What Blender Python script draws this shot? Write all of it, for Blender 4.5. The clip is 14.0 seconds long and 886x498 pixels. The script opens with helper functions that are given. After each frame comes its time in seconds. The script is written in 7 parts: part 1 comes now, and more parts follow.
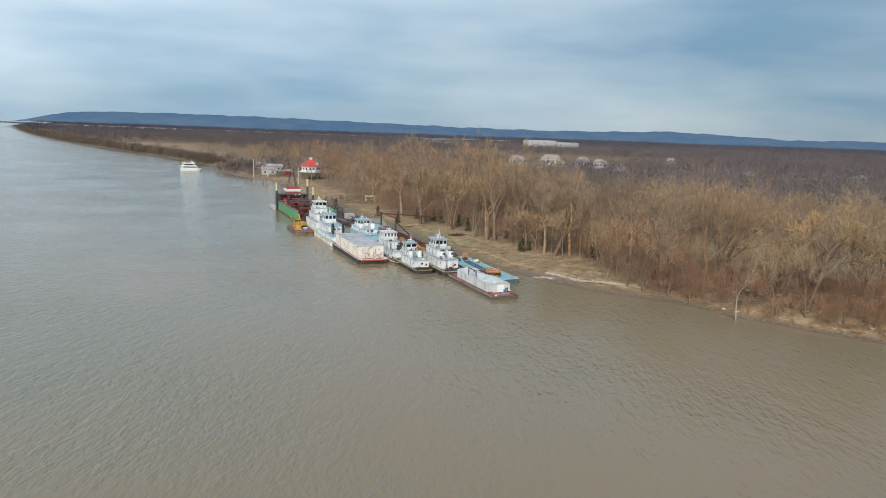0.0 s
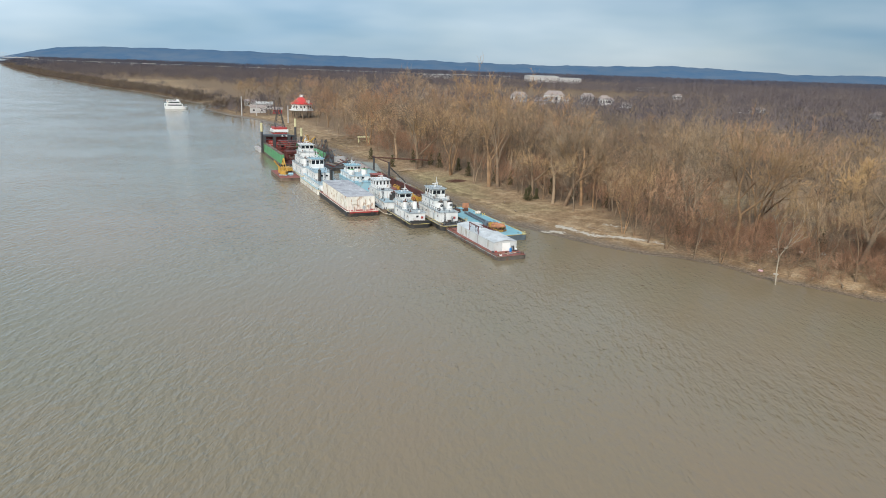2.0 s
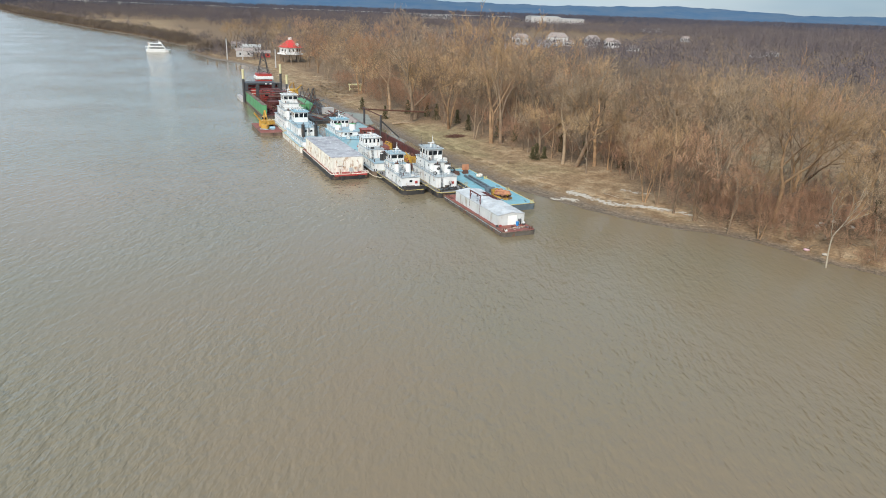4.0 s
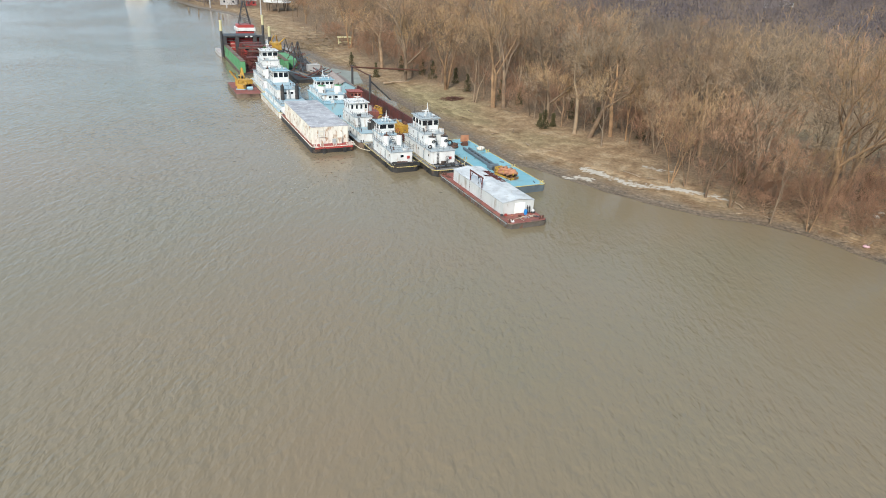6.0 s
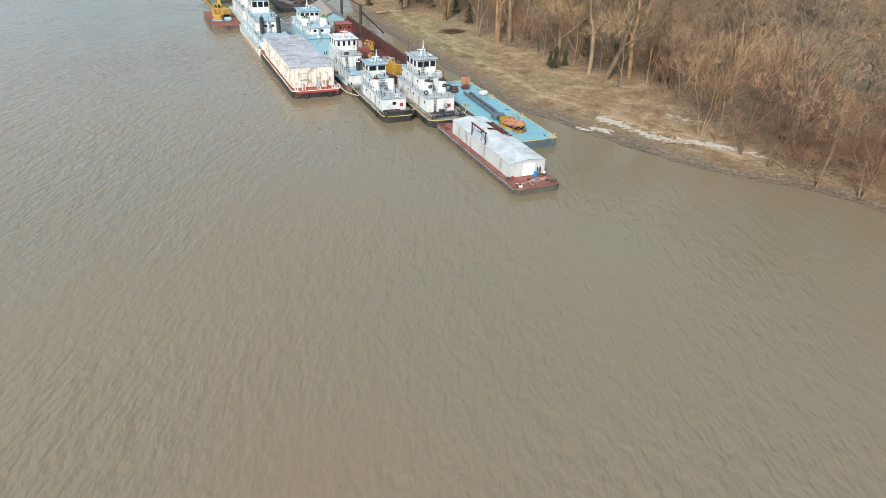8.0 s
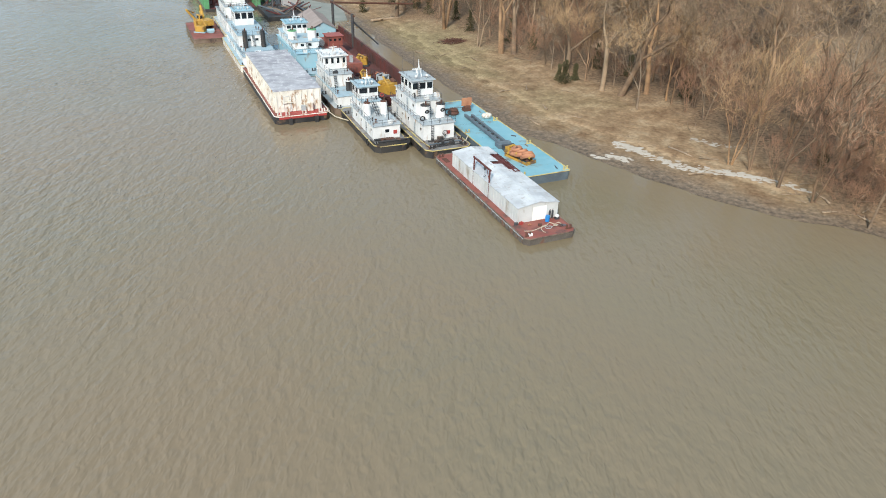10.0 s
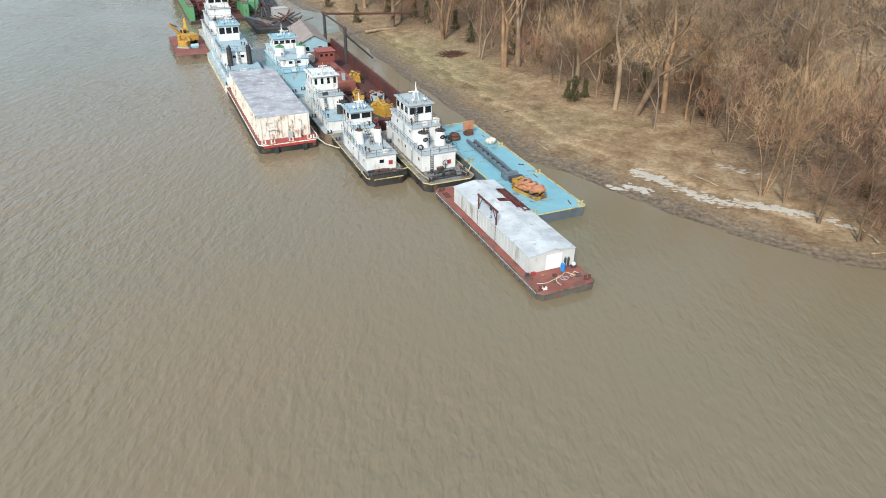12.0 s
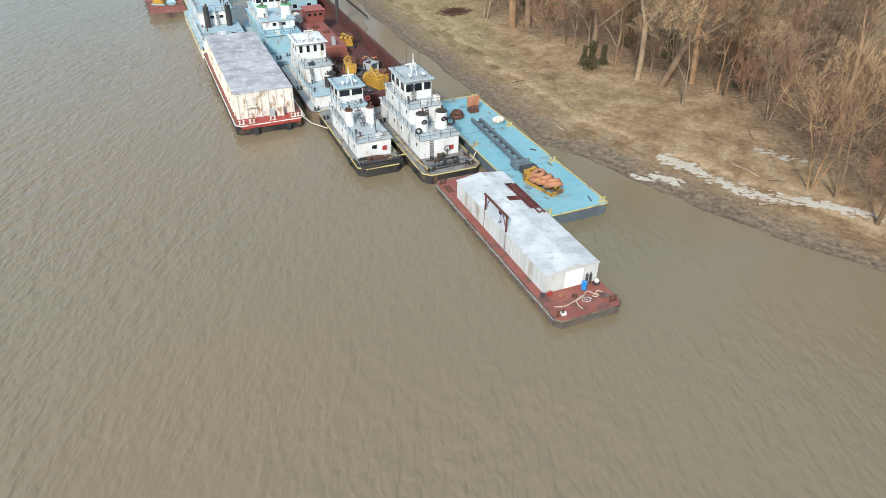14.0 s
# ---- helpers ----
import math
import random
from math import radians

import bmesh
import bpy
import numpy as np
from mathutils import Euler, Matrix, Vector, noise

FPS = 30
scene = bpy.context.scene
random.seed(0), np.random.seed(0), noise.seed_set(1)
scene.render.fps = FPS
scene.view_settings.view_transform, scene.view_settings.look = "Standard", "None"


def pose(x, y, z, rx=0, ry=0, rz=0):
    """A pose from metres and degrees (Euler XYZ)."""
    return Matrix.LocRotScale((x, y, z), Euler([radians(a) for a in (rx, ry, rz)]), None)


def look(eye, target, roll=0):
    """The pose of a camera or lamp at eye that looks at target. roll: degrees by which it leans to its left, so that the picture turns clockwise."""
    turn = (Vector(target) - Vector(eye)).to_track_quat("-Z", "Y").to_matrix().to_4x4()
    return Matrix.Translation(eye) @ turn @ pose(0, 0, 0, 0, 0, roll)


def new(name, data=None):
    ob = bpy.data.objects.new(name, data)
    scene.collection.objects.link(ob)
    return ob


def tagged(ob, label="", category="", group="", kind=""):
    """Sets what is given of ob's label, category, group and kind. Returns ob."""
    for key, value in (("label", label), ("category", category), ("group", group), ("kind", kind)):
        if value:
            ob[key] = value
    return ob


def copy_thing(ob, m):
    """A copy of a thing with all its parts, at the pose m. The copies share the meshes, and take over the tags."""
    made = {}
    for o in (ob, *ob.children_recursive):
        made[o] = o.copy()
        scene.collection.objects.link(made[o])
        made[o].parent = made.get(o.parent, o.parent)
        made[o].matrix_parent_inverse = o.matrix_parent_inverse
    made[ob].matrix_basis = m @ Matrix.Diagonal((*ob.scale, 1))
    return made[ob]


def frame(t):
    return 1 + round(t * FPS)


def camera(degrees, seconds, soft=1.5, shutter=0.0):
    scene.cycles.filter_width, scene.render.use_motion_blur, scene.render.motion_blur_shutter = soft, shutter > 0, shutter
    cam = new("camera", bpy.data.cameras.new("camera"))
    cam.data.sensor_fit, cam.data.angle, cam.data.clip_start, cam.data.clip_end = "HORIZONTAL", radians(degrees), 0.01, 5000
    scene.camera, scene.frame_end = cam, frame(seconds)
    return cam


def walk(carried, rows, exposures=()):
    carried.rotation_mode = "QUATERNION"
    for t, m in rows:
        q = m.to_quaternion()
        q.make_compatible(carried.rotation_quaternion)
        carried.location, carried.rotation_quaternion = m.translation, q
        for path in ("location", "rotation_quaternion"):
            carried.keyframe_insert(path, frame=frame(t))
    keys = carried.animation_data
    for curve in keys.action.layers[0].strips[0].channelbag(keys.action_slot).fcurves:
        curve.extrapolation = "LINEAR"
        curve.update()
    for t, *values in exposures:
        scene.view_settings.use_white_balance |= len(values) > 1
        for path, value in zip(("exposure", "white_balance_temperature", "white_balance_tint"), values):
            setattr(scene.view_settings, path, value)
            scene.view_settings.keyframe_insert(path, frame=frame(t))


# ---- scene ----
cam = camera(65.0, 14.0, soft=1.0)
PATH = [
    (0, (0.707, -74.77, 43.134), (0.647, -72.8, 42.798), 2.0),
    (0.5, (0.643, -69.412, 42.968), (0.584, -67.449, 42.587), 1.9),
    (1, (0.489, -63.539, 42.846), (0.433, -61.585, 42.423), 1.9),
    (1.5, (0.229, -57.765, 42.858), (0.177, -55.82, 42.392), 1.9),
    (2, (0.288, -51.852, 42.855), (0.237, -49.919, 42.345), 1.9),
    (2.5, (0.227, -46.035, 42.785), (0.178, -44.112, 42.235), 1.9),
    (3, (0.054, -40.524, 42.902), (0.01, -38.613, 42.315), 2.0),
    (3.5, (-0.037, -35.155, 43.025), (-0.079, -33.256, 42.402), 2.0),
    (6, (-0.576, -7.568, 42.883), (-0.601, -5.731, 42.093), 2.4),
    (6.5, (-0.449, -3.219, 42.635), (-0.473, -1.389, 41.829), 2.4),
    (7, (-0.619, 0.958, 42.597), (-0.639, 2.775, 41.762), 2.5),
    (7.5, (-0.491, 5.163, 42.364), (-0.51, 6.938, 41.443), 2.5),
    (8, (-0.489, 9.247, 42.288), (-0.506, 10.993, 41.312), 2.6),
    (10.5, (-0.283, 28.277, 43.126), (-0.314, 30.014, 42.135), 1.4),
    (11, (-0.354, 31.49, 43.185), (-0.387, 33.226, 42.193), 1.1),
    (11.5, (-0.381, 34.569, 43.172), (-0.416, 36.306, 42.18), 1.0),
    (12, (-0.699, 37.322, 43.174), (-0.731, 39.059, 42.183), 1.0),
    (12.5, (-0.85, 40.225, 43.287), (-0.88, 41.961, 42.293), 0.9),
    (13, (-0.867, 43.65, 43.15), (-0.901, 45.387, 42.157), 0.9),
    (13.5, (-0.966, 47.122, 42.861), (-1.0, 48.808, 41.785), 0.9),
    (14, (-0.974, 51.21, 43.038), (-1.008, 52.866, 41.918), 0.9),
]
walk(cam, [(t, look(eye, target, roll)) for t, eye, target, roll in PATH],
     exposures=[(0.0, 0.18), (1.5, 0.28), (3.0, 0.40), (6.5, 0.52), (14.0, 0.55)])
# camera done

# ---------------------------------------------------------------- world, sun, exposure
SUN_ELEV, SUN_TURN = 36.0, 192.0      # degrees; turn is the compass side that the light comes from, counted from +y towards +x
world = bpy.data.worlds.new("sky")
scene.world = world
world.use_nodes = True
wn, wl = world.node_tree.nodes, world.node_tree.links
wn.clear()
w_out = wn.new("ShaderNodeOutputWorld")
w_sky = wn.new("ShaderNodeTexSky")
w_sky.sky_type, w_sky.sun_disc = "NISHITA", False
w_sky.sun_elevation, w_sky.sun_rotation = radians(SUN_ELEV), radians(SUN_TURN)
w_sky.air_density, w_sky.dust_density, w_sky.ozone_density = 1.2, 0.5, 3.0
w_bg = wn.new("ShaderNodeBackground")
w_bg.inputs["Strength"].default_value = 0.065
w_cloud = wn.new("ShaderNodeBackground")
w_co = wn.new("ShaderNodeTexCoord")
w_map = wn.new("ShaderNodeMapping")
w_map.inputs["Scale"].default_value = (1.0, 1.0, 4.2)
w_map.inputs["Location"].default_value = (0.35, 0.2, 0.1)
w_n1 = wn.new("ShaderNodeTexNoise")
w_n1.inputs["Scale"].default_value, w_n1.inputs["Detail"].default_value = 1.35, 4.0
w_n1.inputs["Roughness"].default_value = 0.5
w_ramp = wn.new("ShaderNodeValToRGB")
w_ramp.color_ramp.elements[0].position, w_ramp.color_ramp.elements[0].color = 0.36, (0.66, 0.66, 0.66, 1)
w_ramp.color_ramp.elements[1].position, w_ramp.color_ramp.elements[1].color = 0.66, (1, 1, 1, 1)
w_shade = wn.new("ShaderNodeValToRGB")
w_shade.color_ramp.elements[0].position, w_shade.color_ramp.elements[0].color = 0.35, (0.225, 0.385, 0.540, 1)
w_shade.color_ramp.elements[1].position, w_shade.color_ramp.elements[1].color = 0.68, (0.56, 0.68, 0.78, 1)
w_n2 = wn.new("ShaderNodeTexNoise")
w_n2.inputs["Scale"].default_value, w_n2.inputs["Detail"].default_value = 1.9, 4.0
w_mix = wn.new("ShaderNodeMixShader")
wl.new(w_co.outputs["Generated"], w_map.inputs["Vector"])
wl.new(w_map.outputs["Vector"], w_n1.inputs["Vector"])
wl.new(w_map.outputs["Vector"], w_n2.inputs["Vector"])
wl.new(w_n1.outputs["Fac"], w_ramp.inputs["Fac"])
wl.new(w_n2.outputs["Fac"], w_shade.inputs["Fac"])
wl.new(w_sky.outputs["Color"], w_bg.inputs["Color"])
w_sep = wn.new("ShaderNodeSeparateXYZ")
w_side = wn.new("ShaderNodeMapRange")      # the overcast is thinner and paler over the river than over the land
w_side.inputs["From Min"].default_value, w_side.inputs["From Max"].default_value = -1.0, 0.6
w_side.inputs["To Min"].default_value, w_side.inputs["To Max"].default_value = 1.17, 0.74
wl.new(w_co.outputs["Generated"], w_sep.inputs[0])
wl.new(w_sep.outputs["X"], w_side.inputs["Value"])
w_up = wn.new("ShaderNodeMapRange")        # and darker towards the horizon than overhead
w_up.inputs["From Min"].default_value, w_up.inputs["From Max"].default_value = 0.10, 0.35
w_up.inputs["To Min"].default_value, w_up.inputs["To Max"].default_value = 1.0, 1.22
wl.new(w_sep.outputs["Z"], w_up.inputs["Value"])
w_str = wn.new("ShaderNodeMath")
w_str.operation = "MULTIPLY"
wl.new(w_side.outputs["Result"], w_str.inputs[0])
wl.new(w_up.outputs["Result"], w_str.inputs[1])
wl.new(w_str.outputs[0], w_cloud.inputs["Strength"])
wl.new(w_shade.outputs["Color"], w_cloud.inputs["Color"])
wl.new(w_ramp.outputs["Color"], w_mix.inputs["Fac"])
wl.new(w_bg.outputs["Background"], w_mix.inputs[1])
wl.new(w_cloud.outputs["Background"], w_mix.inputs[2])
wl.new(w_mix.outputs["Shader"], w_out.inputs["Surface"])

sun_data = bpy.data.lights.new("sun", "SUN")
sun_data.energy, sun_data.angle, sun_data.color = 3.2, radians(8), (1.0, 0.93, 0.84)
sun = new("sun", sun_data)
_s = (math.sin(radians(SUN_TURN)) * math.cos(radians(SUN_ELEV)), math.cos(radians(SUN_TURN)) * math.cos(radians(SUN_ELEV)), math.sin(radians(SUN_ELEV)))
sun.matrix_world = look((_s[0] * 300, _s[1] * 300, _s[2] * 300), (0, 0, 0))


# ---------------------------------------------------------------- materials
def ramp_node(n, stops):
    r = n.new("ShaderNodeValToRGB")
    e = r.color_ramp.elements
    while len(e) < len(stops):
        e.new(0.5)
    for k, (p, c) in enumerate(stops):
        e[k].position, e[k].color = p, (*c, 1)
    return r


def mat(name, base, second=None, scale=0.6, amount=0.5, rough=0.7, metal=0.0, bump=0.15, fine=9.0,
        stain=None, stain_amount=0.0, stain_scale=0.5, streak=1.0, vary=0.0, spec=0.4, tones=()):
    """Two-scale noise between two colours, a stain colour with ragged shapes, fine relief."""
    m = bpy.data.materials.new(name)
    m.use_nodes = True
    n, l = m.node_tree.nodes, m.node_tree.links
    b = n["Principled BSDF"]
    b.inputs["Metallic"].default_value = metal
    b.inputs["Specular IOR Level"].default_value = spec
    geo = n.new("ShaderNodeNewGeometry")
    n1 = n.new("ShaderNodeTexNoise")
    n1.inputs["Scale"].default_value, n1.inputs["Detail"].default_value = scale, 6.0
    n2 = n.new("ShaderNodeTexNoise")
    n2.inputs["Scale"].default_value, n2.inputs["Detail"].default_value = fine, 4.0
    l.new(geo.outputs["Position"], n1.inputs["Vector"])
    l.new(geo.outputs["Position"], n2.inputs["Vector"])
    r1 = n.new("ShaderNodeMapRange")
    r1.inputs["From Min"].default_value, r1.inputs["From Max"].default_value = 0.32, 0.68
    add = n.new("ShaderNodeMath")
    add.operation = "MULTIPLY_ADD"
    add.inputs[1].default_value, add.inputs[2].default_value = 0.35, 0.0
    l.new(n2.outputs["Fac"], add.inputs[0])
    sub = n.new("ShaderNodeMath")
    sub.operation = "ADD"
    l.new(n1.outputs["Fac"], sub.inputs[0])
    l.new(add.outputs[0], sub.inputs[1])
    sh = n.new("ShaderNodeMath")
    sh.operation = "SUBTRACT"
    sh.inputs[1].default_value = 0.175
    l.new(sub.outputs[0], sh.inputs[0])
    l.new(sh.outputs[0], r1.inputs["Value"])
    second = second or tuple(c * 0.72 for c in base)
    mx = n.new("ShaderNodeMix")
    mx.data_type = "RGBA"
    mx.inputs["A"].default_value, mx.inputs["B"].default_value = (*base, 1), (*second, 1)
    am = n.new("ShaderNodeMath")
    am.operation = "MULTIPLY"
    am.inputs[1].default_value = amount
    l.new(r1.outputs["Result"], am.inputs[0])
    l.new(am.outputs[0], mx.inputs["Factor"])
    col = mx.outputs["Result"]
    if stain:
        mp = n.new("ShaderNodeMapping")
        mp.inputs["Scale"].default_value = (1, 1, streak)
        l.new(geo.outputs["Position"], mp.inputs["Vector"])
        n3 = n.new("ShaderNodeTexNoise")
        n3.inputs["Scale"].default_value, n3.inputs["Detail"].default_value = stain_scale, 8.0
        n3.inputs["Roughness"].default_value = 0.65
        l.new(mp.outputs["Vector"], n3.inputs["Vector"])
        r3 = n.new("ShaderNodeMapRange")
        r3.inputs["From Min"].default_value, r3.inputs["From Max"].default_value = 0.62 - 0.3 * stain_amount, 0.72 - 0.25 * stain_amount
        l.new(n3.outputs["Fac"], r3.inputs["Value"])
        m3 = n.new("ShaderNodeMix")
        m3.data_type = "RGBA"
        m3.inputs["B"].default_value = (*stain, 1)
        l.new(col, m3.inputs["A"])
        l.new(r3.outputs["Result"], m3.inputs["Factor"])
        col = m3.outputs["Result"]
    if vary:
        oi = n.new("ShaderNodeObjectInfo")
        hs = n.new("ShaderNodeHueSaturation")
        rr = n.new("ShaderNodeMapRange")
        rr.inputs["To Min"].default_value, rr.inputs["To Max"].default_value = 1 - vary, 1 + vary
        l.new(oi.outputs["Random"], rr.inputs["Value"])
        if tones:
            tr = ramp_node(n, tuple((k / (len(tones) - 1), c) for k, c in enumerate(tones)))
            wob = n.new("ShaderNodeMath")
            wob.operation, wob.inputs[1].default_value = "MULTIPLY", 7.31
            fr = n.new("ShaderNodeMath")
            fr.operation = "FRACT"
            l.new(oi.outputs["Random"], wob.inputs[0])
            l.new(wob.outputs[0], fr.inputs[0])
            l.new(fr.outputs[0], tr.inputs["Fac"])
            mt = n.new("ShaderNodeMix")
            mt.data_type, mt.blend_type = "RGBA", "MULTIPLY"
            mt.inputs["Factor"].default_value = 1.0
            l.new(col, mt.inputs["A"])
            l.new(tr.outputs["Color"], mt.inputs["B"])
            col = mt.outputs["Result"]
        l.new(rr.outputs["Result"], hs.inputs["Value"])
        l.new(col, hs.inputs["Color"])
        col = hs.outputs["Color"]
    l.new(col, b.inputs["Base Color"])
    rg = n.new("ShaderNodeMapRange")
    rg.inputs["To Min"].default_value, rg.inputs["To Max"].default_value = max(0.02, rough - 0.1), min(1, rough + 0.1)
    l.new(n2.outputs["Fac"], rg.inputs["Value"])
    l.new(rg.outputs["Result"], b.inputs["Roughness"])
    bp = n.new("ShaderNodeBump")
    bp.inputs["Strength"].default_value, bp.inputs["Distance"].default_value = bump, 0.05
    l.new(n2.outputs["Fac"], bp.inputs["Height"])
    l.new(bp.outputs["Normal"], b.inputs["Normal"])
    return m


RUST = (0.20, 0.075, 0.03)
M_WHITE = mat("white_paint", (0.77, 0.78, 0.77), (0.60, 0.61, 0.60), 0.5, 0.8, 0.5, stain=(0.38, 0.25, 0.16), stain_amount=0.16, stain_scale=0.9, streak=0.25)
M_WHITE_OLD = mat("old_white_paint", (0.76, 0.74, 0.68), (0.62, 0.59, 0.51), 0.6, 0.8, 0.65, stain=(0.33, 0.20, 0.11), stain_amount=0.32, stain_scale=1.3, streak=0.4)
M_BLUEGREY = mat("pale_blue_deck_paint", (0.30, 0.43, 0.50), (0.38, 0.47, 0.50), 0.35, 0.8, 0.6, stain=(0.30, 0.25, 0.20), stain_amount=0.22, stain_scale=0.5)
M_GREYROOF = mat("grey_deck_paint", (0.42, 0.47, 0.49), (0.33, 0.36, 0.37), 0.4, 0.8, 0.6, stain=(0.25, 0.17, 0.12), stain_amount=0.16, stain_scale=0.6)
M_DECKDARK = mat("worn_dark_deck", (0.16, 0.16, 0.155), (0.25, 0.25, 0.245), 0.5, 0.9, 0.7, stain=(0.14, 0.08, 0.05), stain_amount=0.3, stain_scale=0.6)
M_TEAL = mat("teal_deck_paint", (0.16, 0.37, 0.44), (0.24, 0.44, 0.50), 0.3, 0.9, 0.55, stain=(0.20, 0.22, 0.20), stain_amount=0.24, stain_scale=0.35)
M_LIGHTBLUE = mat("light_blue_paint", (0.25, 0.45, 0.54), (0.34, 0.50, 0.56), 0.4, 0.8, 0.55, stain=(0.24, 0.20, 0.16), stain_amount=0.12, stain_scale=0.7, streak=0.4)
M_BLACK = mat("black_hull_paint", (0.025, 0.027, 0.03), (0.06, 0.055, 0.05), 0.5, 0.8, 0.55, stain=(0.14, 0.09, 0.06), stain_amount=0.2, stain_scale=0.7)
M_HULLRUST = mat("rusty_hull_plate", (0.13, 0.085, 0.06), (0.22, 0.17, 0.13), 0.5, 0.9, 0.8, stain=(0.07, 0.05, 0.045), stain_amount=0.4, stain_scale=0.6, streak=0.5)
M_HULLGREY = mat("scraped_grey_hull_plate", (0.15, 0.135, 0.118), (0.08, 0.066, 0.055), 0.5, 0.9, 0.75, stain=(0.17, 0.09, 0.06), stain_amount=0.35, stain_scale=0.7, streak=0.5)
M_REDDECK = mat("oxide_red_deck", (0.22, 0.062, 0.048), (0.29, 0.11, 0.085), 0.35, 0.9, 0.7, stain=(0.12, 0.07, 0.06), stain_amount=0.26, stain_scale=0.4)
M_BRIGHTRED = mat("red_paint", (0.40, 0.055, 0.05), (0.30, 0.06, 0.05), 0.4, 0.7, 0.5, stain=(0.2, 0.06, 0.04), stain_amount=0.15)
M_REDFADED = mat("faded_red_paint", (0.33, 0.095, 0.08), (0.25, 0.075, 0.06), 0.5, 0.8, 0.6, stain=(0.16, 0.08, 0.06), stain_amount=0.2)
M_REDROOF = mat("red_metal_roof", (0.60, 0.055, 0.05), (0.50, 0.05, 0.045), 0.3, 0.7, 0.45)
M_MAROON = mat("maroon_primer_steel", (0.105, 0.03, 0.028), (0.15, 0.05, 0.04), 0.5, 0.8, 0.7)
M_HOPPER = mat("rusted_hopper_steel", (0.13, 0.04, 0.035), (0.075, 0.035, 0.03), 0.25, 0.9, 0.8, stain=(0.05, 0.035, 0.03), stain_amount=0.3, stain_scale=0.4)
M_SHEDWALL = mat("pale_shed_sheeting", (0.60, 0.62, 0.61), (0.48, 0.50, 0.49), 0.4, 0.9, 0.55, metal=0.0, stain=(0.36, 0.33, 0.28), stain_amount=0.2, stain_scale=0.8, streak=0.3)
M_SHEDROOF = mat("weathered_galvanised_roof", (0.46, 0.48, 0.50), (0.60, 0.62, 0.63), 0.5, 1.0, 0.6, metal=0.1, stain=(0.40, 0.38, 0.37), stain_amount=0.2, stain_scale=1.2, vary=0.10)
M_ROOFOLD = mat("stained_box_roof", (0.27, 0.265, 0.285), (0.47, 0.47, 0.49), 0.45, 1.0, 0.75, stain=(0.60, 0.60, 0.61), stain_amount=0.18, stain_scale=0.9, vary=0.05)
M_DOORWHITE = mat("clean_white_door", (0.84, 0.84, 0.81), (0.78, 0.77, 0.72), 0.6, 0.6, 0.45)
M_YELLOW = mat("machine_yellow", (0.52, 0.31, 0.05), (0.36, 0.20, 0.05), 0.8, 0.8, 0.5, stain=(0.16, 0.09, 0.05), stain_amount=0.22)
M_RAILYELLOW = mat("faded_yellow_edge", (0.58, 0.47, 0.14), (0.44, 0.37, 0.2), 0.8, 0.9, 0.65, stain=(0.20, 0.15, 0.10), stain_amount=0.3)
M_ORANGERUST = mat("orange_rusted_iron", (0.47, 0.225, 0.125), (0.33, 0.14, 0.08), 0.9, 0.9, 0.85)
M_RUSTDARK = mat("dark_rust_iron", (0.13, 0.055, 0.035), (0.08, 0.045, 0.035), 0.9, 0.9, 0.85)
M_STEELDARK = mat("dark_steel", (0.055, 0.06, 0.07), (0.10, 0.095, 0.09), 0.8, 0.8, 0.55, metal=0.3)
M_STEELBLUE = mat("slate_blue_steel", (0.13, 0.17, 0.20), (0.08, 0.10, 0.12), 0.7, 0.8, 0.55)
M_RUBBER = mat("black_rubber", (0.02, 0.02, 0.021), (0.04, 0.039, 0.037), 1.5, 0.7, 0.8)
M_BARREL = mat("blue_plastic_drum", (0.02, 0.20, 0.52), (0.03, 0.25, 0.55), 1.5, 0.6, 0.4)
M_ROPE = mat("pale_rope", (0.58, 0.53, 0.42), (0.45, 0.40, 0.30), 3.0, 0.8, 0.9)
M_GREEN = mat("green_dock_paint", (0.09, 0.28, 0.12), (0.13, 0.34, 0.17), 0.25, 0.9, 0.6, stain=(0.10, 0.12, 0.07), stain_amount=0.2, stain_scale=0.3, streak=0.4)
M_WOOD = mat("weathered_timber", (0.24, 0.19, 0.14), (0.15, 0.115, 0.085), 0.7, 0.9, 0.9)
M_DRIFT = mat("bleached_driftwood", (0.33, 0.25, 0.17), (0.20, 0.145, 0.095), 0.7, 0.9, 0.9, vary=0.25)
M_SHINGLE = mat("tan_roof_shingle", (0.27, 0.22, 0.20), (0.35, 0.30, 0.27), 0.5, 0.8, 0.9)
M_PALEHOUSE = mat("far_pale_siding", (0.46, 0.45, 0.44), (0.36, 0.35, 0.34), 0.15, 0.7, 0.8)
M_CONCRETE = mat("pale_concrete", (0.42, 0.42, 0.41), (0.33, 0.33, 0.32), 0.2, 0.8, 0.8)
M_CREAM = mat("cream_yellow_paint", (0.62, 0.58, 0.34), (0.50, 0.46, 0.27), 0.5, 0.7, 0.7)

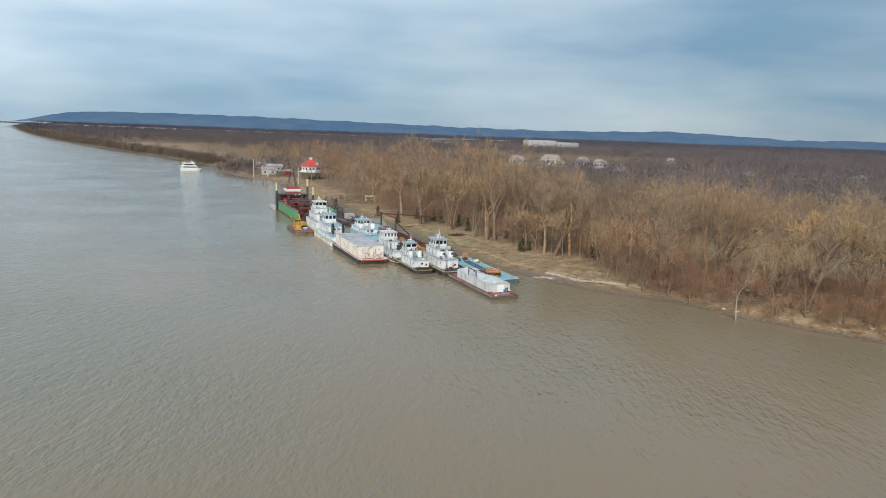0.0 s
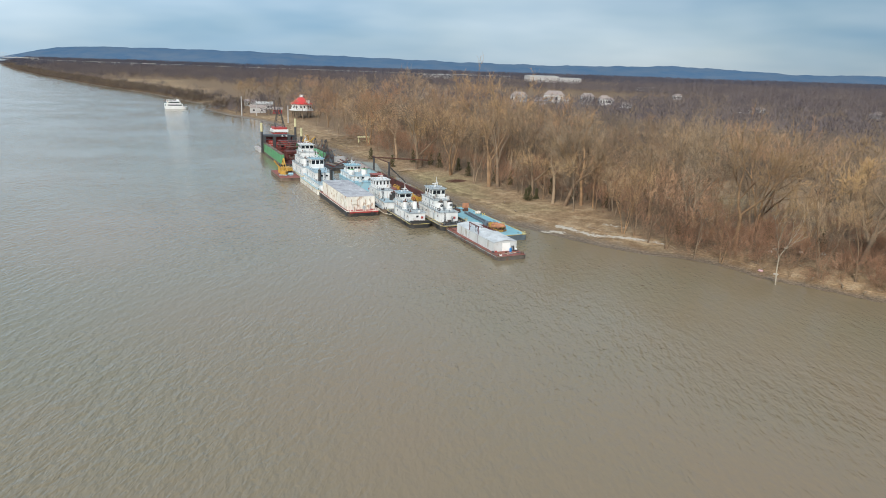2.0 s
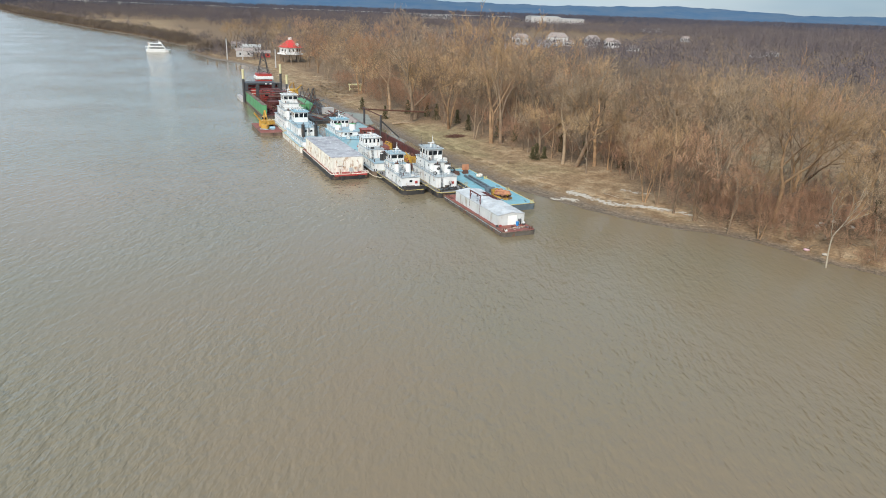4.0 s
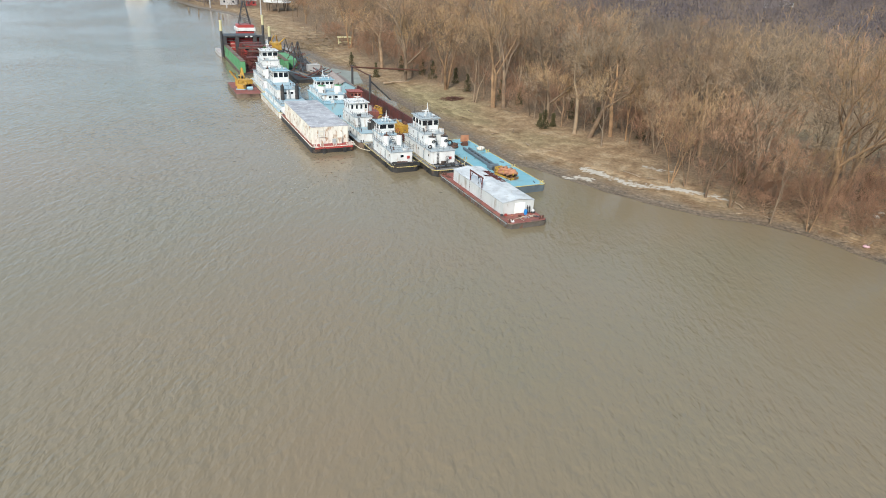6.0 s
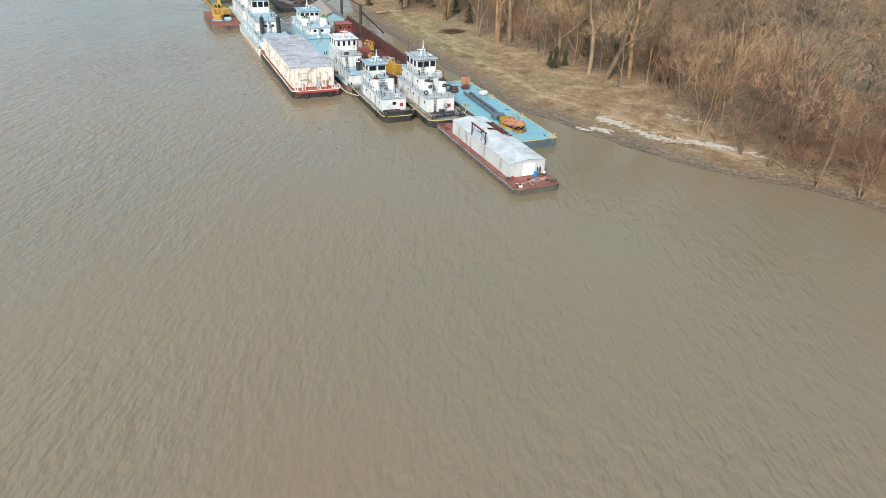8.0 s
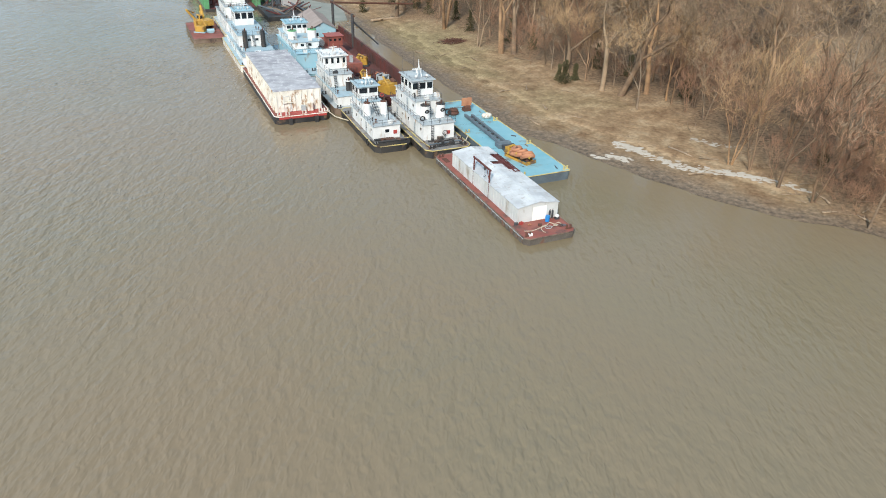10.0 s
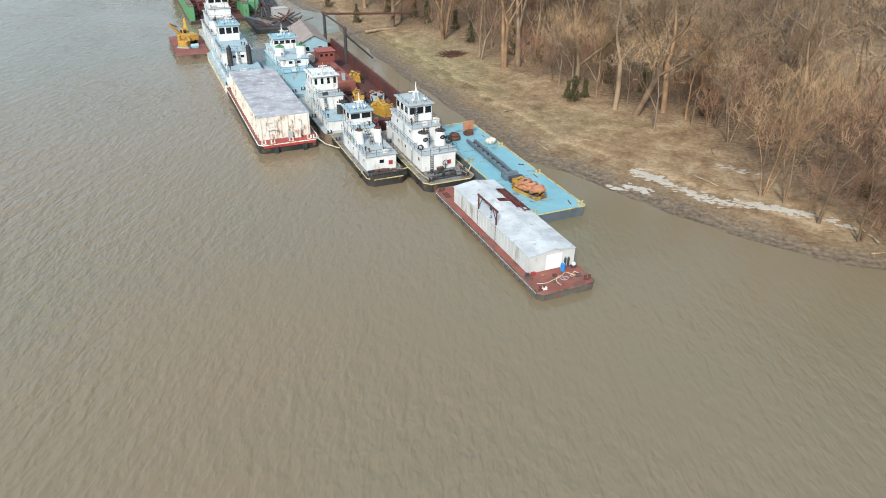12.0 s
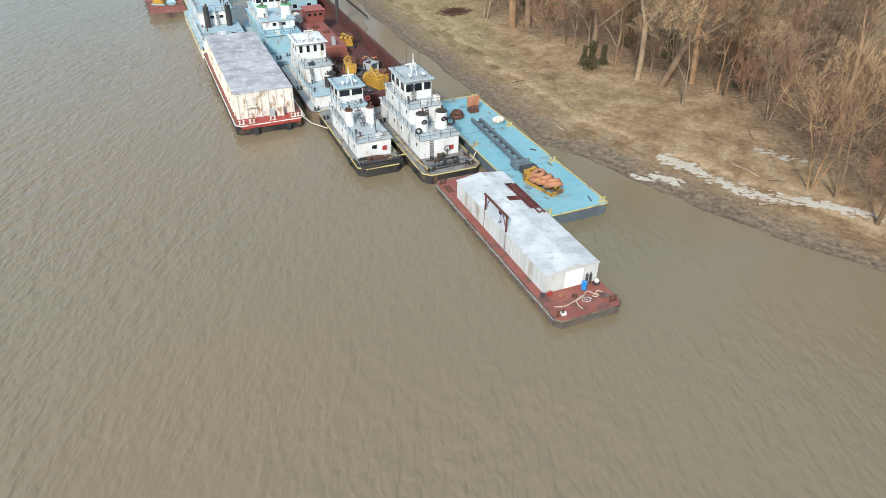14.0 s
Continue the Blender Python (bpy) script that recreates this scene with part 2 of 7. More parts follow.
M_BARK = mat("grey_brown_bark", (0.17, 0.125, 0.09), (0.34, 0.25, 0.165), 0.5, 1.0, 0.95, vary=0.22, spec=0.15,
             tones=((1.1, 0.95, 0.8), (0.75, 0.78, 0.82), (1.0, 1.0, 1.0), (0.62, 0.6, 0.6), (1.2, 1.0, 0.8), (0.9, 0.95, 1.0)))
M_BARKRED = mat("russet_stem_bark", (0.24, 0.135, 0.085), (0.36, 0.235, 0.15), 0.8, 0.9, 0.95, vary=0.2, spec=0.15)
M_TWIG = mat("dry_brown_twig", (0.315, 0.232, 0.155), (0.44, 0.335, 0.22), 0.15, 0.9, 0.95, vary=0.25, spec=0.1,
             tones=((1.15, 1.0, 0.8), (1.0, 1.0, 1.0), (0.8, 0.78, 0.8), (1.15, 0.82, 0.72), (0.95, 1.0, 1.08), (1.25, 1.08, 0.82), (0.72, 0.70, 0.72)))
M_TWIGRED = mat("reddish_twig", (0.27, 0.145, 0.095), (0.36, 0.215, 0.135), 0.2, 0.9, 0.95, vary=0.22, spec=0.1)
M_SNAGBARK = mat("weathered_dead_bark", (0.36, 0.27, 0.18), (0.26, 0.19, 0.125), 0.8, 0.9, 0.95, spec=0.15)
M_PALEBARK = mat("pale_sycamore_bark", (0.42, 0.37, 0.29), (0.28, 0.23, 0.17), 0.8, 0.9, 0.9, spec=0.15)
# Aerial haze is painted into the purple and blue greys of the next two.
M_WOODSDISTHAZE = mat("hazed_distant_woods", (0.075, 0.082, 0.112), (0.125, 0.112, 0.125), 0.004, 1.0, 1.0, fine=0.08, bump=0.0, spec=0.0)
M_WOODSFARHAZE = mat("hazed_far_woods", (0.112, 0.097, 0.107), (0.175, 0.145, 0.138), 0.012, 1.0, 1.0, fine=0.4, bump=0.0, spec=0.05)
# Darker than the front twigs: shade inside the wood is painted into this brown.
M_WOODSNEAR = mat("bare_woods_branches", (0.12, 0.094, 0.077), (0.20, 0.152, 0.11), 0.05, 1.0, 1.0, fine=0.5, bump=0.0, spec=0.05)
M_PINK = mat("faded_pink_vinyl", (0.52, 0.25, 0.28), (0.62, 0.5, 0.5), 1.5, 0.8, 0.5)
M_EVERGREEN = mat("dark_evergreen_leaf", (0.07, 0.068, 0.032), (0.11, 0.095, 0.05), 0.6, 0.9, 0.9, vary=0.15, spec=0.15)
# The blue of the ridge is distance haze put into its base colour.
M_HILLHAZE = mat("hazed_wooded_hill", (0.068, 0.125, 0.205), (0.10, 0.145, 0.205), 0.006, 1.0, 1.0, fine=0.03, bump=0.0, spec=0.0)
M_PAD = mat("grey_gravel", (0.20, 0.22, 0.20), (0.28, 0.29, 0.26), 0.2, 0.9, 0.95)
M_SAND = mat("pale_silt_sand", (0.47, 0.43, 0.37), (0.36, 0.31, 0.25), 0.5, 0.9, 0.95, spec=0.15)


def glass_material():
    m = bpy.data.materials.new("dark_window_glass")
    m.use_nodes = True
    b = m.node_tree.nodes["Principled BSDF"]
    b.inputs["Base Color"].default_value = (0.012, 0.016, 0.02, 1)
    b.inputs["Roughness"].default_value = 0.08
    b.inputs["Specular IOR Level"].default_value = 0.5
    return m


M_GLASS = glass_material()


def ground_material():
    """Silt, dry grass and leaf litter by broad noise; wet mud in a ragged belt along the waterline. The litter's dark
    tone also holds the wood's shade.
    """
    m = bpy.data.materials.new("river_bank_ground")
    m.use_nodes = True
    n, l = m.node_tree.nodes, m.node_tree.links
    b = n["Principled BSDF"]
    b.inputs["Specular IOR Level"].default_value = 0.2
    geo = n.new("ShaderNodeNewGeometry")
    sep = n.new("ShaderNodeSeparateXYZ")
    l.new(geo.outputs["Position"], sep.inputs[0])
    big, mid, fine = (n.new("ShaderNodeTexNoise") for _ in range(3))
    for t, s, d in ((big, 0.018, 5), (mid, 0.28, 10), (fine, 1.7, 8)):
        t.inputs["Scale"].default_value, t.inputs["Detail"].default_value = s, d
        t.inputs["Roughness"].default_value = 0.62
        l.new(geo.outputs["Position"], t.inputs["Vector"])
    earth = ramp_node(n, ((0.32, (0.175, 0.108, 0.06)), (0.5, (0.29, 0.195, 0.112)), (0.68, (0.395, 0.295, 0.185))))
    grass = ramp_node(n, ((0.35, (0.21, 0.163, 0.088)), (0.65, (0.36, 0.288, 0.16))))
    l.new(mid.outputs["Fac"], earth.inputs["Fac"])
    l.new(mid.outputs["Fac"], grass.inputs["Fac"])
    sel = n.new("ShaderNodeMapRange")
    sel.inputs["From Min"].default_value, sel.inputs["From Max"].default_value = 0.52, 0.70
    l.new(big.outputs["Fac"], sel.inputs["Value"])
    lawn = n.new("ShaderNodeAttribute")
    lawn.attribute_name = "lawn"
    both = n.new("ShaderNodeMath")
    both.operation, both.use_clamp = "ADD", True
    l.new(sel.outputs["Result"], both.inputs[0])
    l.new(lawn.outputs["Fac"], both.inputs[1])
    mx = n.new("ShaderNodeMix")
    mx.data_type = "RGBA"
    l.new(both.outputs[0], mx.inputs["Factor"])
    l.new(earth.outputs["Color"], mx.inputs["A"])
    l.new(grass.outputs["Color"], mx.inputs["B"])
    # wet belt: height of the ground plus ragged noise
    hs = n.new("ShaderNodeMath")
    hs.operation = "MULTIPLY_ADD"
    hs.inputs[1].default_value = -0.8
    l.new(mid.outputs["Fac"], hs.inputs[0])
    l.new(sep.outputs["Z"], hs.inputs[2])
    wet = n.new("ShaderNodeMapRange")
    wet.inputs["From Min"].default_value, wet.inputs["From Max"].default_value = -0.10, 0.42
    wet.inputs["To Min"].default_value, wet.inputs["To Max"].default_value = 1.0, 0.0
    l.new(hs.outputs[0], wet.inputs["Value"])
    mud = ramp_node(n, ((0.35, (0.122, 0.094, 0.068)), (0.65, (0.205, 0.154, 0.106))))
    l.new(fine.outputs["Fac"], mud.inputs["Fac"])
    m2 = n.new("ShaderNodeMix")
    m2.data_type = "RGBA"
    l.new(wet.outputs["Result"], m2.inputs["Factor"])
    l.new(mx.outputs["Result"], m2.inputs["A"])
    l.new(mud.outputs["Color"], m2.inputs["B"])
    # terraces left by the falling river: thin darker and paler lines along the contours
    tz = n.new("ShaderNodeMath")
    tz.operation = "MULTIPLY_ADD"
    tz.inputs[1].default_value = 0.45
    l.new(mid.outputs["Fac"], tz.inputs[0])
    l.new(sep.outputs["Z"], tz.inputs[2])
    cb = n.new("ShaderNodeCombineXYZ")
    l.new(tz.outputs[0], cb.inputs["Z"])
    ln = n.new("ShaderNodeTexNoise")
    ln.inputs["Scale"].default_value, ln.inputs["Detail"].default_value = 6.5, 5.0
    l.new(cb.outputs[0], ln.inputs["Vector"])
    tone = n.new("ShaderNodeMapRange")
    tone.inputs["From Min"].default_value, tone.inputs["From Max"].default_value = 0.34, 0.66
    tone.inputs["To Min"].default_value, tone.inputs["To Max"].default_value = 0.62, 1.22
    l.new(ln.outputs["Fac"], tone.inputs["Value"])
    low = n.new("ShaderNodeMapRange")
    low.inputs["From Min"].default_value, low.inputs["From Max"].default_value = 1.1, 2.0
    low.inputs["To Min"].default_value, low.inputs["To Max"].default_value = 1.0, 0.25
    l.new(sep.outputs["Z"], low.inputs["Value"])
    terr = n.new("ShaderNodeHueSaturation")
    l.new(tone.outputs["Result"], terr.inputs["Value"])
    l.new(low.outputs["Result"], terr.inputs["Fac"])
    l.new(m2.outputs["Result"], terr.inputs["Color"])
    # leaf litter lies where the wood stands; its dark tone also paints the shade under the trees
    at_ = n.new("ShaderNodeAttribute")
    at_.attribute_name = "litter"
    leaf = ramp_node(n, ((0.35, (0.125, 0.085, 0.055)), (0.65, (0.25, 0.165, 0.10))))
    l.new(fine.outputs["Fac"], leaf.inputs["Fac"])
    m5 = n.new("ShaderNodeMix")
    m5.data_type = "RGBA"
    l.new(at_.outputs["Fac"], m5.inputs["Factor"])
    l.new(terr.outputs["Color"], m5.inputs["A"])
    l.new(leaf.outputs["Color"], m5.inputs["B"])
    # fine litter
    lit = n.new("ShaderNodeMapRange")
    lit.inputs["From Min"].default_value, lit.inputs["From Max"].default_value = 0.3, 0.7
    lit.inputs["To Min"].default_value, lit.inputs["To Max"].default_value = 0.72, 1.25
    l.new(fine.outputs["Fac"], lit.inputs["Value"])
    hv = n.new("ShaderNodeHueSaturation")
    l.new(lit.outputs["Result"], hv.inputs["Value"])
    l.new(m5.outputs["Result"], hv.inputs["Color"])
    l.new(hv.outputs["Color"], b.inputs["Base Color"])
    rg = n.new("ShaderNodeMapRange")
    rg.inputs["To Min"].default_value, rg.inputs["To Max"].default_value = 0.95, 0.45
    l.new(wet.outputs["Result"], rg.inputs["Value"])
    l.new(rg.outputs["Result"], b.inputs["Roughness"])
    bp = n.new("ShaderNodeBump")
    bp.inputs["Strength"].default_value, bp.inputs["Distance"].default_value = 0.6, 0.15
    l.new(fine.outputs["Fac"], bp.inputs["Height"])
    l.new(bp.outputs["Normal"], b.inputs["Normal"])
    return m


def water_material():
    """Silty river: muddy body colour under a glossy surface; short wind waves with long crests, calmer in the lee of the bank."""
    m = bpy.data.materials.new("silty_river_water")
    m.use_nodes = True
    n, l = m.node_tree.nodes, m.node_tree.links
    b = n["Principled BSDF"]
    geo = n.new("ShaderNodeNewGeometry")
    big = n.new("ShaderNodeTexNoise")
    big.inputs["Scale"].default_value, big.inputs["Detail"].default_value = 0.012, 4.0
    l.new(geo.outputs["Position"], big.inputs["Vector"])
    body = ramp_node(n, ((0.32, (0.226, 0.161, 0.098)), (0.52, (0.205, 0.162, 0.102)), (0.70, (0.176, 0.157, 0.099))))
    l.new(big.outputs["Fac"], body.inputs["Fac"])
    l.new(body.outputs["Color"], b.inputs["Base Color"])
    b.inputs["Roughness"].default_value = 0.09
    b.inputs["IOR"].default_value = 1.42
    b.inputs["Specular IOR Level"].default_value = 0.5
    total = None
    for s, d, k, turn, thin in ((1.9, 1.0, 0.34, -32, 0.45), (0.9, 1.0, 0.55, -48, 0.40), (0.34, 1.5, 0.50, -24, 0.45), (0.07, 2.0, 0.5, -38, 0.5)):
        mp = n.new("ShaderNodeMapping")
        mp.inputs["Rotation"].default_value = (0, 0, radians(turn))
        mp.inputs["Scale"].default_value = (1.0, thin, 1.0)
        l.new(geo.outputs["Position"], mp.inputs["Vector"])
        t = n.new("ShaderNodeTexNoise")
        t.inputs["Scale"].default_value, t.inputs["Detail"].default_value = s, d
        t.inputs["Distortion"].default_value = 0.35
        l.new(mp.outputs["Vector"], t.inputs["Vector"])
        k_node = n.new("ShaderNodeMath")
        k_node.operation = "MULTIPLY_ADD"
        k_node.inputs[1].default_value = k
        l.new(t.outputs["Fac"], k_node.inputs[0])
        if total:
            l.new(total, k_node.inputs[2])
        else:
            k_node.inputs[2].default_value = 0.0
        total = k_node.outputs[0]
    patch = n.new("ShaderNodeTexNoise")
    patch.inputs["Scale"].default_value, patch.inputs["Detail"].default_value = 0.022, 3.0
    l.new(geo.outputs["Position"], patch.inputs["Vector"])
    ps = n.new("ShaderNodeMapRange")
    ps.inputs["From Min"].default_value, ps.inputs["From Max"].default_value = 0.35, 0.65
    ps.inputs["To Min"].default_value, ps.inputs["To Max"].default_value = 0.35, 0.95
    l.new(patch.outputs["Fac"], ps.inputs["Value"])
    wind = n.new("ShaderNodeAttribute")
    wind.attribute_name = "wind"
    pw = n.new("ShaderNodeMath")
    pw.operation = "MULTIPLY"
    l.new(ps.outputs["Result"], pw.inputs[0])
    l.new(wind.outputs["Fac"], pw.inputs[1])
    bp = n.new("ShaderNodeBump")
    bp.inputs["Distance"].default_value = 0.58
    l.new(pw.outputs[0], bp.inputs["Strength"])
    l.new(total, bp.inputs["Height"])
    l.new(bp.outputs["Normal"], b.inputs["Normal"])
    return m


M_GROUND, M_WATER = ground_material(), water_material()


# ---------------------------------------------------------------- mesh building
class Shape:
    """Collects solids into one mesh."""

    def __init__(self):
        self.v, self.f = [], []

    def _add(self, vs, fs):
        k = len(self.v)
        self.v += [tuple(p) for p in vs]
        self.f += [tuple(i + k for i in q) for q in fs]
        return self

    def hexa(self, p):
        """Eight corners: the lower four counter-clockwise from above, then the upper four."""
        return self._add(p, [(3, 2, 1, 0), (4, 5, 6, 7), (0, 1, 5, 4), (1, 2, 6, 5), (2, 3, 7, 6), (3, 0, 4, 7)])

    def box(self, x0, x1, y0, y1, z0, z1):
        return self.hexa([(x0, y0, z0), (x1, y0, z0), (x1, y1, z0), (x0, y1, z0), (x0, y0, z1), (x1, y0, z1), (x1, y1, z1), (x0, y1, z1)])

    def prism(self, outline, z0, z1, shrink=1.0):
        k = len(outline)
        cx, cy = sum(p[0] for p in outline) / k, sum(p[1] for p in outline) / k
        lo = [(cx + (x - cx) * shrink, cy + (y - cy) * shrink, z0) for x, y in outline]
        hi = [(x, y, z1) for x, y in outline]
        fs = [tuple(range(k - 1, -1, -1)), tuple(range(k, 2 * k))]
        fs += [(i, (i + 1) % k, k + (i + 1) % k, k + i) for i in range(k)]
        return self._add(lo + hi, fs)

    def cyl(self, a, b, r0, r1=None, n=8, caps=True):
        r1 = r0 if r1 is None else r1
        a, b = Vector(a), Vector(b)
        d = (b - a).normalized()
        s = d.orthogonal().normalized()
        t = d.cross(s)
        vs, tip = [], r1 < 1e-4
        for c, r in ((a, r0),) + (() if tip else ((b, r1),)):
            vs += [c + (s * math.cos(2 * math.pi * i / n) + t * math.sin(2 * math.pi * i / n)) * r for i in range(n)]
        if tip:
            vs.append(b)
            fs = [(i, (i + 1) % n, n) for i in range(n)]
        else:
            fs = [(i, (i + 1) % n, n + (i + 1) % n, n + i) for i in range(n)]
        if caps:
            fs.append(tuple(range(n - 1, -1, -1)))
            if not tip:
                fs.append(tuple(range(n, 2 * n)))
        return self._add(vs, fs)

    def tube(self, pts, r, n=6):
        """One bent round bar through all the points."""
        pts = [Vector(p) for p in pts]
        vs, s = [], None
        for k, p in enumerate(pts):
            d = (pts[min(k + 1, len(pts) - 1)] - pts[max(k - 1, 0)])
            d = d.normalized() if d.length > 1e-6 else Vector((0, 0, 1))
            s = d.orthogonal().normalized() if s is None else (s - d * s.dot(d)).normalized()
            t = d.cross(s)
            vs += [p + (s * math.cos(2 * math.pi * i / n) + t * math.sin(2 * math.pi * i / n)) * r for i in range(n)]
        fs = [(k * n + i, k * n + (i + 1) % n, (k + 1) * n + (i + 1) % n, (k + 1) * n + i) for k in range(len(pts) - 1) for i in range(n)]
        fs += [tuple(range(n - 1, -1, -1)), tuple(range((len(pts) - 1) * n, len(pts) * n))]
        return self._add(vs, fs)

    def ring(self, c, axis, radius, r, n=14, m=6):
        c, ax = Vector(c), Vector(axis).normalized()
        s = ax.orthogonal().normalized()
        t = ax.cross(s)
        vs = []
        for i in range(n):
            a = 2 * math.pi * i / n
            o = s * math.cos(a) + t * math.sin(a)
            for j in range(m):
                q = 2 * math.pi * j / m
                vs.append(c + o * (radius + r * math.cos(q)) + ax * (r * math.sin(q)))
        fs = [(i * m + j, ((i + 1) % n) * m + j, ((i + 1) % n) * m + (j + 1) % m, i * m + (j + 1) % m) for i in range(n) for j in range(m)]
        return self._add(vs, fs)

    def lump(self, c, rx, ry, rz, seed=0, n=8, m=5, rough=0.25):
        rnd = random.Random(seed)
        vs = [(c[0], c[1], c[2] - rz)]
        for j in range(1, m):
            p = math.pi * (j / m - 0.5)
            for i in range(n):
                a = 2 * math.pi * i / n
                k = 1 + rnd.uniform(-rough, rough)
                vs.append((c[0] + rx * k * math.cos(p) * math.cos(a), c[1] + ry * k * math.cos(p) * math.sin(a), c[2] + rz * k * math.sin(p)))
        vs.append((c[0], c[1], c[2] + rz))
        fs = [(0, 1 + (i + 1) % n, 1 + i) for i in range(n)]
        for j in range(m - 2):
            fs += [(1 + j * n + i, 1 + j * n + (i + 1) % n, 1 + (j + 1) * n + (i + 1) % n, 1 + (j + 1) * n + i) for i in range(n)]
        top = len(vs) - 1
        fs += [(top, 1 + (m - 2) * n + i, 1 + (m - 2) * n + (i + 1) % n) for i in range(n)]
        return self._add(vs, fs)

    def mesh(self, name, material, smooth=False, tidy=True):
        me = bpy.data.meshes.new(name)
        me.from_pydata(self.v, [], self.f)
        if tidy:
            bm = bmesh.new()
            bm.from_mesh(me)
            bmesh.ops.recalc_face_normals(bm, faces=bm.faces)
            bm.to_mesh(me)
            bm.free()
        me.materials.append(material)
        if smooth:
            me.shade_smooth()
        me.update()
        return me


def part(name, shape, material, parent=None, label="", smooth=False, bevel=0.0, at=None):
    me = shape if isinstance(shape, bpy.types.Mesh) else shape.mesh(name, material, smooth)
    ob = new(name, me)
    if parent:
        ob.parent = parent
    if at is not None:
        ob.matrix_basis = at
    if bevel:
        md = ob.modifiers.new("edge", "BEVEL")
        md.width, md.segments, md.limit_method = bevel, 2, "ANGLE"
    if label:
        tagged(ob, label)
    return ob


def thing(name, m, label, category, group=""):
    ob = new(name)
    ob.matrix_basis = m
    return tagged(ob, label, category, group)


# The moored fleet lies along one line: "back" counts metres away along it, "across" metres towards the bank.
FLEET_X, FLEET_Y, FLEET_TURN = 8.8, 101.7, 25.2
_ca, _sa = math.cos(radians(FLEET_TURN)), math.sin(radians(FLEET_TURN))


def moored(back, across, z=0.0, turn=0.0):
    return pose(FLEET_X + across * _ca - back * _sa, FLEET_Y + across * _sa + back * _ca, z, 0, 0, FLEET_TURN + turn)


# ---------------------------------------------------------------- water and ground
SHORE = [(2600, -1500), (900, -420), (300, -40), (170, 30), (120, 61), (94.6, 77), (83.5, 83.4), (72, 92), (66, 98), (59, 106), (53.4, 110.6), (45.4, 112.3), (41.9, 114.8), (37.3, 117.5),
         (32.1, 122.2), (29.4, 123.8), (25.8, 128), (20.8, 134), (15.7, 138.8), (10.3, 143.5), (7.3, 150.5), (2.4, 159.6), (-2.4, 169), (-9, 182), (-20, 205), (-33, 232),
         (-50, 262), (-70, 300), (-92, 335), (-111, 365), (-130, 425), (-152, 458), (-190, 498), (-232, 560), (-215, 590), (-262, 625), (-352, 745),
         (-510, 920), (-792, 1255), (-1100, 1654), (-1700, 2500), (-2400, 3700), (-3150, 4950)]
LAND = SHORE + [(5000, 4950), (5000, -1500)]


def land_distance(x, y):
    """Metres from the waterline, positive on land, for arrays."""
    x, y = np.asarray(x, float), np.asarray(y, float)
    best = np.full(x.shape, 1e9)
    for (ax, ay), (bx, by) in zip(SHORE, SHORE[1:]):
        dx, dy = bx - ax, by - ay
        t = np.clip(((x - ax) * dx + (y - ay) * dy) / (dx * dx + dy * dy), 0, 1)
        best = np.minimum(best, np.hypot(x - ax - t * dx, y - ay - t * dy))
    inside = np.zeros(x.shape, bool)
    for (ax, ay), (bx, by) in zip(LAND, LAND[1:] + LAND[:1]):
        if ay != by:
            inside ^= ((ay > y) != (by > y)) & (x < (bx - ax) * (y - ay) / (by - ay) + ax)
    return np.where(inside, best, -best)


def ripple(x, y):
    return (np.sin(x * 0.13 + 1.7 * np.sin(y * 0.07)) * 0.5 + np.sin(y * 0.19 + x * 0.05 + 2) * 0.35 + np.sin(x * 0.41 - y * 0.37) * 0.15
            + np.sin(x * 0.9 + y * 0.6 + np.sin(y * 0.8)) * 0.08)


def ground_height(x, y):
    x, y = np.asarray(x, float), np.asarray(y, float)
    d = land_distance(x, y) + ripple(x * 2.3, y * 2.3) * 0.8
    steep = np.clip((x - 55) / 15, 0, 1) * np.clip((130 - y) / 20, 0, 1)
    z = np.interp(d, (-40, -4, 0, 3, 9, 22, 45, 90, 400), (-3, -0.6, 0, 0.45, 1.1, 1.9, 2.9, 3.6, 4.2))
    zs = np.interp(d, (-40, -4, 0, 1.5, 6, 14, 30, 90, 400), (-3, -0.6, 0, 0.6, 2.2, 3.6, 4.2, 4.4, 4.4))
    z = z * (1 - steep) + zs * steep
    return z + ripple(x, y) * 0.28 * np.clip(d / 25, 0, 1)


# the front line of the wood, from upstream to the point
FRONT = [(400, -60), (140, 60), (94, 90), (70, 103), (57, 113), (47, 128), (39, 155), (24, 170), (11, 192), (-5, 218), (-20, 236), (-35, 262), (-62, 330), (-88, 380), (-108, 430), (-135, 480)]


def wood_depth(x, y):
    """Metres behind the front of the wood, for arrays; the clearing and the open plain are left out."""
    x, y = np.asarray(x, float), np.asarray(y, float)
    best, sign = np.full(x.shape, 1e9), np.ones(x.shape)
    for (ax, ay), (bx, by) in zip(FRONT, FRONT[1:]):
        dx, dy = bx - ax, by - ay
        t = np.clip(((x - ax) * dx + (y - ay) * dy) / (dx * dx + dy * dy), 0, 1)
        d = np.hypot(x - ax - t * dx, y - ay - t * dy)
        near = d < best
        best = np.where(near, d, best)
        sign = np.where(near, np.where(dx * (y - ay) - dy * (x - ax) < 0, 1, -1), sign)
    hole = ((x - 125) / 52) ** 2 + ((y - 180) / 40) ** 2 < 1
    return np.where(hole, -20, best * sign)


def height_at(x, y):
    return float(ground_height(np.array([x]), np.array([y]))[0])


def graded(lo, hi, near0, near1, step, grow):
    out = list(np.arange(near0, near1 + step / 2, step))
    s, p = step, out[-1]
    while p < hi:
        s *= grow
        p = min(hi, p + s)
        out.append(p)
    s, p = step, out[0]
    while p > lo:
        s *= grow
        p = max(lo, p - s)
        out.insert(0, p)
    return np.array(out)


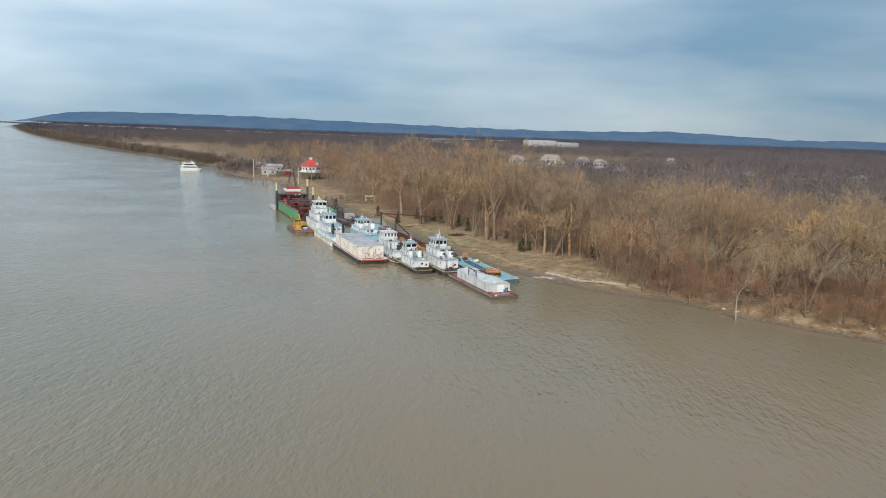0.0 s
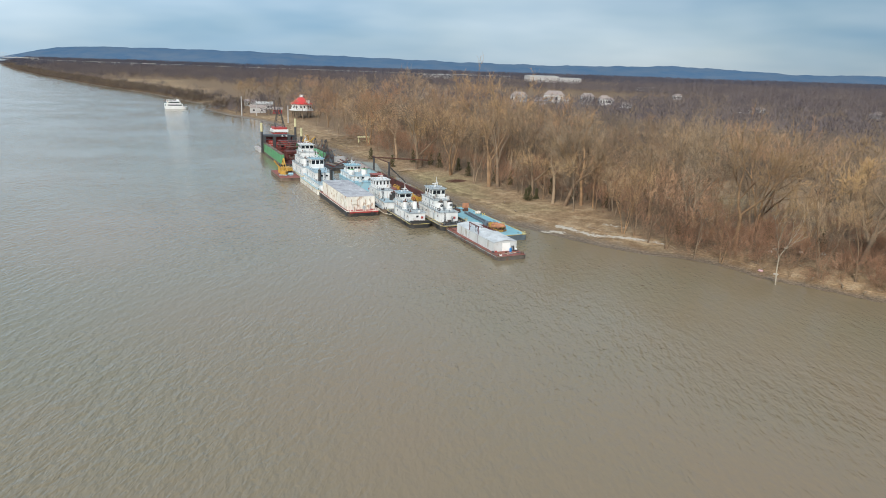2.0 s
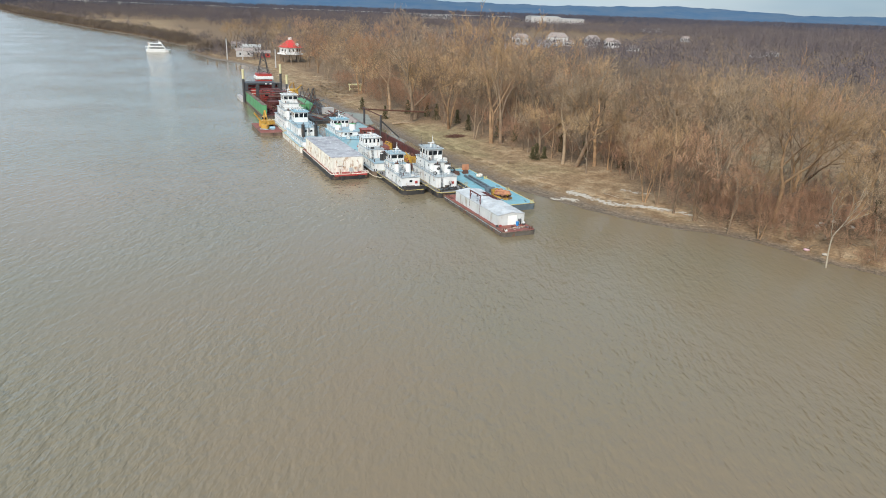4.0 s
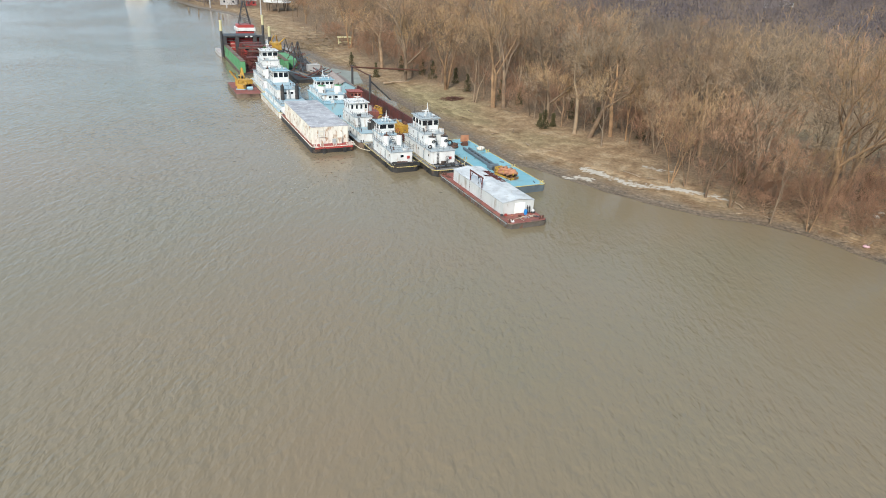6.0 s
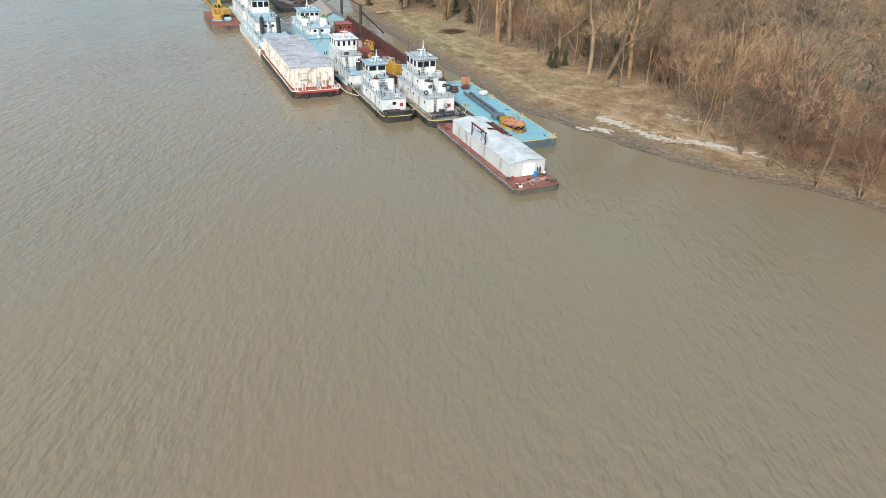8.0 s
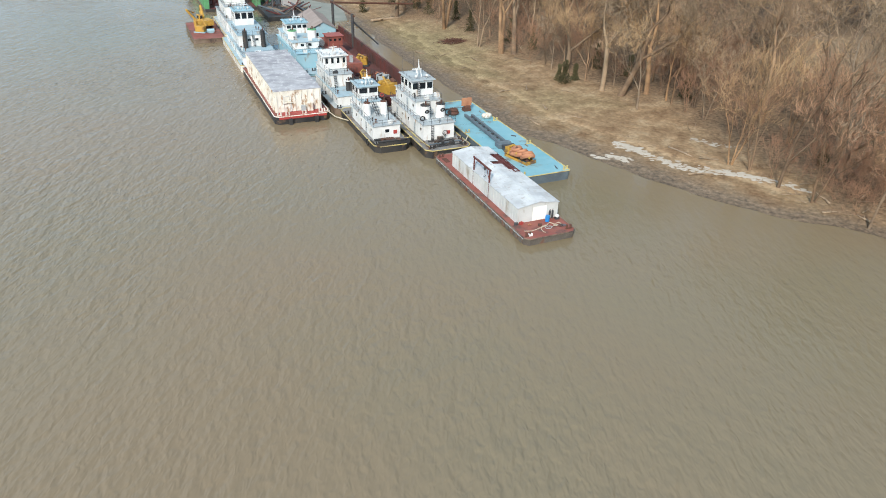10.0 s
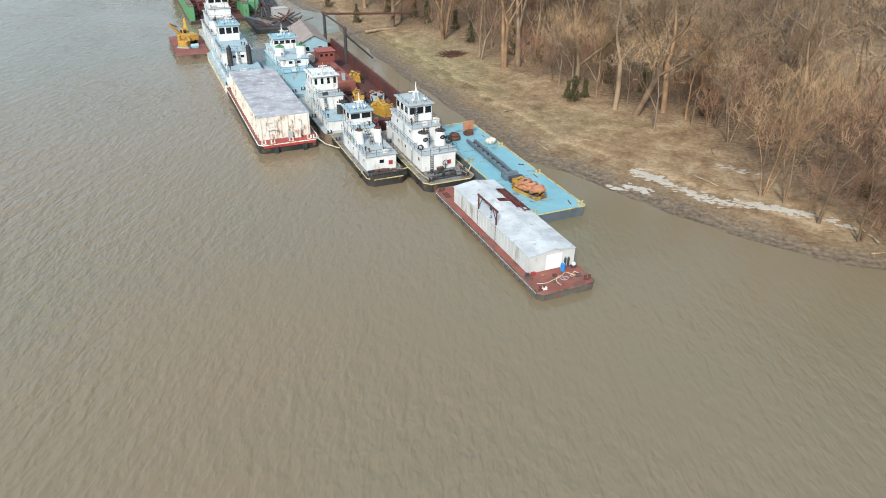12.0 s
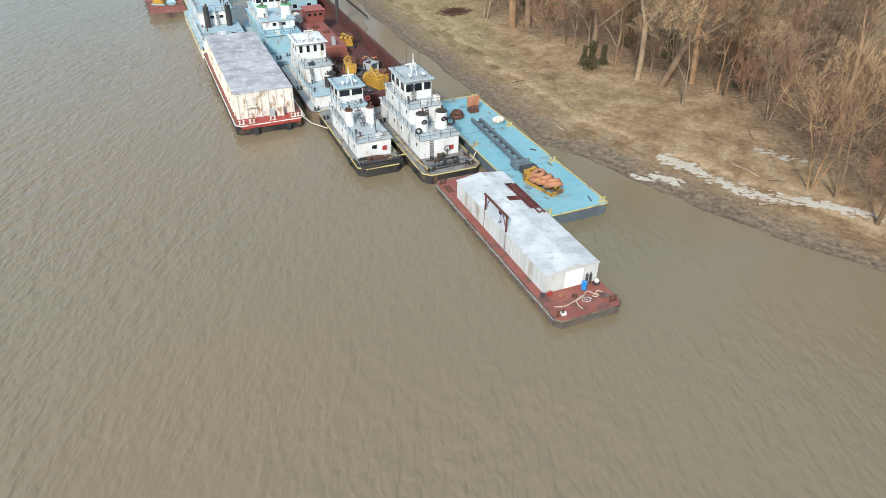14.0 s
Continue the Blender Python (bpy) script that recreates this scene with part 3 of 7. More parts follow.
def build_ground():
    xs, ys = graded(-4900, 4900, -130, 170, 2.0, 1.07), graded(-1500, 4900, 50, 380, 2.0, 1.07)
    gx, gy = np.meshgrid(xs, ys)
    gz = ground_height(gx, gy)
    verts = np.stack([gx, gy, gz], -1).reshape(-1, 3)
    w = len(xs)
    faces = [(j * w + i, j * w + i + 1, (j + 1) * w + i + 1, (j + 1) * w + i) for j in range(len(ys) - 1) for i in range(w - 1)
             if gz[j:j + 2, i:i + 2].max() > -2.9]
    me = bpy.data.meshes.new("ground")
    me.from_pydata(verts.tolist(), [], faces)
    me.materials.append(M_GROUND)
    me.shade_smooth()
    wood = wood_depth(verts[:, 0], verts[:, 1])
    shore = land_distance(verts[:, 0], verts[:, 1])
    far_wood = (verts[:, 1] > 480) & (shore > 12) & ~((verts[:, 0] < -60) & (shore > 38) & (shore < 170) & (verts[:, 1] > 640) & (verts[:, 1] < 1150))
    # litter with painted shade: 0.9 below the far woods; 0.5 darkens the clearing
    lit = me.attributes.new("litter", "FLOAT", "POINT")
    lit.data.foreach_set("value", np.where(far_wood, 0.9, np.where(wood == -20, 0.5, np.clip((wood + 3 + 4 * ripple(verts[:, 0] * 2, verts[:, 1] * 2)) / 9, 0, 0.92))).astype(np.float32))
    lawn = me.attributes.new("lawn", "FLOAT", "POINT")
    lx, ly = verts[:, 0] + 9, verts[:, 1] - 201
    lawn.data.foreach_set("value", np.clip(1.5 - np.hypot((lx * 0.9 + ly * 0.43) / 13, (ly * 0.9 - lx * 0.43) / 30) * 1.2 + 0.35 * ripple(verts[:, 0] * 3, verts[:, 1] * 3), 0, 1).astype(np.float32))
    tagged(new("ground", me), "brown silt and dry grass river bank", "ground", kind="structure")
    xs, ys = graded(-4950, 4950, -130, 130, 10.0, 1.15), graded(-1500, 4950, 60, 400, 10.0, 1.15)
    gx, gy = np.meshgrid(xs, ys)
    verts = np.stack([gx, gy, gx * 0], -1).reshape(-1, 3)
    w = len(xs)
    me = bpy.data.meshes.new("water")
    me.from_pydata(verts.tolist(), [], [(j * w + i, j * w + i + 1, (j + 1) * w + i + 1, (j + 1) * w + i) for j in range(len(ys) - 1) for i in range(w - 1)])
    me.materials.append(M_WATER)
    wind = me.attributes.new("wind", "FLOAT", "POINT")
    wind.data.foreach_set("value", np.interp(land_distance(verts[:, 0], verts[:, 1]), (-45, -20, -4), (1.0, 0.8, 0.18)).astype(np.float32))
    tagged(new("water", me), "wide muddy brown river with wind ripples", "water", kind="structure")


build_ground()


def build_hills():
    """Low wooded ridge along the far edge of the plain."""
    crest = [(-3150, 2), (-2860, 4), (-2740, 62), (-2500, 88), (-1900, 94), (-1300, 88), (-700, 78), (-100, 68), (500, 64), (1000, 74), (1350, 86), (1700, 72), (2100, 54), (2600, 66), (3400, 58), (4600, 60)]
    cx, cz = zip(*crest)
    xs, depth = np.arange(-3150, 4600, 30.0), ((4050, 0.0), (4250, 0.55), (4450, 0.95), (4600, 1.0), (4850, 0.6))
    vs, fs = [], []
    for y, k in depth:
        for x in xs:
            h = np.interp(x, cx, cz)
            vs.append((x, y + 40 * math.sin(x * 0.006), 2 + k * (h - 2) + k * 2.2 * (math.sin(x * 0.021) + math.sin(x * 0.053 + y) * 0.6 + random.uniform(-0.6, 0.6))))
    w = len(xs)
    fs = [(j * w + i, j * w + i + 1, (j + 1) * w + i + 1, (j + 1) * w + i) for j in range(len(depth) - 1) for i in range(w - 1)]
    s = Shape()
    s._add(vs, fs)
    tagged(new("backdrop", s.mesh("backdrop", M_HILLHAZE, True)), "long low wooded hills, blue-grey with painted haze", "hill", kind="structure")


build_hills()


def build_sand():
    """Pale dried silt left in a broken tongue on the beach."""
    g = random.Random(12)
    for name, pts, n, spread in (("sand_tongue", [(26.8, 137.2), (28.5, 135.5), (30.2, 133.7), (33.3, 129.8), (36.1, 127.6), (41.7, 125.5), (44.5, 124.3), (47.6, 123.0)], 330, 0.48),
                                 ("sand_spot", [(24.6, 133.0), (26.2, 131.6), (27.8, 131.0)], 40, 0.4), ("sand_spot", [(22.6, 132.9), (24.4, 131.4)], 10, 0.3),
                                 ("sand_spot", [(39.5, 139.5), (42.5, 137.0), (46, 135.5)], 30, 0.35), ("sand_spot", [(48.5, 121.8), (51.5, 119.8)], 16, 0.4)):
        s = Shape()
        for k in range(n):
            t = (k + g.random()) / n * (len(pts) - 1)
            i = min(int(t), len(pts) - 2)
            x = pts[i][0] + (pts[i + 1][0] - pts[i][0]) * (t - i) + g.gauss(0, spread)
            y = pts[i][1] + (pts[i + 1][1] - pts[i][1]) * (t - i) + g.gauss(0, spread)
            r, q = g.uniform(0.12, 0.42), 9
            rim = []
            for j in range(q):
                a, rr = 2 * math.pi * j / q, r * g.uniform(0.55, 1.25)
                px, py = x + rr * (math.cos(a) * 1.7 + math.sin(a) * 0.3), y + rr * (math.sin(a) * 0.9 - math.cos(a) * 0.7)
                rim.append((px, py, height_at(px, py) - 0.01))
            s._add(rim + [(x, y, height_at(x, y) + 0.05)], [(j, (j + 1) % q, q) for j in range(q)])
        tagged(new(name, s.mesh(name, M_SAND, True)), "pale dried silt on the brown beach", "sand", "silt patches", "stuff")


build_sand()


# ---------------------------------------------------------------- boats and barges
def chamfered(w, l, c):
    return [(-w / 2 + c, 0), (w / 2 - c, 0), (w / 2, c), (w / 2, l - c), (w / 2 - c, l), (-w / 2 + c, l), (-w / 2, l - c), (-w / 2, c)]


def add_railing(parent, pts, z, h=1.0, gap=1.6, material=None, post_r=0.03):
    """Two rails along a line of corners, with a post every gap metres, each post a part of the railing."""
    material = material or M_STEELDARK
    rail = part("railing", Shape().tube([(x, y, z + h) for x, y in pts], post_r * 0.8, 5), material, parent)
    part("mid_rail", Shape().tube([(x, y, z + h * 0.55) for x, y in pts], post_r * 0.7, 5), material, rail)
    post = Shape().cyl((0, 0, 0), (0, 0, h), post_r, post_r, 5).mesh("post", material)
    for (ax, ay), (bx, by) in zip(pts, pts[1:]):
        n = max(1, round(math.hypot(bx - ax, by - ay) / gap))
        for k in range(n):
            part("post", post, material, rail, at=pose(ax + (bx - ax) * k / n, ay + (by - ay) * k / n, z))
    return rail


def add_window(parent, x, y, z, w, h, side, frame_mat):
    """A pane in a frame, proud of the wall. side: 'x-', 'x+', 'y-' or 'y+'."""
    turn = {"y-": 0, "x+": 90, "y+": 180, "x-": 270}[side]
    g = Shape()
    g.box(-w / 2, w / 2, -0.03, 0.02, -h / 2, h / 2)
    f = Shape()
    t = 0.06
    f.box(-w / 2 - t, w / 2 + t, -0.05, 0.02, h / 2, h / 2 + t).box(-w / 2 - t, w / 2 + t, -0.05, 0.02, -h / 2 - t, -h / 2)
    f.box(-w / 2 - t, -w / 2, -0.05, 0.02, -h / 2, h / 2).box(w / 2, w / 2 + t, -0.05, 0.02, -h / 2, h / 2)
    ob = part("window", f, frame_mat, parent, at=pose(x, y, z, 0, 0, turn))
    part("pane", g, M_GLASS, ob, "dark glass pane")
    return ob


def add_door(parent, x, y, z, w, h, side, material):
    turn = {"y-": 0, "x+": 90, "y+": 180, "x-": 270}[side]
    d = Shape().box(-w / 2, w / 2, -0.05, 0.02, 0, h)
    ob = part("door", d, material, parent, at=pose(x, y, z, 0, 0, turn), bevel=0.015)
    part("handle", Shape().box(w / 2 - 0.16, w / 2 - 0.1, -0.1, -0.05, h * 0.45, h * 0.55), M_STEELDARK, ob)
    return ob


def add_tyre(parent, x, y, z, axis, r=0.45):
    return part("tyre", Shape().ring((0, 0, 0), axis, r, r * 0.33, 14, 6), M_RUBBER, parent, smooth=True, at=pose(x, y, z))


def add_ladder(parent, x, y, z0, z1, dy=0.0, w=0.45, material=None):
    s = Shape()
    n = max(2, int((z1 - z0) / 0.3))
    for e in (-w / 2, w / 2):
        s.cyl((x + e, y, z0), (x + e, y + dy, z1), 0.03, 0.03, 5)
    for k in range(1, n):
        t = k / n
        s.box(x - w / 2, x + w / 2, y + dy * t - (0.1 if dy else 0.02), y + dy * t + (0.1 if dy else 0.02), z0 + (z1 - z0) * t - 0.02, z0 + (z1 - z0) * t + 0.02)
    return part("ladder", s, material or M_STEELDARK, parent)


def add_bitt(parent, x, y, z, material=None):
    s = Shape()
    s.box(-0.45, 0.45, -0.14, 0.14, 0, 0.06)
    for e in (-0.28, 0.28):
        s.cyl((e, 0, 0), (e, 0, 0.5), 0.12, 0.12, 8).cyl((e, 0, 0.5), (e, 0, 0.56), 0.17, 0.17, 8)
    return part("bitt", s, material or M_BLACK, parent, at=pose(x, y, z))


def add_hull(root, w, l, c, z0, z1, hull_mat, deck_mat, edge_mat, rake=0.0, bulwark=0.0):
    outline = chamfered(w, l, c)
    part("hull", Shape().prism(outline, z0, z1, 0.985), hull_mat, root, bevel=0.06)
    part("deck", Shape().prism([(x * 0.975, y + (0.1 if y < 1 else -0.1 if y > l - 1 else 0)) for x, y in outline], z1 + 0.004, z1 + 0.03), deck_mat, root)
    loop = [(x * 1.005, y, z1 + 0.02) for x, y in outline]
    part("rub_rail", Shape().tube(loop + loop[:1], 0.085, 6), edge_mat, root)


def towboat(m, spec, label):
    """A small river towboat seen from its stern. Houses and wheelhouse are stacked boxes with their windows, doors, rails, stacks and mast."""
    root = thing("towboat", m, label, "boat", "moored towboats")
    w, l, dz = spec["w"], spec["l"], spec["deck"]
    add_hull(root, w, l, spec.get("c", 0.9), -0.9, dz, spec["hull"], spec["deckmat"], spec["edge"])
    white = spec.get("white", M_WHITE)
    for y0, y1, hw, z0, z1, material, lid, winz in spec["houses"]:
        s = Shape().box(-hw, hw, y0, y1, z0, z1)
        house = part("deckhouse", s, material, root, bevel=0.07)
        part("upper_deck", Shape().box(-hw - 0.22, hw + 0.22, y0 - 0.22, y1 + 0.22, z1 + 0.003, z1 + 0.1), lid, house, bevel=0.03)
        n = int((y1 - y0) / 2.4)
        for k in range(n):
            y = y0 + 1.2 + k * (y1 - y0 - 1.6) / max(1, n - 1)
            for side, x in (("x-", -hw), ("x+", hw)):
                if k % 3 == 1:
                    add_door(house, x, y, z0 + 0.1, 0.75, min(1.85, z1 - z0 - 0.25), side, M_GREYROOF)
                else:
                    add_window(house, x, y, z0 + (z1 - z0) * 0.62, 0.5, 0.5, side, white)
        for k in range(winz):
            x = (k - (winz - 1) / 2) * min(1.7, 2 * hw / (winz + 0.5))
            add_window(house, x, y0, z0 + (z1 - z0) * 0.6, 0.7, 0.55, "y-", white)
        g = random.Random(int(y0 * 10 + hw * 7))
        for k in range(3):
            vx, vy = g.choice((-1, 1)) * hw * g.uniform(0.35, 0.85), y0 + (y1 - y0) * g.uniform(0.05, 0.4)
            part("vent", Shape().cyl((0, 0, 0), (0, 0, 0.5), 0.09, 0.09, 7).cyl((0, 0, 0.5), (0, 0, 0.68), 0.2, 0.12, 8), g.choice((M_BLACK, M_WHITE, M_RUSTDARK)), house, at=pose(vx, vy, z1 + 0.1))
        part("locker", Shape().box(-0.45, 0.45, -0.25, 0.25, 0, 0.55), g.choice((M_GREYROOF, M_STEELDARK, M_WHITE)), house, bevel=0.03, at=pose(hw * g.uniform(-0.5, 0.5), y0 + 0.6, z1 + 0.1))
    part("fire_hose_box", Shape().box(-0.3, 0.3, -0.12, 0, 0, 0.6), M_BRIGHTRED, root, at=pose(spec["houses"][0][2] * 0.6, spec["houses"][0][0], dz + 0.8))
    for pts, z in spec["rails"]:
        add_railing(root, pts, z, 0.95, 1.5, spec.get("railmat", M_STEELDARK))
    y0, y1, hw, z0, z1 = spec["wheelhouse"]
    wall = part("wheelhouse", Shape().box(-hw, hw, y0, y1, z0, z1), white, root, bevel=0.06)
    roof = part("roof", Shape().prism([(-hw - 0.3, y0 - 0.45), (hw + 0.3, y0 - 0.45), (hw + 0.3, y1 + 0.45), (-hw - 0.3, y1 + 0.45)], z1 + 0.003, z1 + 0.16), spec["roof"], root, bevel=0.04)
    zc, wh = z0 + (z1 - z0) * 0.66, (z1 - z0) * spec.get("glass", 0.40)
    nf = spec.get("front", 3)
    ww = (2 * hw - 0.15 * (nf + 1)) / nf * spec.get("narrow", 1.0)
    for k in range(nf):
        x = -hw + (2 * hw) * (k + 0.5) / nf
        add_window(wall, x, y0, zc, ww - 0.1, wh, "y-", white)
        add_window(wall, x, y1, zc, ww - 0.1, wh, "y+", white)
    ns = max(2, int((y1 - y0) / 1.4))
    for k in range(ns):
        y = y0 + (y1 - y0) * (k + 0.5) / ns
        for side, x in (("x-", -hw), ("x+", hw)):
            add_window(wall, x, y, zc, (y1 - y0) / ns * 0.68 * spec.get("narrow", 1.0), wh, side, white)
    add_railing(roof, [(-hw, y0), (hw, y0), (hw, y1), (-hw, y1), (-hw, y0)], z1 + 0.16, 0.45, 1.3, spec.get("railmat", M_STEELDARK), 0.02)
    my = y0 + (y1 - y0) * spec.get("mast", 0.25)
    mast = Shape()
    mh = spec.get("mast_h", 2.2)
    for ex, ey in ((-0.45, -0.3), (0.45, -0.3), (0, 0.5)):
        mast.cyl((ex, my + ey, z1 + 0.16), (0, my, z1 + 0.16 + mh), 0.07, 0.05, 5)
    mast.cyl((0, my, z1 + mh * 0.75), (0, my, z1 + mh + 0.9), 0.09, 0.05, 6).box(-0.5, 0.5, my - 0.06, my + 0.06, z1 + mh * 0.62, z1 + mh * 0.68)
    part("mast", mast, white, roof)
    for k, (ax, ay, ah) in enumerate(spec.get("aerials", ((-hw + 0.2, y1 - 0.4, 3.2), (hw - 0.3, y1 - 1.2, 2.4), (0.3, y1 - 0.2, 3.6)))):
        part("aerial", Shape().cyl((ax, ay, z1 + 0.1), (ax, ay, z1 + ah), 0.035, 0.015, 5), M_STEELDARK, roof)
    part("radar", Shape().cyl((hw * 0.3, y1 - 1.0, z1 + 0.16), (hw * 0.3, y1 - 1.0, z1 + 0.7), 0.14, 0.1, 8).box(hw * 0.3 - 0.8, hw * 0.3 + 0.8, y1 - 1.08, y1 - 0.92, z1 + 0.7, z1 + 0.85), white, roof)
    for e in (-0.5, 0.5):
        lamp = part("searchlight", Shape().cyl((e * hw, y0 + 0.7, z1 + 0.16), (e * hw, y0 + 0.7, z1 + 0.5), 0.05, 0.05, 6).cyl((e * hw, y0 + 0.45, z1 + 0.62), (e * hw, y0 + 0.9, z1 + 0.62), 0.2, 0.16, 10), white, roof, smooth=False)
    for x, y, za, zb, ra, rb, material, cap in spec["stacks"]:
        st = part("funnel", Shape().cyl((x, y, za), (x, y, zb), ra, rb, 16), material, root, bevel=0.03)
        part("funnel_top", Shape().cyl((x, y, zb + 0.002), (x, y, zb + 0.12), rb * 1.06, rb * 1.02, 16), cap, st)
        part("exhaust", Shape().cyl((x + 0.1, y, zb + 0.1), (x + 0.1, y - 0.1, zb + 0.75), 0.15, 0.14, 8), M_RUSTDARK, st)
        part("exhaust", Shape().cyl((x - 0.22, y + 0.15, zb + 0.1), (x - 0.22, y + 0.1, zb + 0.4), 0.1, 0.1, 8), M_BLACK, st)
    for x, y, z0l, z1l, dy in spec.get("ladders", ()):
        add_ladder(root, x, y, z0l, z1l, dy)
    for x, y in spec.get("bitts", ()):
        add_bitt(root, x, y, dz + 0.03)
    for x, y, z, axis, r in spec.get("tyres", ()):
        add_tyre(root, x, y, z, axis, r)
    return root


boat_a = towboat(moored(35.5, -4.75), dict(
    w=6.2, l=21.0, deck=1.15, hull=M_BLACK, deckmat=M_DECKDARK, edge=M_RAILYELLOW, roof=M_BLUEGREY, front=2,
    houses=((3.2, 15.6, 2.35, 1.18, 3.5, M_WHITE, M_GREYROOF, 1), (11.2, 17.2, 1.75, 3.6, 5.1, M_WHITE, M_BLUEGREY, 0)),
    wheelhouse=(12.9, 16.6, 1.8, 5.2, 7.35), mast=0.15, mast_h=1.9,
    rails=(([(-2.45, 3.0), (2.45, 3.0), (2.45, 11.0)], 3.6), ([(-2.45, 15.7), (-2.45, 3.0)], 3.6), ([(-1.85, 16.8), (-1.85, 11.1), (1.85, 11.1), (1.85, 16.8)], 5.2)),
    stacks=((-1.55, 9.0, 3.6, 5.7, 0.72, 0.55, M_WHITE, M_RUSTDARK), (1.45, 9.0, 3.6, 5.7, 0.72, 0.55, M_WHITE, M_RUSTDARK)),
    ladders=((0.0, 7.6, 3.6, 5.2, 3.4), (0.35, 7.6, 3.6, 5.2, 3.4)), bitts=((-2.3, 1.2), (2.3, 1.2), (0, 0.8), (-2.7, 17.5)),
    tyres=((-3.2, 4.0, 0.7, (1, 0, 0), 0.45), (-3.2, 18.5, 0.6, (1, 0, 0), 0.45))), "small white towboat with a two-window wheelhouse and a black hull")

boat_b = towboat(moored(30.6, 3.2), dict(
    w=8.0, l=23.5, deck=1.3, hull=M_BLACK, deckmat=M_DECKDARK, edge=M_RAILYELLOW, roof=M_GREYROOF, front=3,
    houses=((4.7, 20.5, 2.75, 1.33, 4.0, M_WHITE, M_GREYROOF, 0), (9.6, 19.5, 2.25, 4.1, 6.45, M_WHITE, M_GREYROOF, 0)),
    wheelhouse=(12.2, 17.6, 1.95, 6.55, 9.2), mast=0.35, mast_h=2.2,
    rails=(([(-2.9, 4.6), (2.9, 4.6), (2.9, 9.5)], 4.1), ([(-2.9, 20.5), (-2.9, 4.6)], 4.1), ([(-2.4, 19.5), (-2.4, 9.5), (2.4, 9.5), (2.4, 19.5)], 6.55)),
    stacks=((-1.35, 7.7, 4.1, 6.35, 0.9, 0.78, M_WHITE, M_BLACK), (1.45, 7.7, 4.1, 6.35, 0.9, 0.78, M_WHITE, M_BLACK)),
    ladders=((0.05, 8.9, 4.1, 6.6, 0.7), (-0.9, 11.6, 6.5, 9.1, 0.3), (-1.2, 4.55, 1.3, 4.0, 0.1)),
    bitts=((-2.8, 1.0), (2.8, 1.0), (-1.2, 2.9), (1.4, 2.9), (3.3, 3.4), (-3.3, 18)),
    tyres=((-1.35, 6.75, 5.55, (0, 1, 0.5), 0.32), (1.45, 6.75, 5.6, (0, 1, 0.5), 0.32), (-2.3, 6.4, 4.6, (0.3, 1, 0), 0.35), (2.5, 7.0, 5.0, (0.6, 1, 0), 0.5))),
    "white towboat with two fat white funnels and a tall wheelhouse")
# stern gear of the tall towboat
part("stern_winch", Shape().box(-1.6, 1.6, 1.7, 1.95, 1.42, 1.62).box(-1.2, 1.9, 3.2, 3.4, 1.42, 1.6).cyl((-0.6, 1.8, 1.62), (-0.6, 1.8, 2.0), 0.2, 0.2, 8).cyl((0.8, 1.8, 1.62), (0.8, 1.8, 2.0), 0.2, 0.2, 8)
     .ring((0.9, 4.3, 2.5), (0, 1, 0.1), 0.42, 0.05, 14, 5).cyl((0.9, 4.3, 1.4), (0.9, 4.3, 2.5), 0.06, 0.06, 6).box(-0.5, 0.5, 3.9, 4.4, 1.4, 1.95), M_BLACK, boat_b)
part("stern_plate", Shape().box(-2.9, 3.2, 0.9, 4.3, 1.335, 1.40), M_DECKDARK, boat_b)
for k, (xa, ya, xb, yb, z) in enumerate(((-3.0, 1.1, 2.9, 1.3, 1.52), (-2.7, 2.4, 3.0, 2.55, 1.52), (-2.4, 3.7, 0.3, 3.75, 1.52), (-3.3, 0.9, -3.0, 4.2, 1.55), (3.3, 0.9, 3.2, 4.3, 1.55))):
    part("deck_pipe", Shape().cyl((xa, ya, z), (xb, yb, z), 0.1, 0.1, 7), (M_BLACK, M_STEELBLUE, M_BLACK, M_RUSTDARK, M_RUSTDARK)[k], boat_b)
for k, (x, y) in enumerate(((-2.2, 1.3), (-0.2, 2.5), (1.6, 2.5), (2.4, 1.3), (-1.6, 3.7))):
    part("capstan", Shape().cyl((x, y, 1.4), (x, y, 1.75), 0.24, 0.16, 10).cyl((x, y, 1.75), (x, y, 1.85), 0.24, 0.24, 10), M_BLACK, boat_b)
part("tow_rope", Shape().tube([(-3.2, 1.0, 1.75), (-3.5, 4.0, 1.7), (-3.6, 9.0, 1.8), (-3.5, 14, 1.75)], 0.07, 6), M_RAILYELLOW, boat_b, "yellow mooring line")
part("tow_rope", Shape().tube([(2.8, 1.2, 1.8), (3.6, 1.9, 1.55), (4.2, 2.7, 1.75), (4.8, 3.2, 2.0)], 0.07, 6), M_ROPE, boat_b, "pale mooring line")
for k in range(4):
    add_tyre(boat_b, -4.1, 3.5 + k * 4.6, 0.75, (1, 0, 0), 0.42)
part("white_locker", Shape().box(1.7, 2.5, 10.4, 11.2, 6.56, 7.3), M_WHITE, boat_b, bevel=0.05)

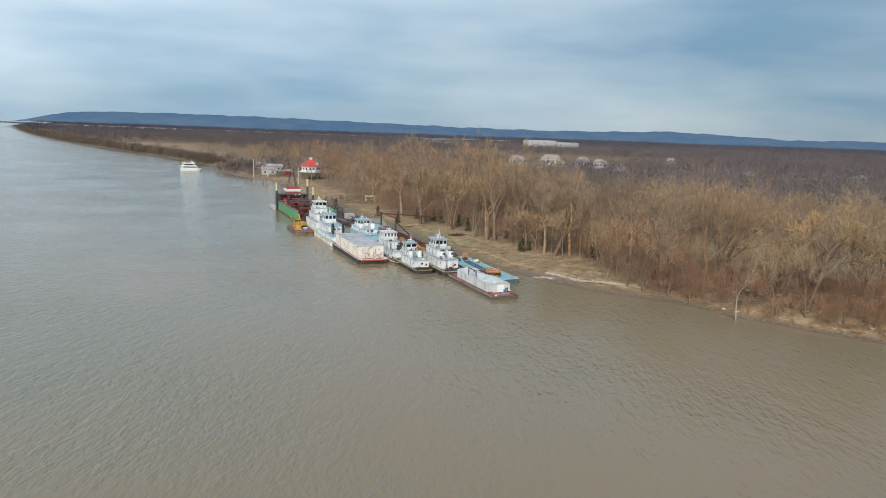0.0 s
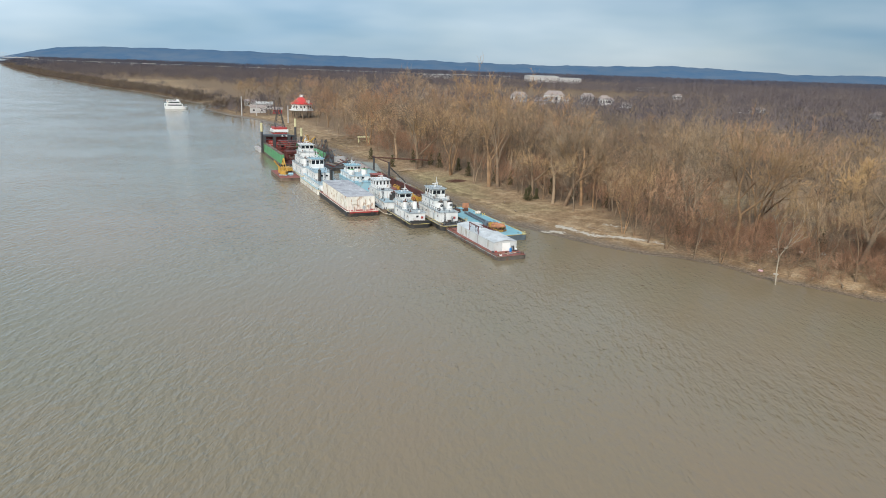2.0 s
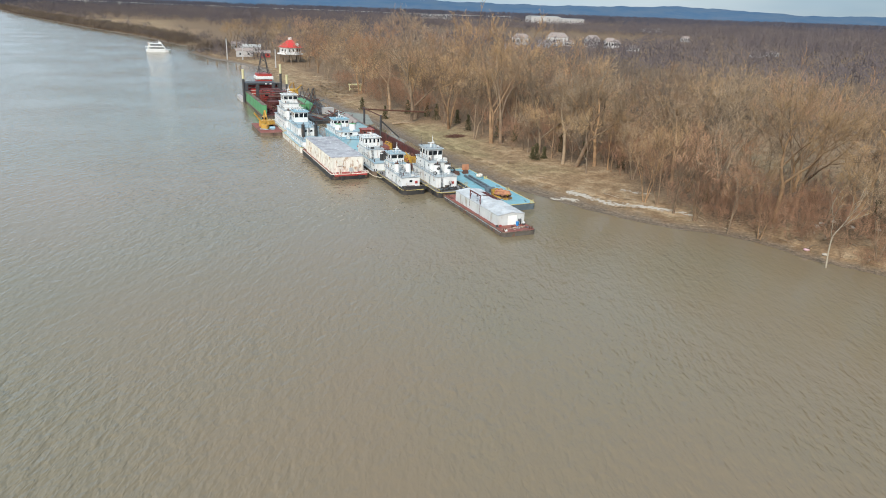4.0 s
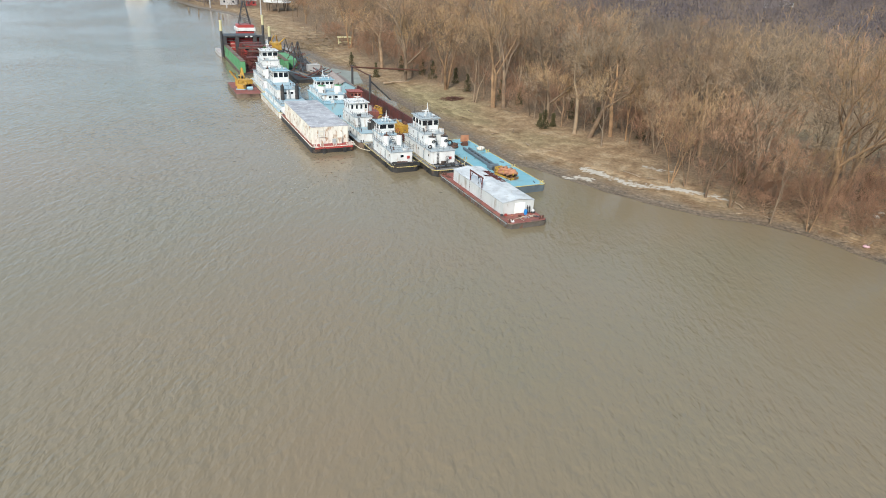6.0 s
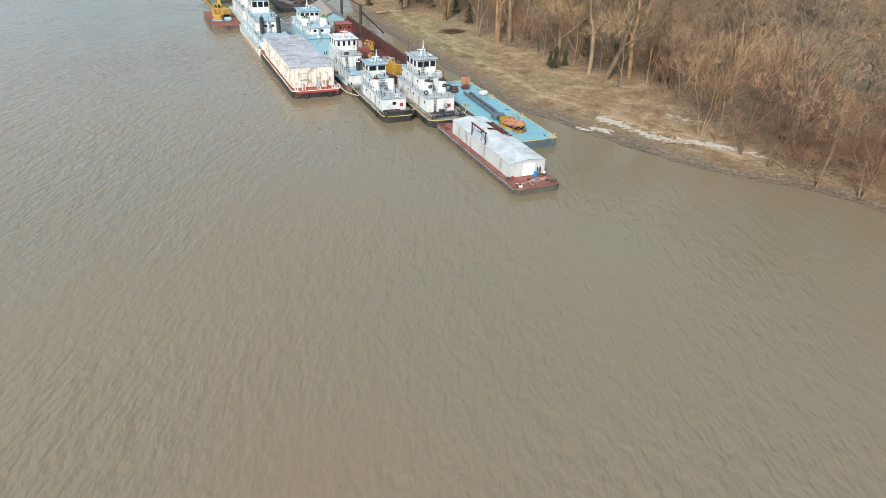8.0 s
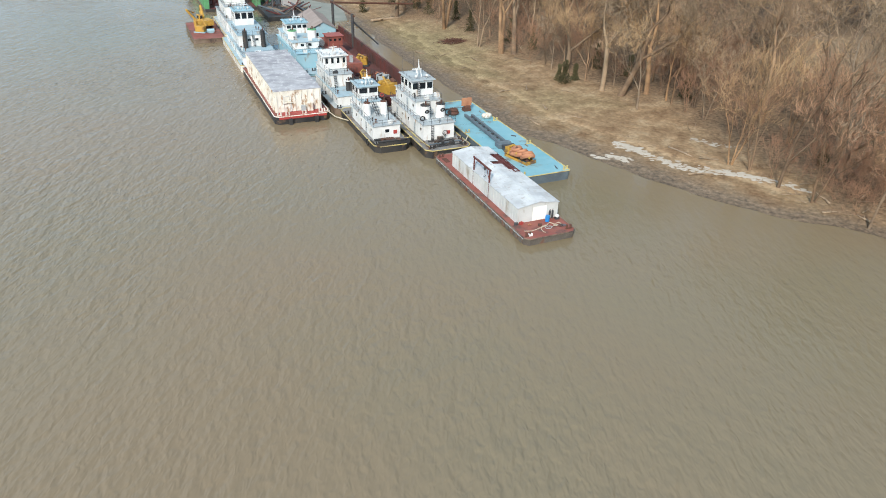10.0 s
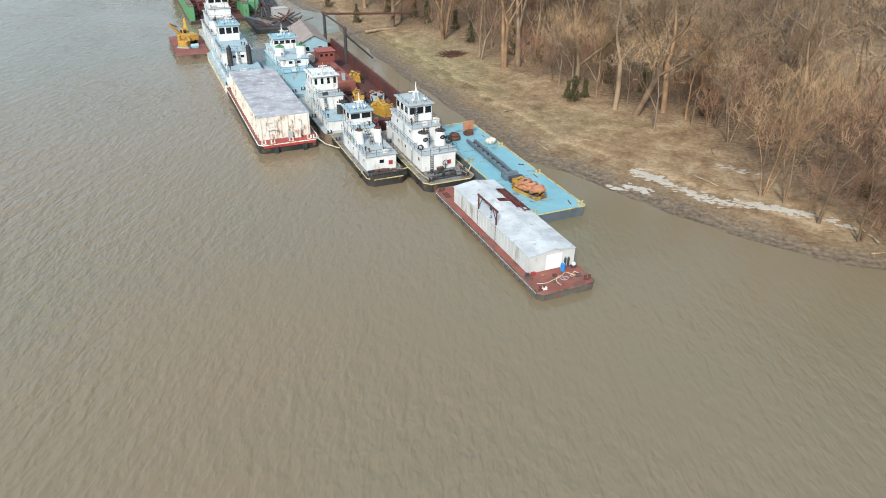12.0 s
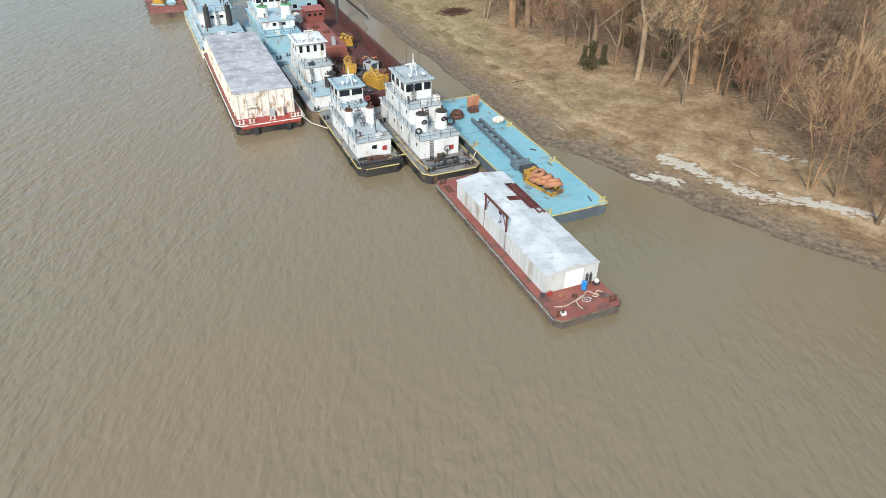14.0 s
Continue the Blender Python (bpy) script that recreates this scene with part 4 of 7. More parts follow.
boat_c = towboat(moored(56.0, -5.4), dict(
    w=6.6, l=22.5, deck=1.1, hull=M_HULLRUST, deckmat=M_GREYROOF, edge=M_HULLRUST, roof=M_WHITE, front=4, narrow=0.62, glass=0.42,
    houses=((1.6, 18.5, 2.3, 1.13, 3.0, M_WHITE, M_BLUEGREY, 0), (7.4, 17.5, 2.2, 3.1, 5.5, M_WHITE, M_GREYROOF, 0)),
    wheelhouse=(11.0, 16.0, 2.3, 5.6, 8.1), mast=0.2, mast_h=1.3,
    rails=(([(-2.35, 12.5), (-2.35, 1.6)], 3.1), ([(-2.2, 11), (-2.2, 7.4), (2.2, 7.4), (2.2, 11)], 5.6)),
    stacks=((1.35, 4.6, 3.1, 5.2, 0.6, 0.6, M_BLACK, M_BLACK), (0.55, 4.6, 3.1, 4.9, 0.45, 0.45, M_BLACK, M_WHITE)),
    ladders=((-1.2, 6.6, 3.1, 5.5, 0.7),), bitts=((-2.4, 0.8), (2.4, 0.8), (-2.8, 10))), "white towboat with narrow upright wheelhouse windows")

boat_d = towboat(moored(89.6, -15.7), dict(
    w=9.2, l=29.0, deck=1.5, hull=M_WHITE_OLD, deckmat=M_BLUEGREY, edge=M_RAILYELLOW, roof=M_LIGHTBLUE, front=3,
    houses=((1.2, 25.5, 3.7, 1.53, 3.2, M_WHITE, M_BLUEGREY, 0), (9.5, 24.5, 3.2, 3.3, 5.9, M_WHITE, M_BLUEGREY, 2)),
    wheelhouse=(19.5, 24.0, 2.2, 6.0, 9.3), mast=0.3, mast_h=2.0,
    rails=(([(-3.8, 9), (-3.8, 1.2), (3.8, 1.2), (3.8, 9)], 3.3), ([(-3.2, 19), (-3.2, 9.6), (3.2, 9.6), (3.2, 19)], 6.0)),
    stacks=((-1.9, 8.6, 3.3, 6.9, 0.55, 0.5, M_BLACK, M_BLACK), (2.1, 8.6, 3.3, 6.9, 0.55, 0.5, M_BLACK, M_BLACK)),
    bitts=((-3.9, 0.7), (3.9, 0.7)), ladders=((0.1, 8.9, 3.3, 6.0, 0.6),)), "large white towboat with pale blue decks and two black funnels")
part("white_chest", Shape().box(-0.9, 0.5, 2.4, 3.2, 3.31, 3.9), M_WHITE, boat_d, bevel=0.05)

boat_e = towboat(moored(79.5, -6.2), dict(
    w=8.2, l=27.0, deck=1.4, hull=M_LIGHTBLUE, deckmat=M_BLUEGREY, edge=M_LIGHTBLUE, roof=M_LIGHTBLUE, front=4, glass=0.3,
    houses=((4.6, 24.0, 3.1, 1.43, 4.6, M_LIGHTBLUE, M_LIGHTBLUE, 0), (8.2, 23.0, 2.9, 4.7, 6.2, M_WHITE, M_BLUEGREY, 2)),
    wheelhouse=(16.5, 20.5, 2.4, 6.3, 8.6), mast=0.6, mast_h=1.6,
    rails=(([(-3.2, 10), (-3.2, 4.6), (3.2, 4.6), (3.2, 10)], 4.7),),
    stacks=((-2.1, 11.8, 6.3, 8.0, 1.05, 0.95, M_WHITE, M_GREEN), (2.3, 11.8, 6.3, 8.0, 1.05, 0.95, M_WHITE, M_GREEN)),
    bitts=((-2.0, 1.5), (2.0, 1.5), (0, 2.5)), ladders=((0.2, 7.6, 4.7, 6.2, 0.6),)), "white and light blue towboat with green-topped funnels")

boat_f = towboat(moored(119.5, -14.8), dict(
    w=8.6, l=25.0, deck=1.5, hull=M_WHITE_OLD, deckmat=M_GREYROOF, edge=M_RAILYELLOW, roof=M_WHITE, front=3,
    houses=((3.0, 22.5, 3.4, 1.53, 4.4, M_WHITE, M_GREYROOF, 0), (6.5, 19.5, 2.9, 4.5, 7.2, M_WHITE, M_GREYROOF, 2), (9.0, 17.5, 2.6, 7.3, 9.3, M_WHITE, M_GREYROOF, 0)),
    wheelhouse=(10.0, 15.0, 2.4, 9.4, 12.0), mast=0.7, mast_h=2.4,
    rails=(([(-3.4, 22), (-3.4, 3), (3.4, 3), (3.4, 22)], 4.5), ([(-2.9, 16), (-2.9, 6.5), (2.9, 6.5), (2.9, 16)], 7.3)),
    stacks=((-1.9, 5.0, 4.5, 7.5, 0.6, 0.55, M_WHITE, M_BLACK), (1.9, 5.0, 4.5, 7.5, 0.6, 0.55, M_WHITE, M_BLACK)),
    bitts=((-3.0, 1.0), (3.0, 1.0))), "tall three-storey white towboat beside a dredge")


part("bulwark", Shape().box(-2.9, 2.9, 0.02, 0.16, 1.16, 1.75).box(-3.05, -2.93, 0.9, 3.0, 1.16, 1.6).box(2.93, 3.05, 0.9, 3.0, 1.16, 1.6), M_BLACK, boat_a)
part("tow_rope", Shape().tube([(-2.3, 1.2, 1.5), (-0.8, 1.6, 1.35), (0.9, 1.5, 1.4), (2.6, 1.3, 1.7), (3.6, 1.0, 1.9)], 0.07, 6), M_RAILYELLOW, boat_a, "yellow mooring line")
part("stern_gear", Shape().cyl((-1.2, 2.0, 1.2), (-1.2, 2.0, 1.8), 0.35, 0.3, 10).box(-0.6, 0.9, 1.8, 2.6, 1.2, 1.6).ring((1.6, 2.1, 1.3), (0, 0, 1), 0.4, 0.12, 12, 6), M_RUSTDARK, boat_a)
part("roll_fender", Shape().cyl((-2.5, 0.45, 1.85), (2.5, 0.45, 1.85), 0.2, 0.2, 9), M_BLACK, boat_a)
part("roll_fender", Shape().cyl((-2.4, 2.7, 1.4), (0.4, 2.75, 1.4), 0.2, 0.2, 9), M_BLACK, boat_a)
part("boat_hook", Shape().cyl((0.95, 5.0, 3.65), (0.9, 5.6, 6.2), 0.07, 0.06, 6), M_BLACK, boat_a)
part("life_ring", Shape().ring((1.85, 11.0, 6.2), (0, 1, 0), 0.3, 0.08, 14, 6), M_BRIGHTRED, boat_a)


# -- barge that carries the long pale shed
def shed_barge():
    root = thing("barge", moored(-0.2, 3.75), "flat rusty barge with an oxide red deck", "barge")
    add_hull(root, 7.5, 29.8, 0.55, -0.9, 0.95, M_HULLGREY, M_REDDECK, M_HULLRUST)
    part("rub_strip", Shape().box(-3.83, -3.755, 0.8, 29.0, 0.72, 0.86), M_GREYROOF, root)
    for k in range(24):
        y = 1.0 + k * 1.18
        part("fender", Shape().box(-3.92, -3.75, y, y + 0.62, 0.15, 0.8), M_HULLGREY, root, bevel=0.04)
    for x, y in ((-3.0, 0.9), (3.0, 0.9), (-3.0, 28.9), (3.0, 28.9)):
        add_bitt(root, x, y, 0.98, M_RUSTDARK)
    part("deck_plate", Shape().box(-3.2, -2.4, 26.5, 28.2, 0.984, 1.03), M_RUSTDARK, root)

    shed = thing("shed", moored(4.2, 4.05, 0.985), "long pale sheet-metal shed with a low gable roof", "shed")
    L, W, h, ridge = 20.7, 6.1, 2.22, 0.42
    part("side_wall", Shape().box(-W / 2, -W / 2 + 0.1, 0, L, 0, h), M_SHEDWALL, shed)
    part("side_wall", Shape().box(W / 2 - 0.1, W / 2, 0, L, 0, h), M_SHEDWALL, shed)
    for y0, nm in ((0.002, "gable_wall"), (L - 0.102, "gable_wall")):
        g = Shape()
        g._add([(-W / 2 + 0.1, y0, 0), (W / 2 - 0.1, y0, 0), (W / 2 - 0.1, y0, h), (0, y0, h + ridge), (-W / 2 + 0.1, y0, h),
                (-W / 2 + 0.1, y0 + 0.1, 0), (W / 2 - 0.1, y0 + 0.1, 0), (W / 2 - 0.1, y0 + 0.1, h), (0, y0 + 0.1, h + ridge), (-W / 2 + 0.1, y0 + 0.1, h)],
               [(0, 1, 2, 3, 4), (9, 8, 7, 6, 5), (0, 5, 6, 1), (1, 6, 7, 2), (2, 7, 8, 3), (3, 8, 9, 4), (4, 9, 5, 0)])
        part(nm, g, M_SHEDWALL, shed)
    rib = Shape().box(-0.02, 0.02, -0.03, 0.03, 0.05, h - 0.05).mesh("rib", M_SHEDWALL)
    for k in range(26):
        part("rib", rib, M_SHEDWALL, shed, at=pose(-W / 2 - 0.02, 0.4 + k * 0.8, 0))
    door = part("door", Shape().box(-0.75, 1.35, -0.06, 0.0, 0.02, 2.0), M_DOORWHITE, shed, "bright white roller door", bevel=0.02)
    for k in range(1, 5):
        part("door_rib", Shape().box(-0.73, 1.33, -0.075, -0.06, 0.4 * k - 0.015, 0.4 * k + 0.015), M_DOORWHITE, door)
    part("corner_trim", Shape().box(-W / 2 - 0.03, -W / 2 + 0.1, -0.03, 0.0, 0, h), M_SHEDWALL, shed)
    part("corner_trim", Shape().box(W / 2 - 0.1, W / 2 + 0.03, -0.03, 0.0, 0, h), M_SHEDWALL, shed)
    # dark frame under the stripped strip of roof
    part("roof_frame", Shape().box(0.3, W / 2 - 0.15, 10.1, 17.4, h + 0.02, h + 0.08), M_MAROON, shed, "bare maroon roof frame")
    slope = math.atan2(ridge, W / 2)
    run = math.hypot(ridge, W / 2) + 0.12
    rnd = random.Random(4)
    n = 20
    for side in (-1, 1):
        for k in range(n):
            y0, y1 = -0.15 + k * (L + 0.3) / n, -0.15 + (k + 1) * (L + 0.3) / n + 0.03
            for half in (0, 1):
                if side > 0 and 10.3 < (y0 + y1) / 2 < 17.2 and (half == 1 or 13 < (y0 + y1) / 2 < 15) and k % 7 != 3:
                    continue
                a, b = (0.0, run * 0.52) if half == 0 else (run * 0.5, run)
                t = 0.02 + 0.012 * half * -1 + rnd.uniform(0, 0.012)
                s = Shape()
                s.box(a, b, y0, y1, 0, 0.012)
                for q in range(3):
                    yy = y0 + (q + 0.5) * (y1 - y0) / 3
                    s.box(a, b, yy - 0.03, yy + 0.03, 0.012, 0.035)
                m2 = Matrix.Translation((0, 0, h + ridge + 0.03 + t)) @ (Matrix.Rotation(slope, 4, "Y") if side > 0 else Matrix.Rotation(-slope, 4, "Y") @ Matrix.Scale(-1, 4, (1, 0, 0)))
                part("roof_sheet", s, M_SHEDROOF, shed, at=m2)
    for yy in (10.5, 12.2, 13.9, 15.6, 17.1):
        part("purlin", Shape().box(0.2, W / 2, yy, yy + 0.14, h + 0.085, h + 0.22), M_MAROON, shed)
    for xx in (1.35, 2.1, 2.75):
        part("rafter", Shape().box(xx, xx + 0.18, 10.2, 17.3, h + 0.225, h + 0.28), M_MAROON, shed)
    part("ridge_cap", Shape().box(-0.16, 0.16, -0.15, L + 0.15, h + ridge + 0.055, h + ridge + 0.085), M_SHEDROOF, shed)

    gantry = thing("gantry", moored(12.6, 1.05, 0.99), "maroon steel lifting frame beside the shed wall", "gantry")
    for y in (0.0, 4.9):
        part("leg", Shape().box(-0.08, 0.08, y - 0.08, y + 0.08, 0, 4.1), M_MAROON, gantry)
        part("brace", Shape().cyl((0, y, 2.6), (0, y + (0.9 if y < 1 else -0.9), 4.0), 0.05, 0.05, 6), M_MAROON, gantry)
    part("beam", Shape().box(-0.09, 0.09, -0.3, 5.2, 4.1, 4.32), M_MAROON, gantry)
    part("hoist", Shape().box(-0.12, 0.12, 1.3, 1.6, 3.7, 4.1).cyl((0, 1.45, 2.9), (0, 1.45, 3.7), 0.03, 0.03, 5).ring((0, 1.45, 2.75), (0, 1, 0), 0.14, 0.04, 10, 5), M_STEELDARK, gantry)

    drum = thing("drum", moored(3.4, 5.15, 0.985), "blue plastic drum on the red barge deck", "drum")
    part("body", Shape().cyl((0, 0, 0), (0, 0, 0.88), 0.29, 0.29, 18), M_BARREL, drum, bevel=0.04)
    for z in (0.28, 0.58):
        part("hoop", Shape().ring((0, 0, z), (0, 0, 1), 0.29, 0.02, 18, 5), M_BARREL, drum)
    part("bung", Shape().cyl((0.14, 0, 0.88), (0.14, 0, 0.92), 0.04, 0.04, 8), M_WHITE, drum)
    gas = thing("gas_bottle", moored(4.0, 6.25, 0.985), "dark gas bottle beside the shed door", "bottle")
    part("body", Shape().cyl((0, 0, 0), (0, 0, 1.1), 0.14, 0.14, 10).cyl((0, 0, 1.1), (0, 0, 1.25), 0.14, 0.05, 10), M_STEELDARK, gas)
    part("valve", Shape().cyl((0, 0, 1.25), (0, 0, 1.38), 0.04, 0.04, 6), M_RUSTDARK, gas)
    gas2 = copy_thing(gas, moored(4.05, 5.85, 0.985))
    pump = thing("pump", moored(3.6, 6.75, 0.985), "small dark pump with a pale dome", "pump")
    part("base", Shape().box(-0.3, 0.3, -0.25, 0.25, 0, 0.25), M_STEELDARK, pump, bevel=0.03)
    part("dome", Shape().lump((0, 0, 0.45), 0.28, 0.28, 0.25, 3, 10, 6, 0.03), M_WHITE, pump, smooth=True)
    # ropes and hoses over the fore deck
    rnd = random.Random(11)

    def line(name, pts, r, material, label):
        m = moored(0, 0, 0.99)
        s = Shape()
        smooth_pts = []
        for a, b, c, d in zip([pts[0]] + pts[:-2], pts[:-1], pts[1:], pts[2:] + [pts[-1]]):
            for k in range(5):
                t = k / 5
                smooth_pts.append(tuple(0.5 * (2 * b[i] + (c[i] - a[i]) * t + (2 * a[i] - 5 * b[i] + 4 * c[i] - d[i]) * t * t + (3 * b[i] - a[i] - 3 * c[i] + d[i]) * t ** 3) for i in range(3)))
        s.tube(smooth_pts, r, 6)
        ob = new(name, s.mesh(name, material, True))
        ob.matrix_basis = m
        tagged(ob, label, name.split("_")[-1])

    line("rope", [(0.9, 2.0, 0.04), (1.9, 1.7, 0.04), (3.1, 2.0, 0.04), (4.3, 2.3, 0.04), (5.2, 2.9, 0.04), (5.7, 2.3, 0.04), (6.3, 2.6, 0.04), (6.6, 1.9, 0.04)], 0.045, M_ROPE, "pale rope laid across the red deck")
    line("rope", [(3.3, 0.7, 0.04), (3.2, 1.4, 0.04), (3.6, 2.2, 0.04), (4.6, 2.5, 0.04)], 0.04, M_ROPE, "loose pale rope on the red deck")
    for cx, cy, rr, mt, nm in ((4.4, 1.7, 0.6, M_GREYROOF, "grey"), (6.2, 1.7, 0.55, M_BLACK, "black"), (6.5, 1.5, 0.45, M_STEELBLUE, "dark"), (5.6, 1.9, 0.4, M_ROPE, "pale"), (2.4, 3.2, 0.32, M_ORANGERUST, "rust-coloured")):
        line("coiled_hose", [(cx + (rr - 0.03 * k) * math.cos(k * 0.8) * rnd.uniform(0.85, 1.15), cy + (rr - 0.03 * k) * 0.8 * math.sin(k * 0.8), 0.04 + 0.012 * k) for k in range(15)], 0.04, mt, f"loosely coiled {nm} hose on the red deck")
    for bk, ac, mt, lab in ((3.9, 1.5, M_BRIGHTRED, "small red box beside the shed"), (3.95, 0.75, M_STEELDARK, "small dark toolbox beside the shed"), (0.7, 1.1, M_WHITE, "white plastic jug on the red deck"), (2.6, 3.6, M_RUSTDARK, "rusty bent iron piece on the deck")):
        ob = new("crate", Shape().box(-0.25, 0.25, -0.17, 0.17, 0, 0.3).box(-0.12, 0.12, -0.03, 0.03, 0.3, 0.36).mesh("crate", mt))
        ob.matrix_basis = moored(bk, ac, 0.985, rnd.uniform(-30, 30))
        tagged(ob, lab, "box")


shed_barge()


# -- blue deck barge
def blue_barge():
    root = thing("barge", moored(16.0, 12.5), "flat deck barge with a teal painted deck", "barge")
    W, L = 8.5, 36.5
    add_hull(root, W, L, 0.25, -0.9, 1.5, M_STEELBLUE, M_TEAL, M_RAILYELLOW)
    for k, (x, y) in enumerate(((3.7, 0.6), (-3.7, 0.6), (3.7, 12), (3.7, 24), (3.7, 35.6), (-3.7, 20))):
        add_bitt(root, x, y, 1.53, M_RAILYELLOW)
    part("hatch", Shape().cyl((-2.0, 3.0, 1.53), (-2.0, 3.0, 1.6), 0.35, 0.35, 12), M_TEAL, root)
    part("hatch", Shape().cyl((-2.0, 17.0, 1.53), (-2.0, 17.0, 1.6), 0.35, 0.35, 12), M_TEAL, root)
    part("deck_seam", Shape().box(-4.1, 4.1, 11.9, 11.96, 1.532, 1.545), M_STEELBLUE, root)
    part("deck_seam", Shape().box(-4.1, 4.1, 23.9, 23.96, 1.532, 1.545), M_STEELBLUE, root)
    # dredge cutter: stacked rusty rings on a yellow frame
    cut = thing("cutter_head", moored(20.0, 12.1, 1.535, 14), "orange rusted ring pair on a yellow frame", "machine")
    for k, y in enumerate((0.9, 2.2, 3.4)):
        tilt = (0.25 - 0.2 * k, 0.6 - 0.2 * k, 1)
        part("drum_ring", Shape().ring((0, y, 0.95), tilt, 0.88, 0.36, 18, 7), M_ORANGERUST, cut, smooth=True)
        part("drum_ring", Shape().ring((0.05, y + 0.1, 1.45), tilt, 0.66, 0.28, 16, 6), M_ORANGERUST, cut, smooth=True)
        part("hub", Shape().cyl((0, y, 0.3), (0.1, y + 0.1, 1.75), 0.42, 0.2, 9), M_RUSTDARK, cut)
        for q in range(6):
            an = q * 1.047 + k
            part("tooth", Shape().box(-0.16, 0.16, -0.12, 0.12, 0, 0.3), M_ORANGERUST if q % 2 else M_YELLOW, cut, at=pose(1.0 * math.cos(an), y + 1.0 * math.sin(an), 1.1, 0, 25, math.degrees(an)))
    part("frame", Shape().box(-1.0, -0.8, 0.0, 5.0, 0, 0.35).box(0.8, 1.0, 0.0, 5.0, 0, 0.35).box(-1.0, 1.0, -0.05, 0.15, 0, 0.5).box(-1.0, 1.0, 4.8, 5.0, 0, 0.5), M_YELLOW, cut)
    part("cradle", Shape().box(-0.9, 0.9, 4.2, 5.3, 0.5, 0.7).box(-0.8, -0.6, 4.3, 5.2, 0.7, 1.5).box(0.6, 0.8, 4.3, 5.2, 0.7, 1.5).box(-0.8, 0.8, 4.6, 4.9, 1.4, 1.6), M_YELLOW, cut)
    # long ladder arm with dark boxes at its foot
    arm = thing("boom", moored(29.0, 11.9, 1.535, -2), "long dark steel boom lying on the teal deck", "boom")
    part("chord", Shape().box(-0.75, -0.35, 0, 14.5, 0.1, 0.6), M_STEELBLUE, arm, bevel=0.03)
    part("chord", Shape().box(0.35, 0.75, 0, 14.0, 0.1, 0.6), M_STEELBLUE, arm, bevel=0.03)
    for k in range(8):
        part("cross_bar", Shape().box(-0.35, 0.35, 0.6 + k * 1.8, 0.75 + k * 1.8, 0.2, 0.45), M_STEELDARK, arm)
    part("foot_box", Shape().box(-1.5, 0.9, -1.7, -0.1, 0, 0.75), M_STEELBLUE, arm, bevel=0.06)
    part("foot_box", Shape().box(-1.1, 1.0, -3.4, -1.9, 0, 0.85), M_STEELDARK, arm, bevel=0.06)
    part("sleeve", Shape().cyl((-1.3, -0.9, 0.75), (0.7, -0.9, 0.75), 0.3, 0.3, 10), M_STEELBLUE, arm)
    white = new("float", Shape().lump((0, 0, 0.5), 1.0, 0.75, 0.55, 5, 10, 6, 0.12).mesh("float", M_WHITE_OLD, True))
    white.matrix_basis = moored(41.6, 15.2, 1.53)
    tagged(white, "cream rounded float on the teal deck", "float")
    reel = thing("rusty_reel", moored(45.6, 10.4, 1.535), "rusty coil of chain on the teal deck", "reel")
    part("coil", Shape().ring((0, 0, 0.35), (0, 0, 1), 0.75, 0.33, 16, 6).ring((0.1, 0, 0.8), (0.1, 0, 1), 0.6, 0.28, 14, 6), M_RUSTDARK, reel)
    fair = thing("fairlead", moored(46.8, 13.6, 1.535), "rusted upright plate bracket on the teal deck", "bracket")
    part("plate", Shape().prism([(-1.0, -0.12), (1.0, -0.12), (1.0, 0.12), (-1.0, 0.12)], 0.9, 2.4), M_ORANGERUST, fair, bevel=0.05)
    part("foot", Shape().box(-0.7, 0.7, -0.6, 0.5, 0, 0.5).cyl((-0.6, -0.3, 0.65), (0.6, -0.3, 0.65), 0.35, 0.35, 10).box(-0.15, 0.15, -0.2, 0.2, 0.4, 1.0), M_RUSTDARK, fair)
    rnd = random.Random(21)
    for k in range(14):
        ob = new("scrap", Shape().box(-rnd.uniform(0.1, 0.9), rnd.uniform(0.1, 0.9), -0.05, 0.06, 0, rnd.uniform(0.05, 0.15)).mesh("scrap", rnd.choice((M_STEELDARK, M_STEELBLUE, M_RUSTDARK, M_WOOD))))
        ob.matrix_basis = moored(16 + rnd.uniform(1.5, 34), 12.5 + rnd.uniform(-3.4, 3.2), 1.535, rnd.uniform(0, 180))
        tagged(ob, "loose steel scrap on the teal deck", "scrap", "deck scrap")


blue_barge()


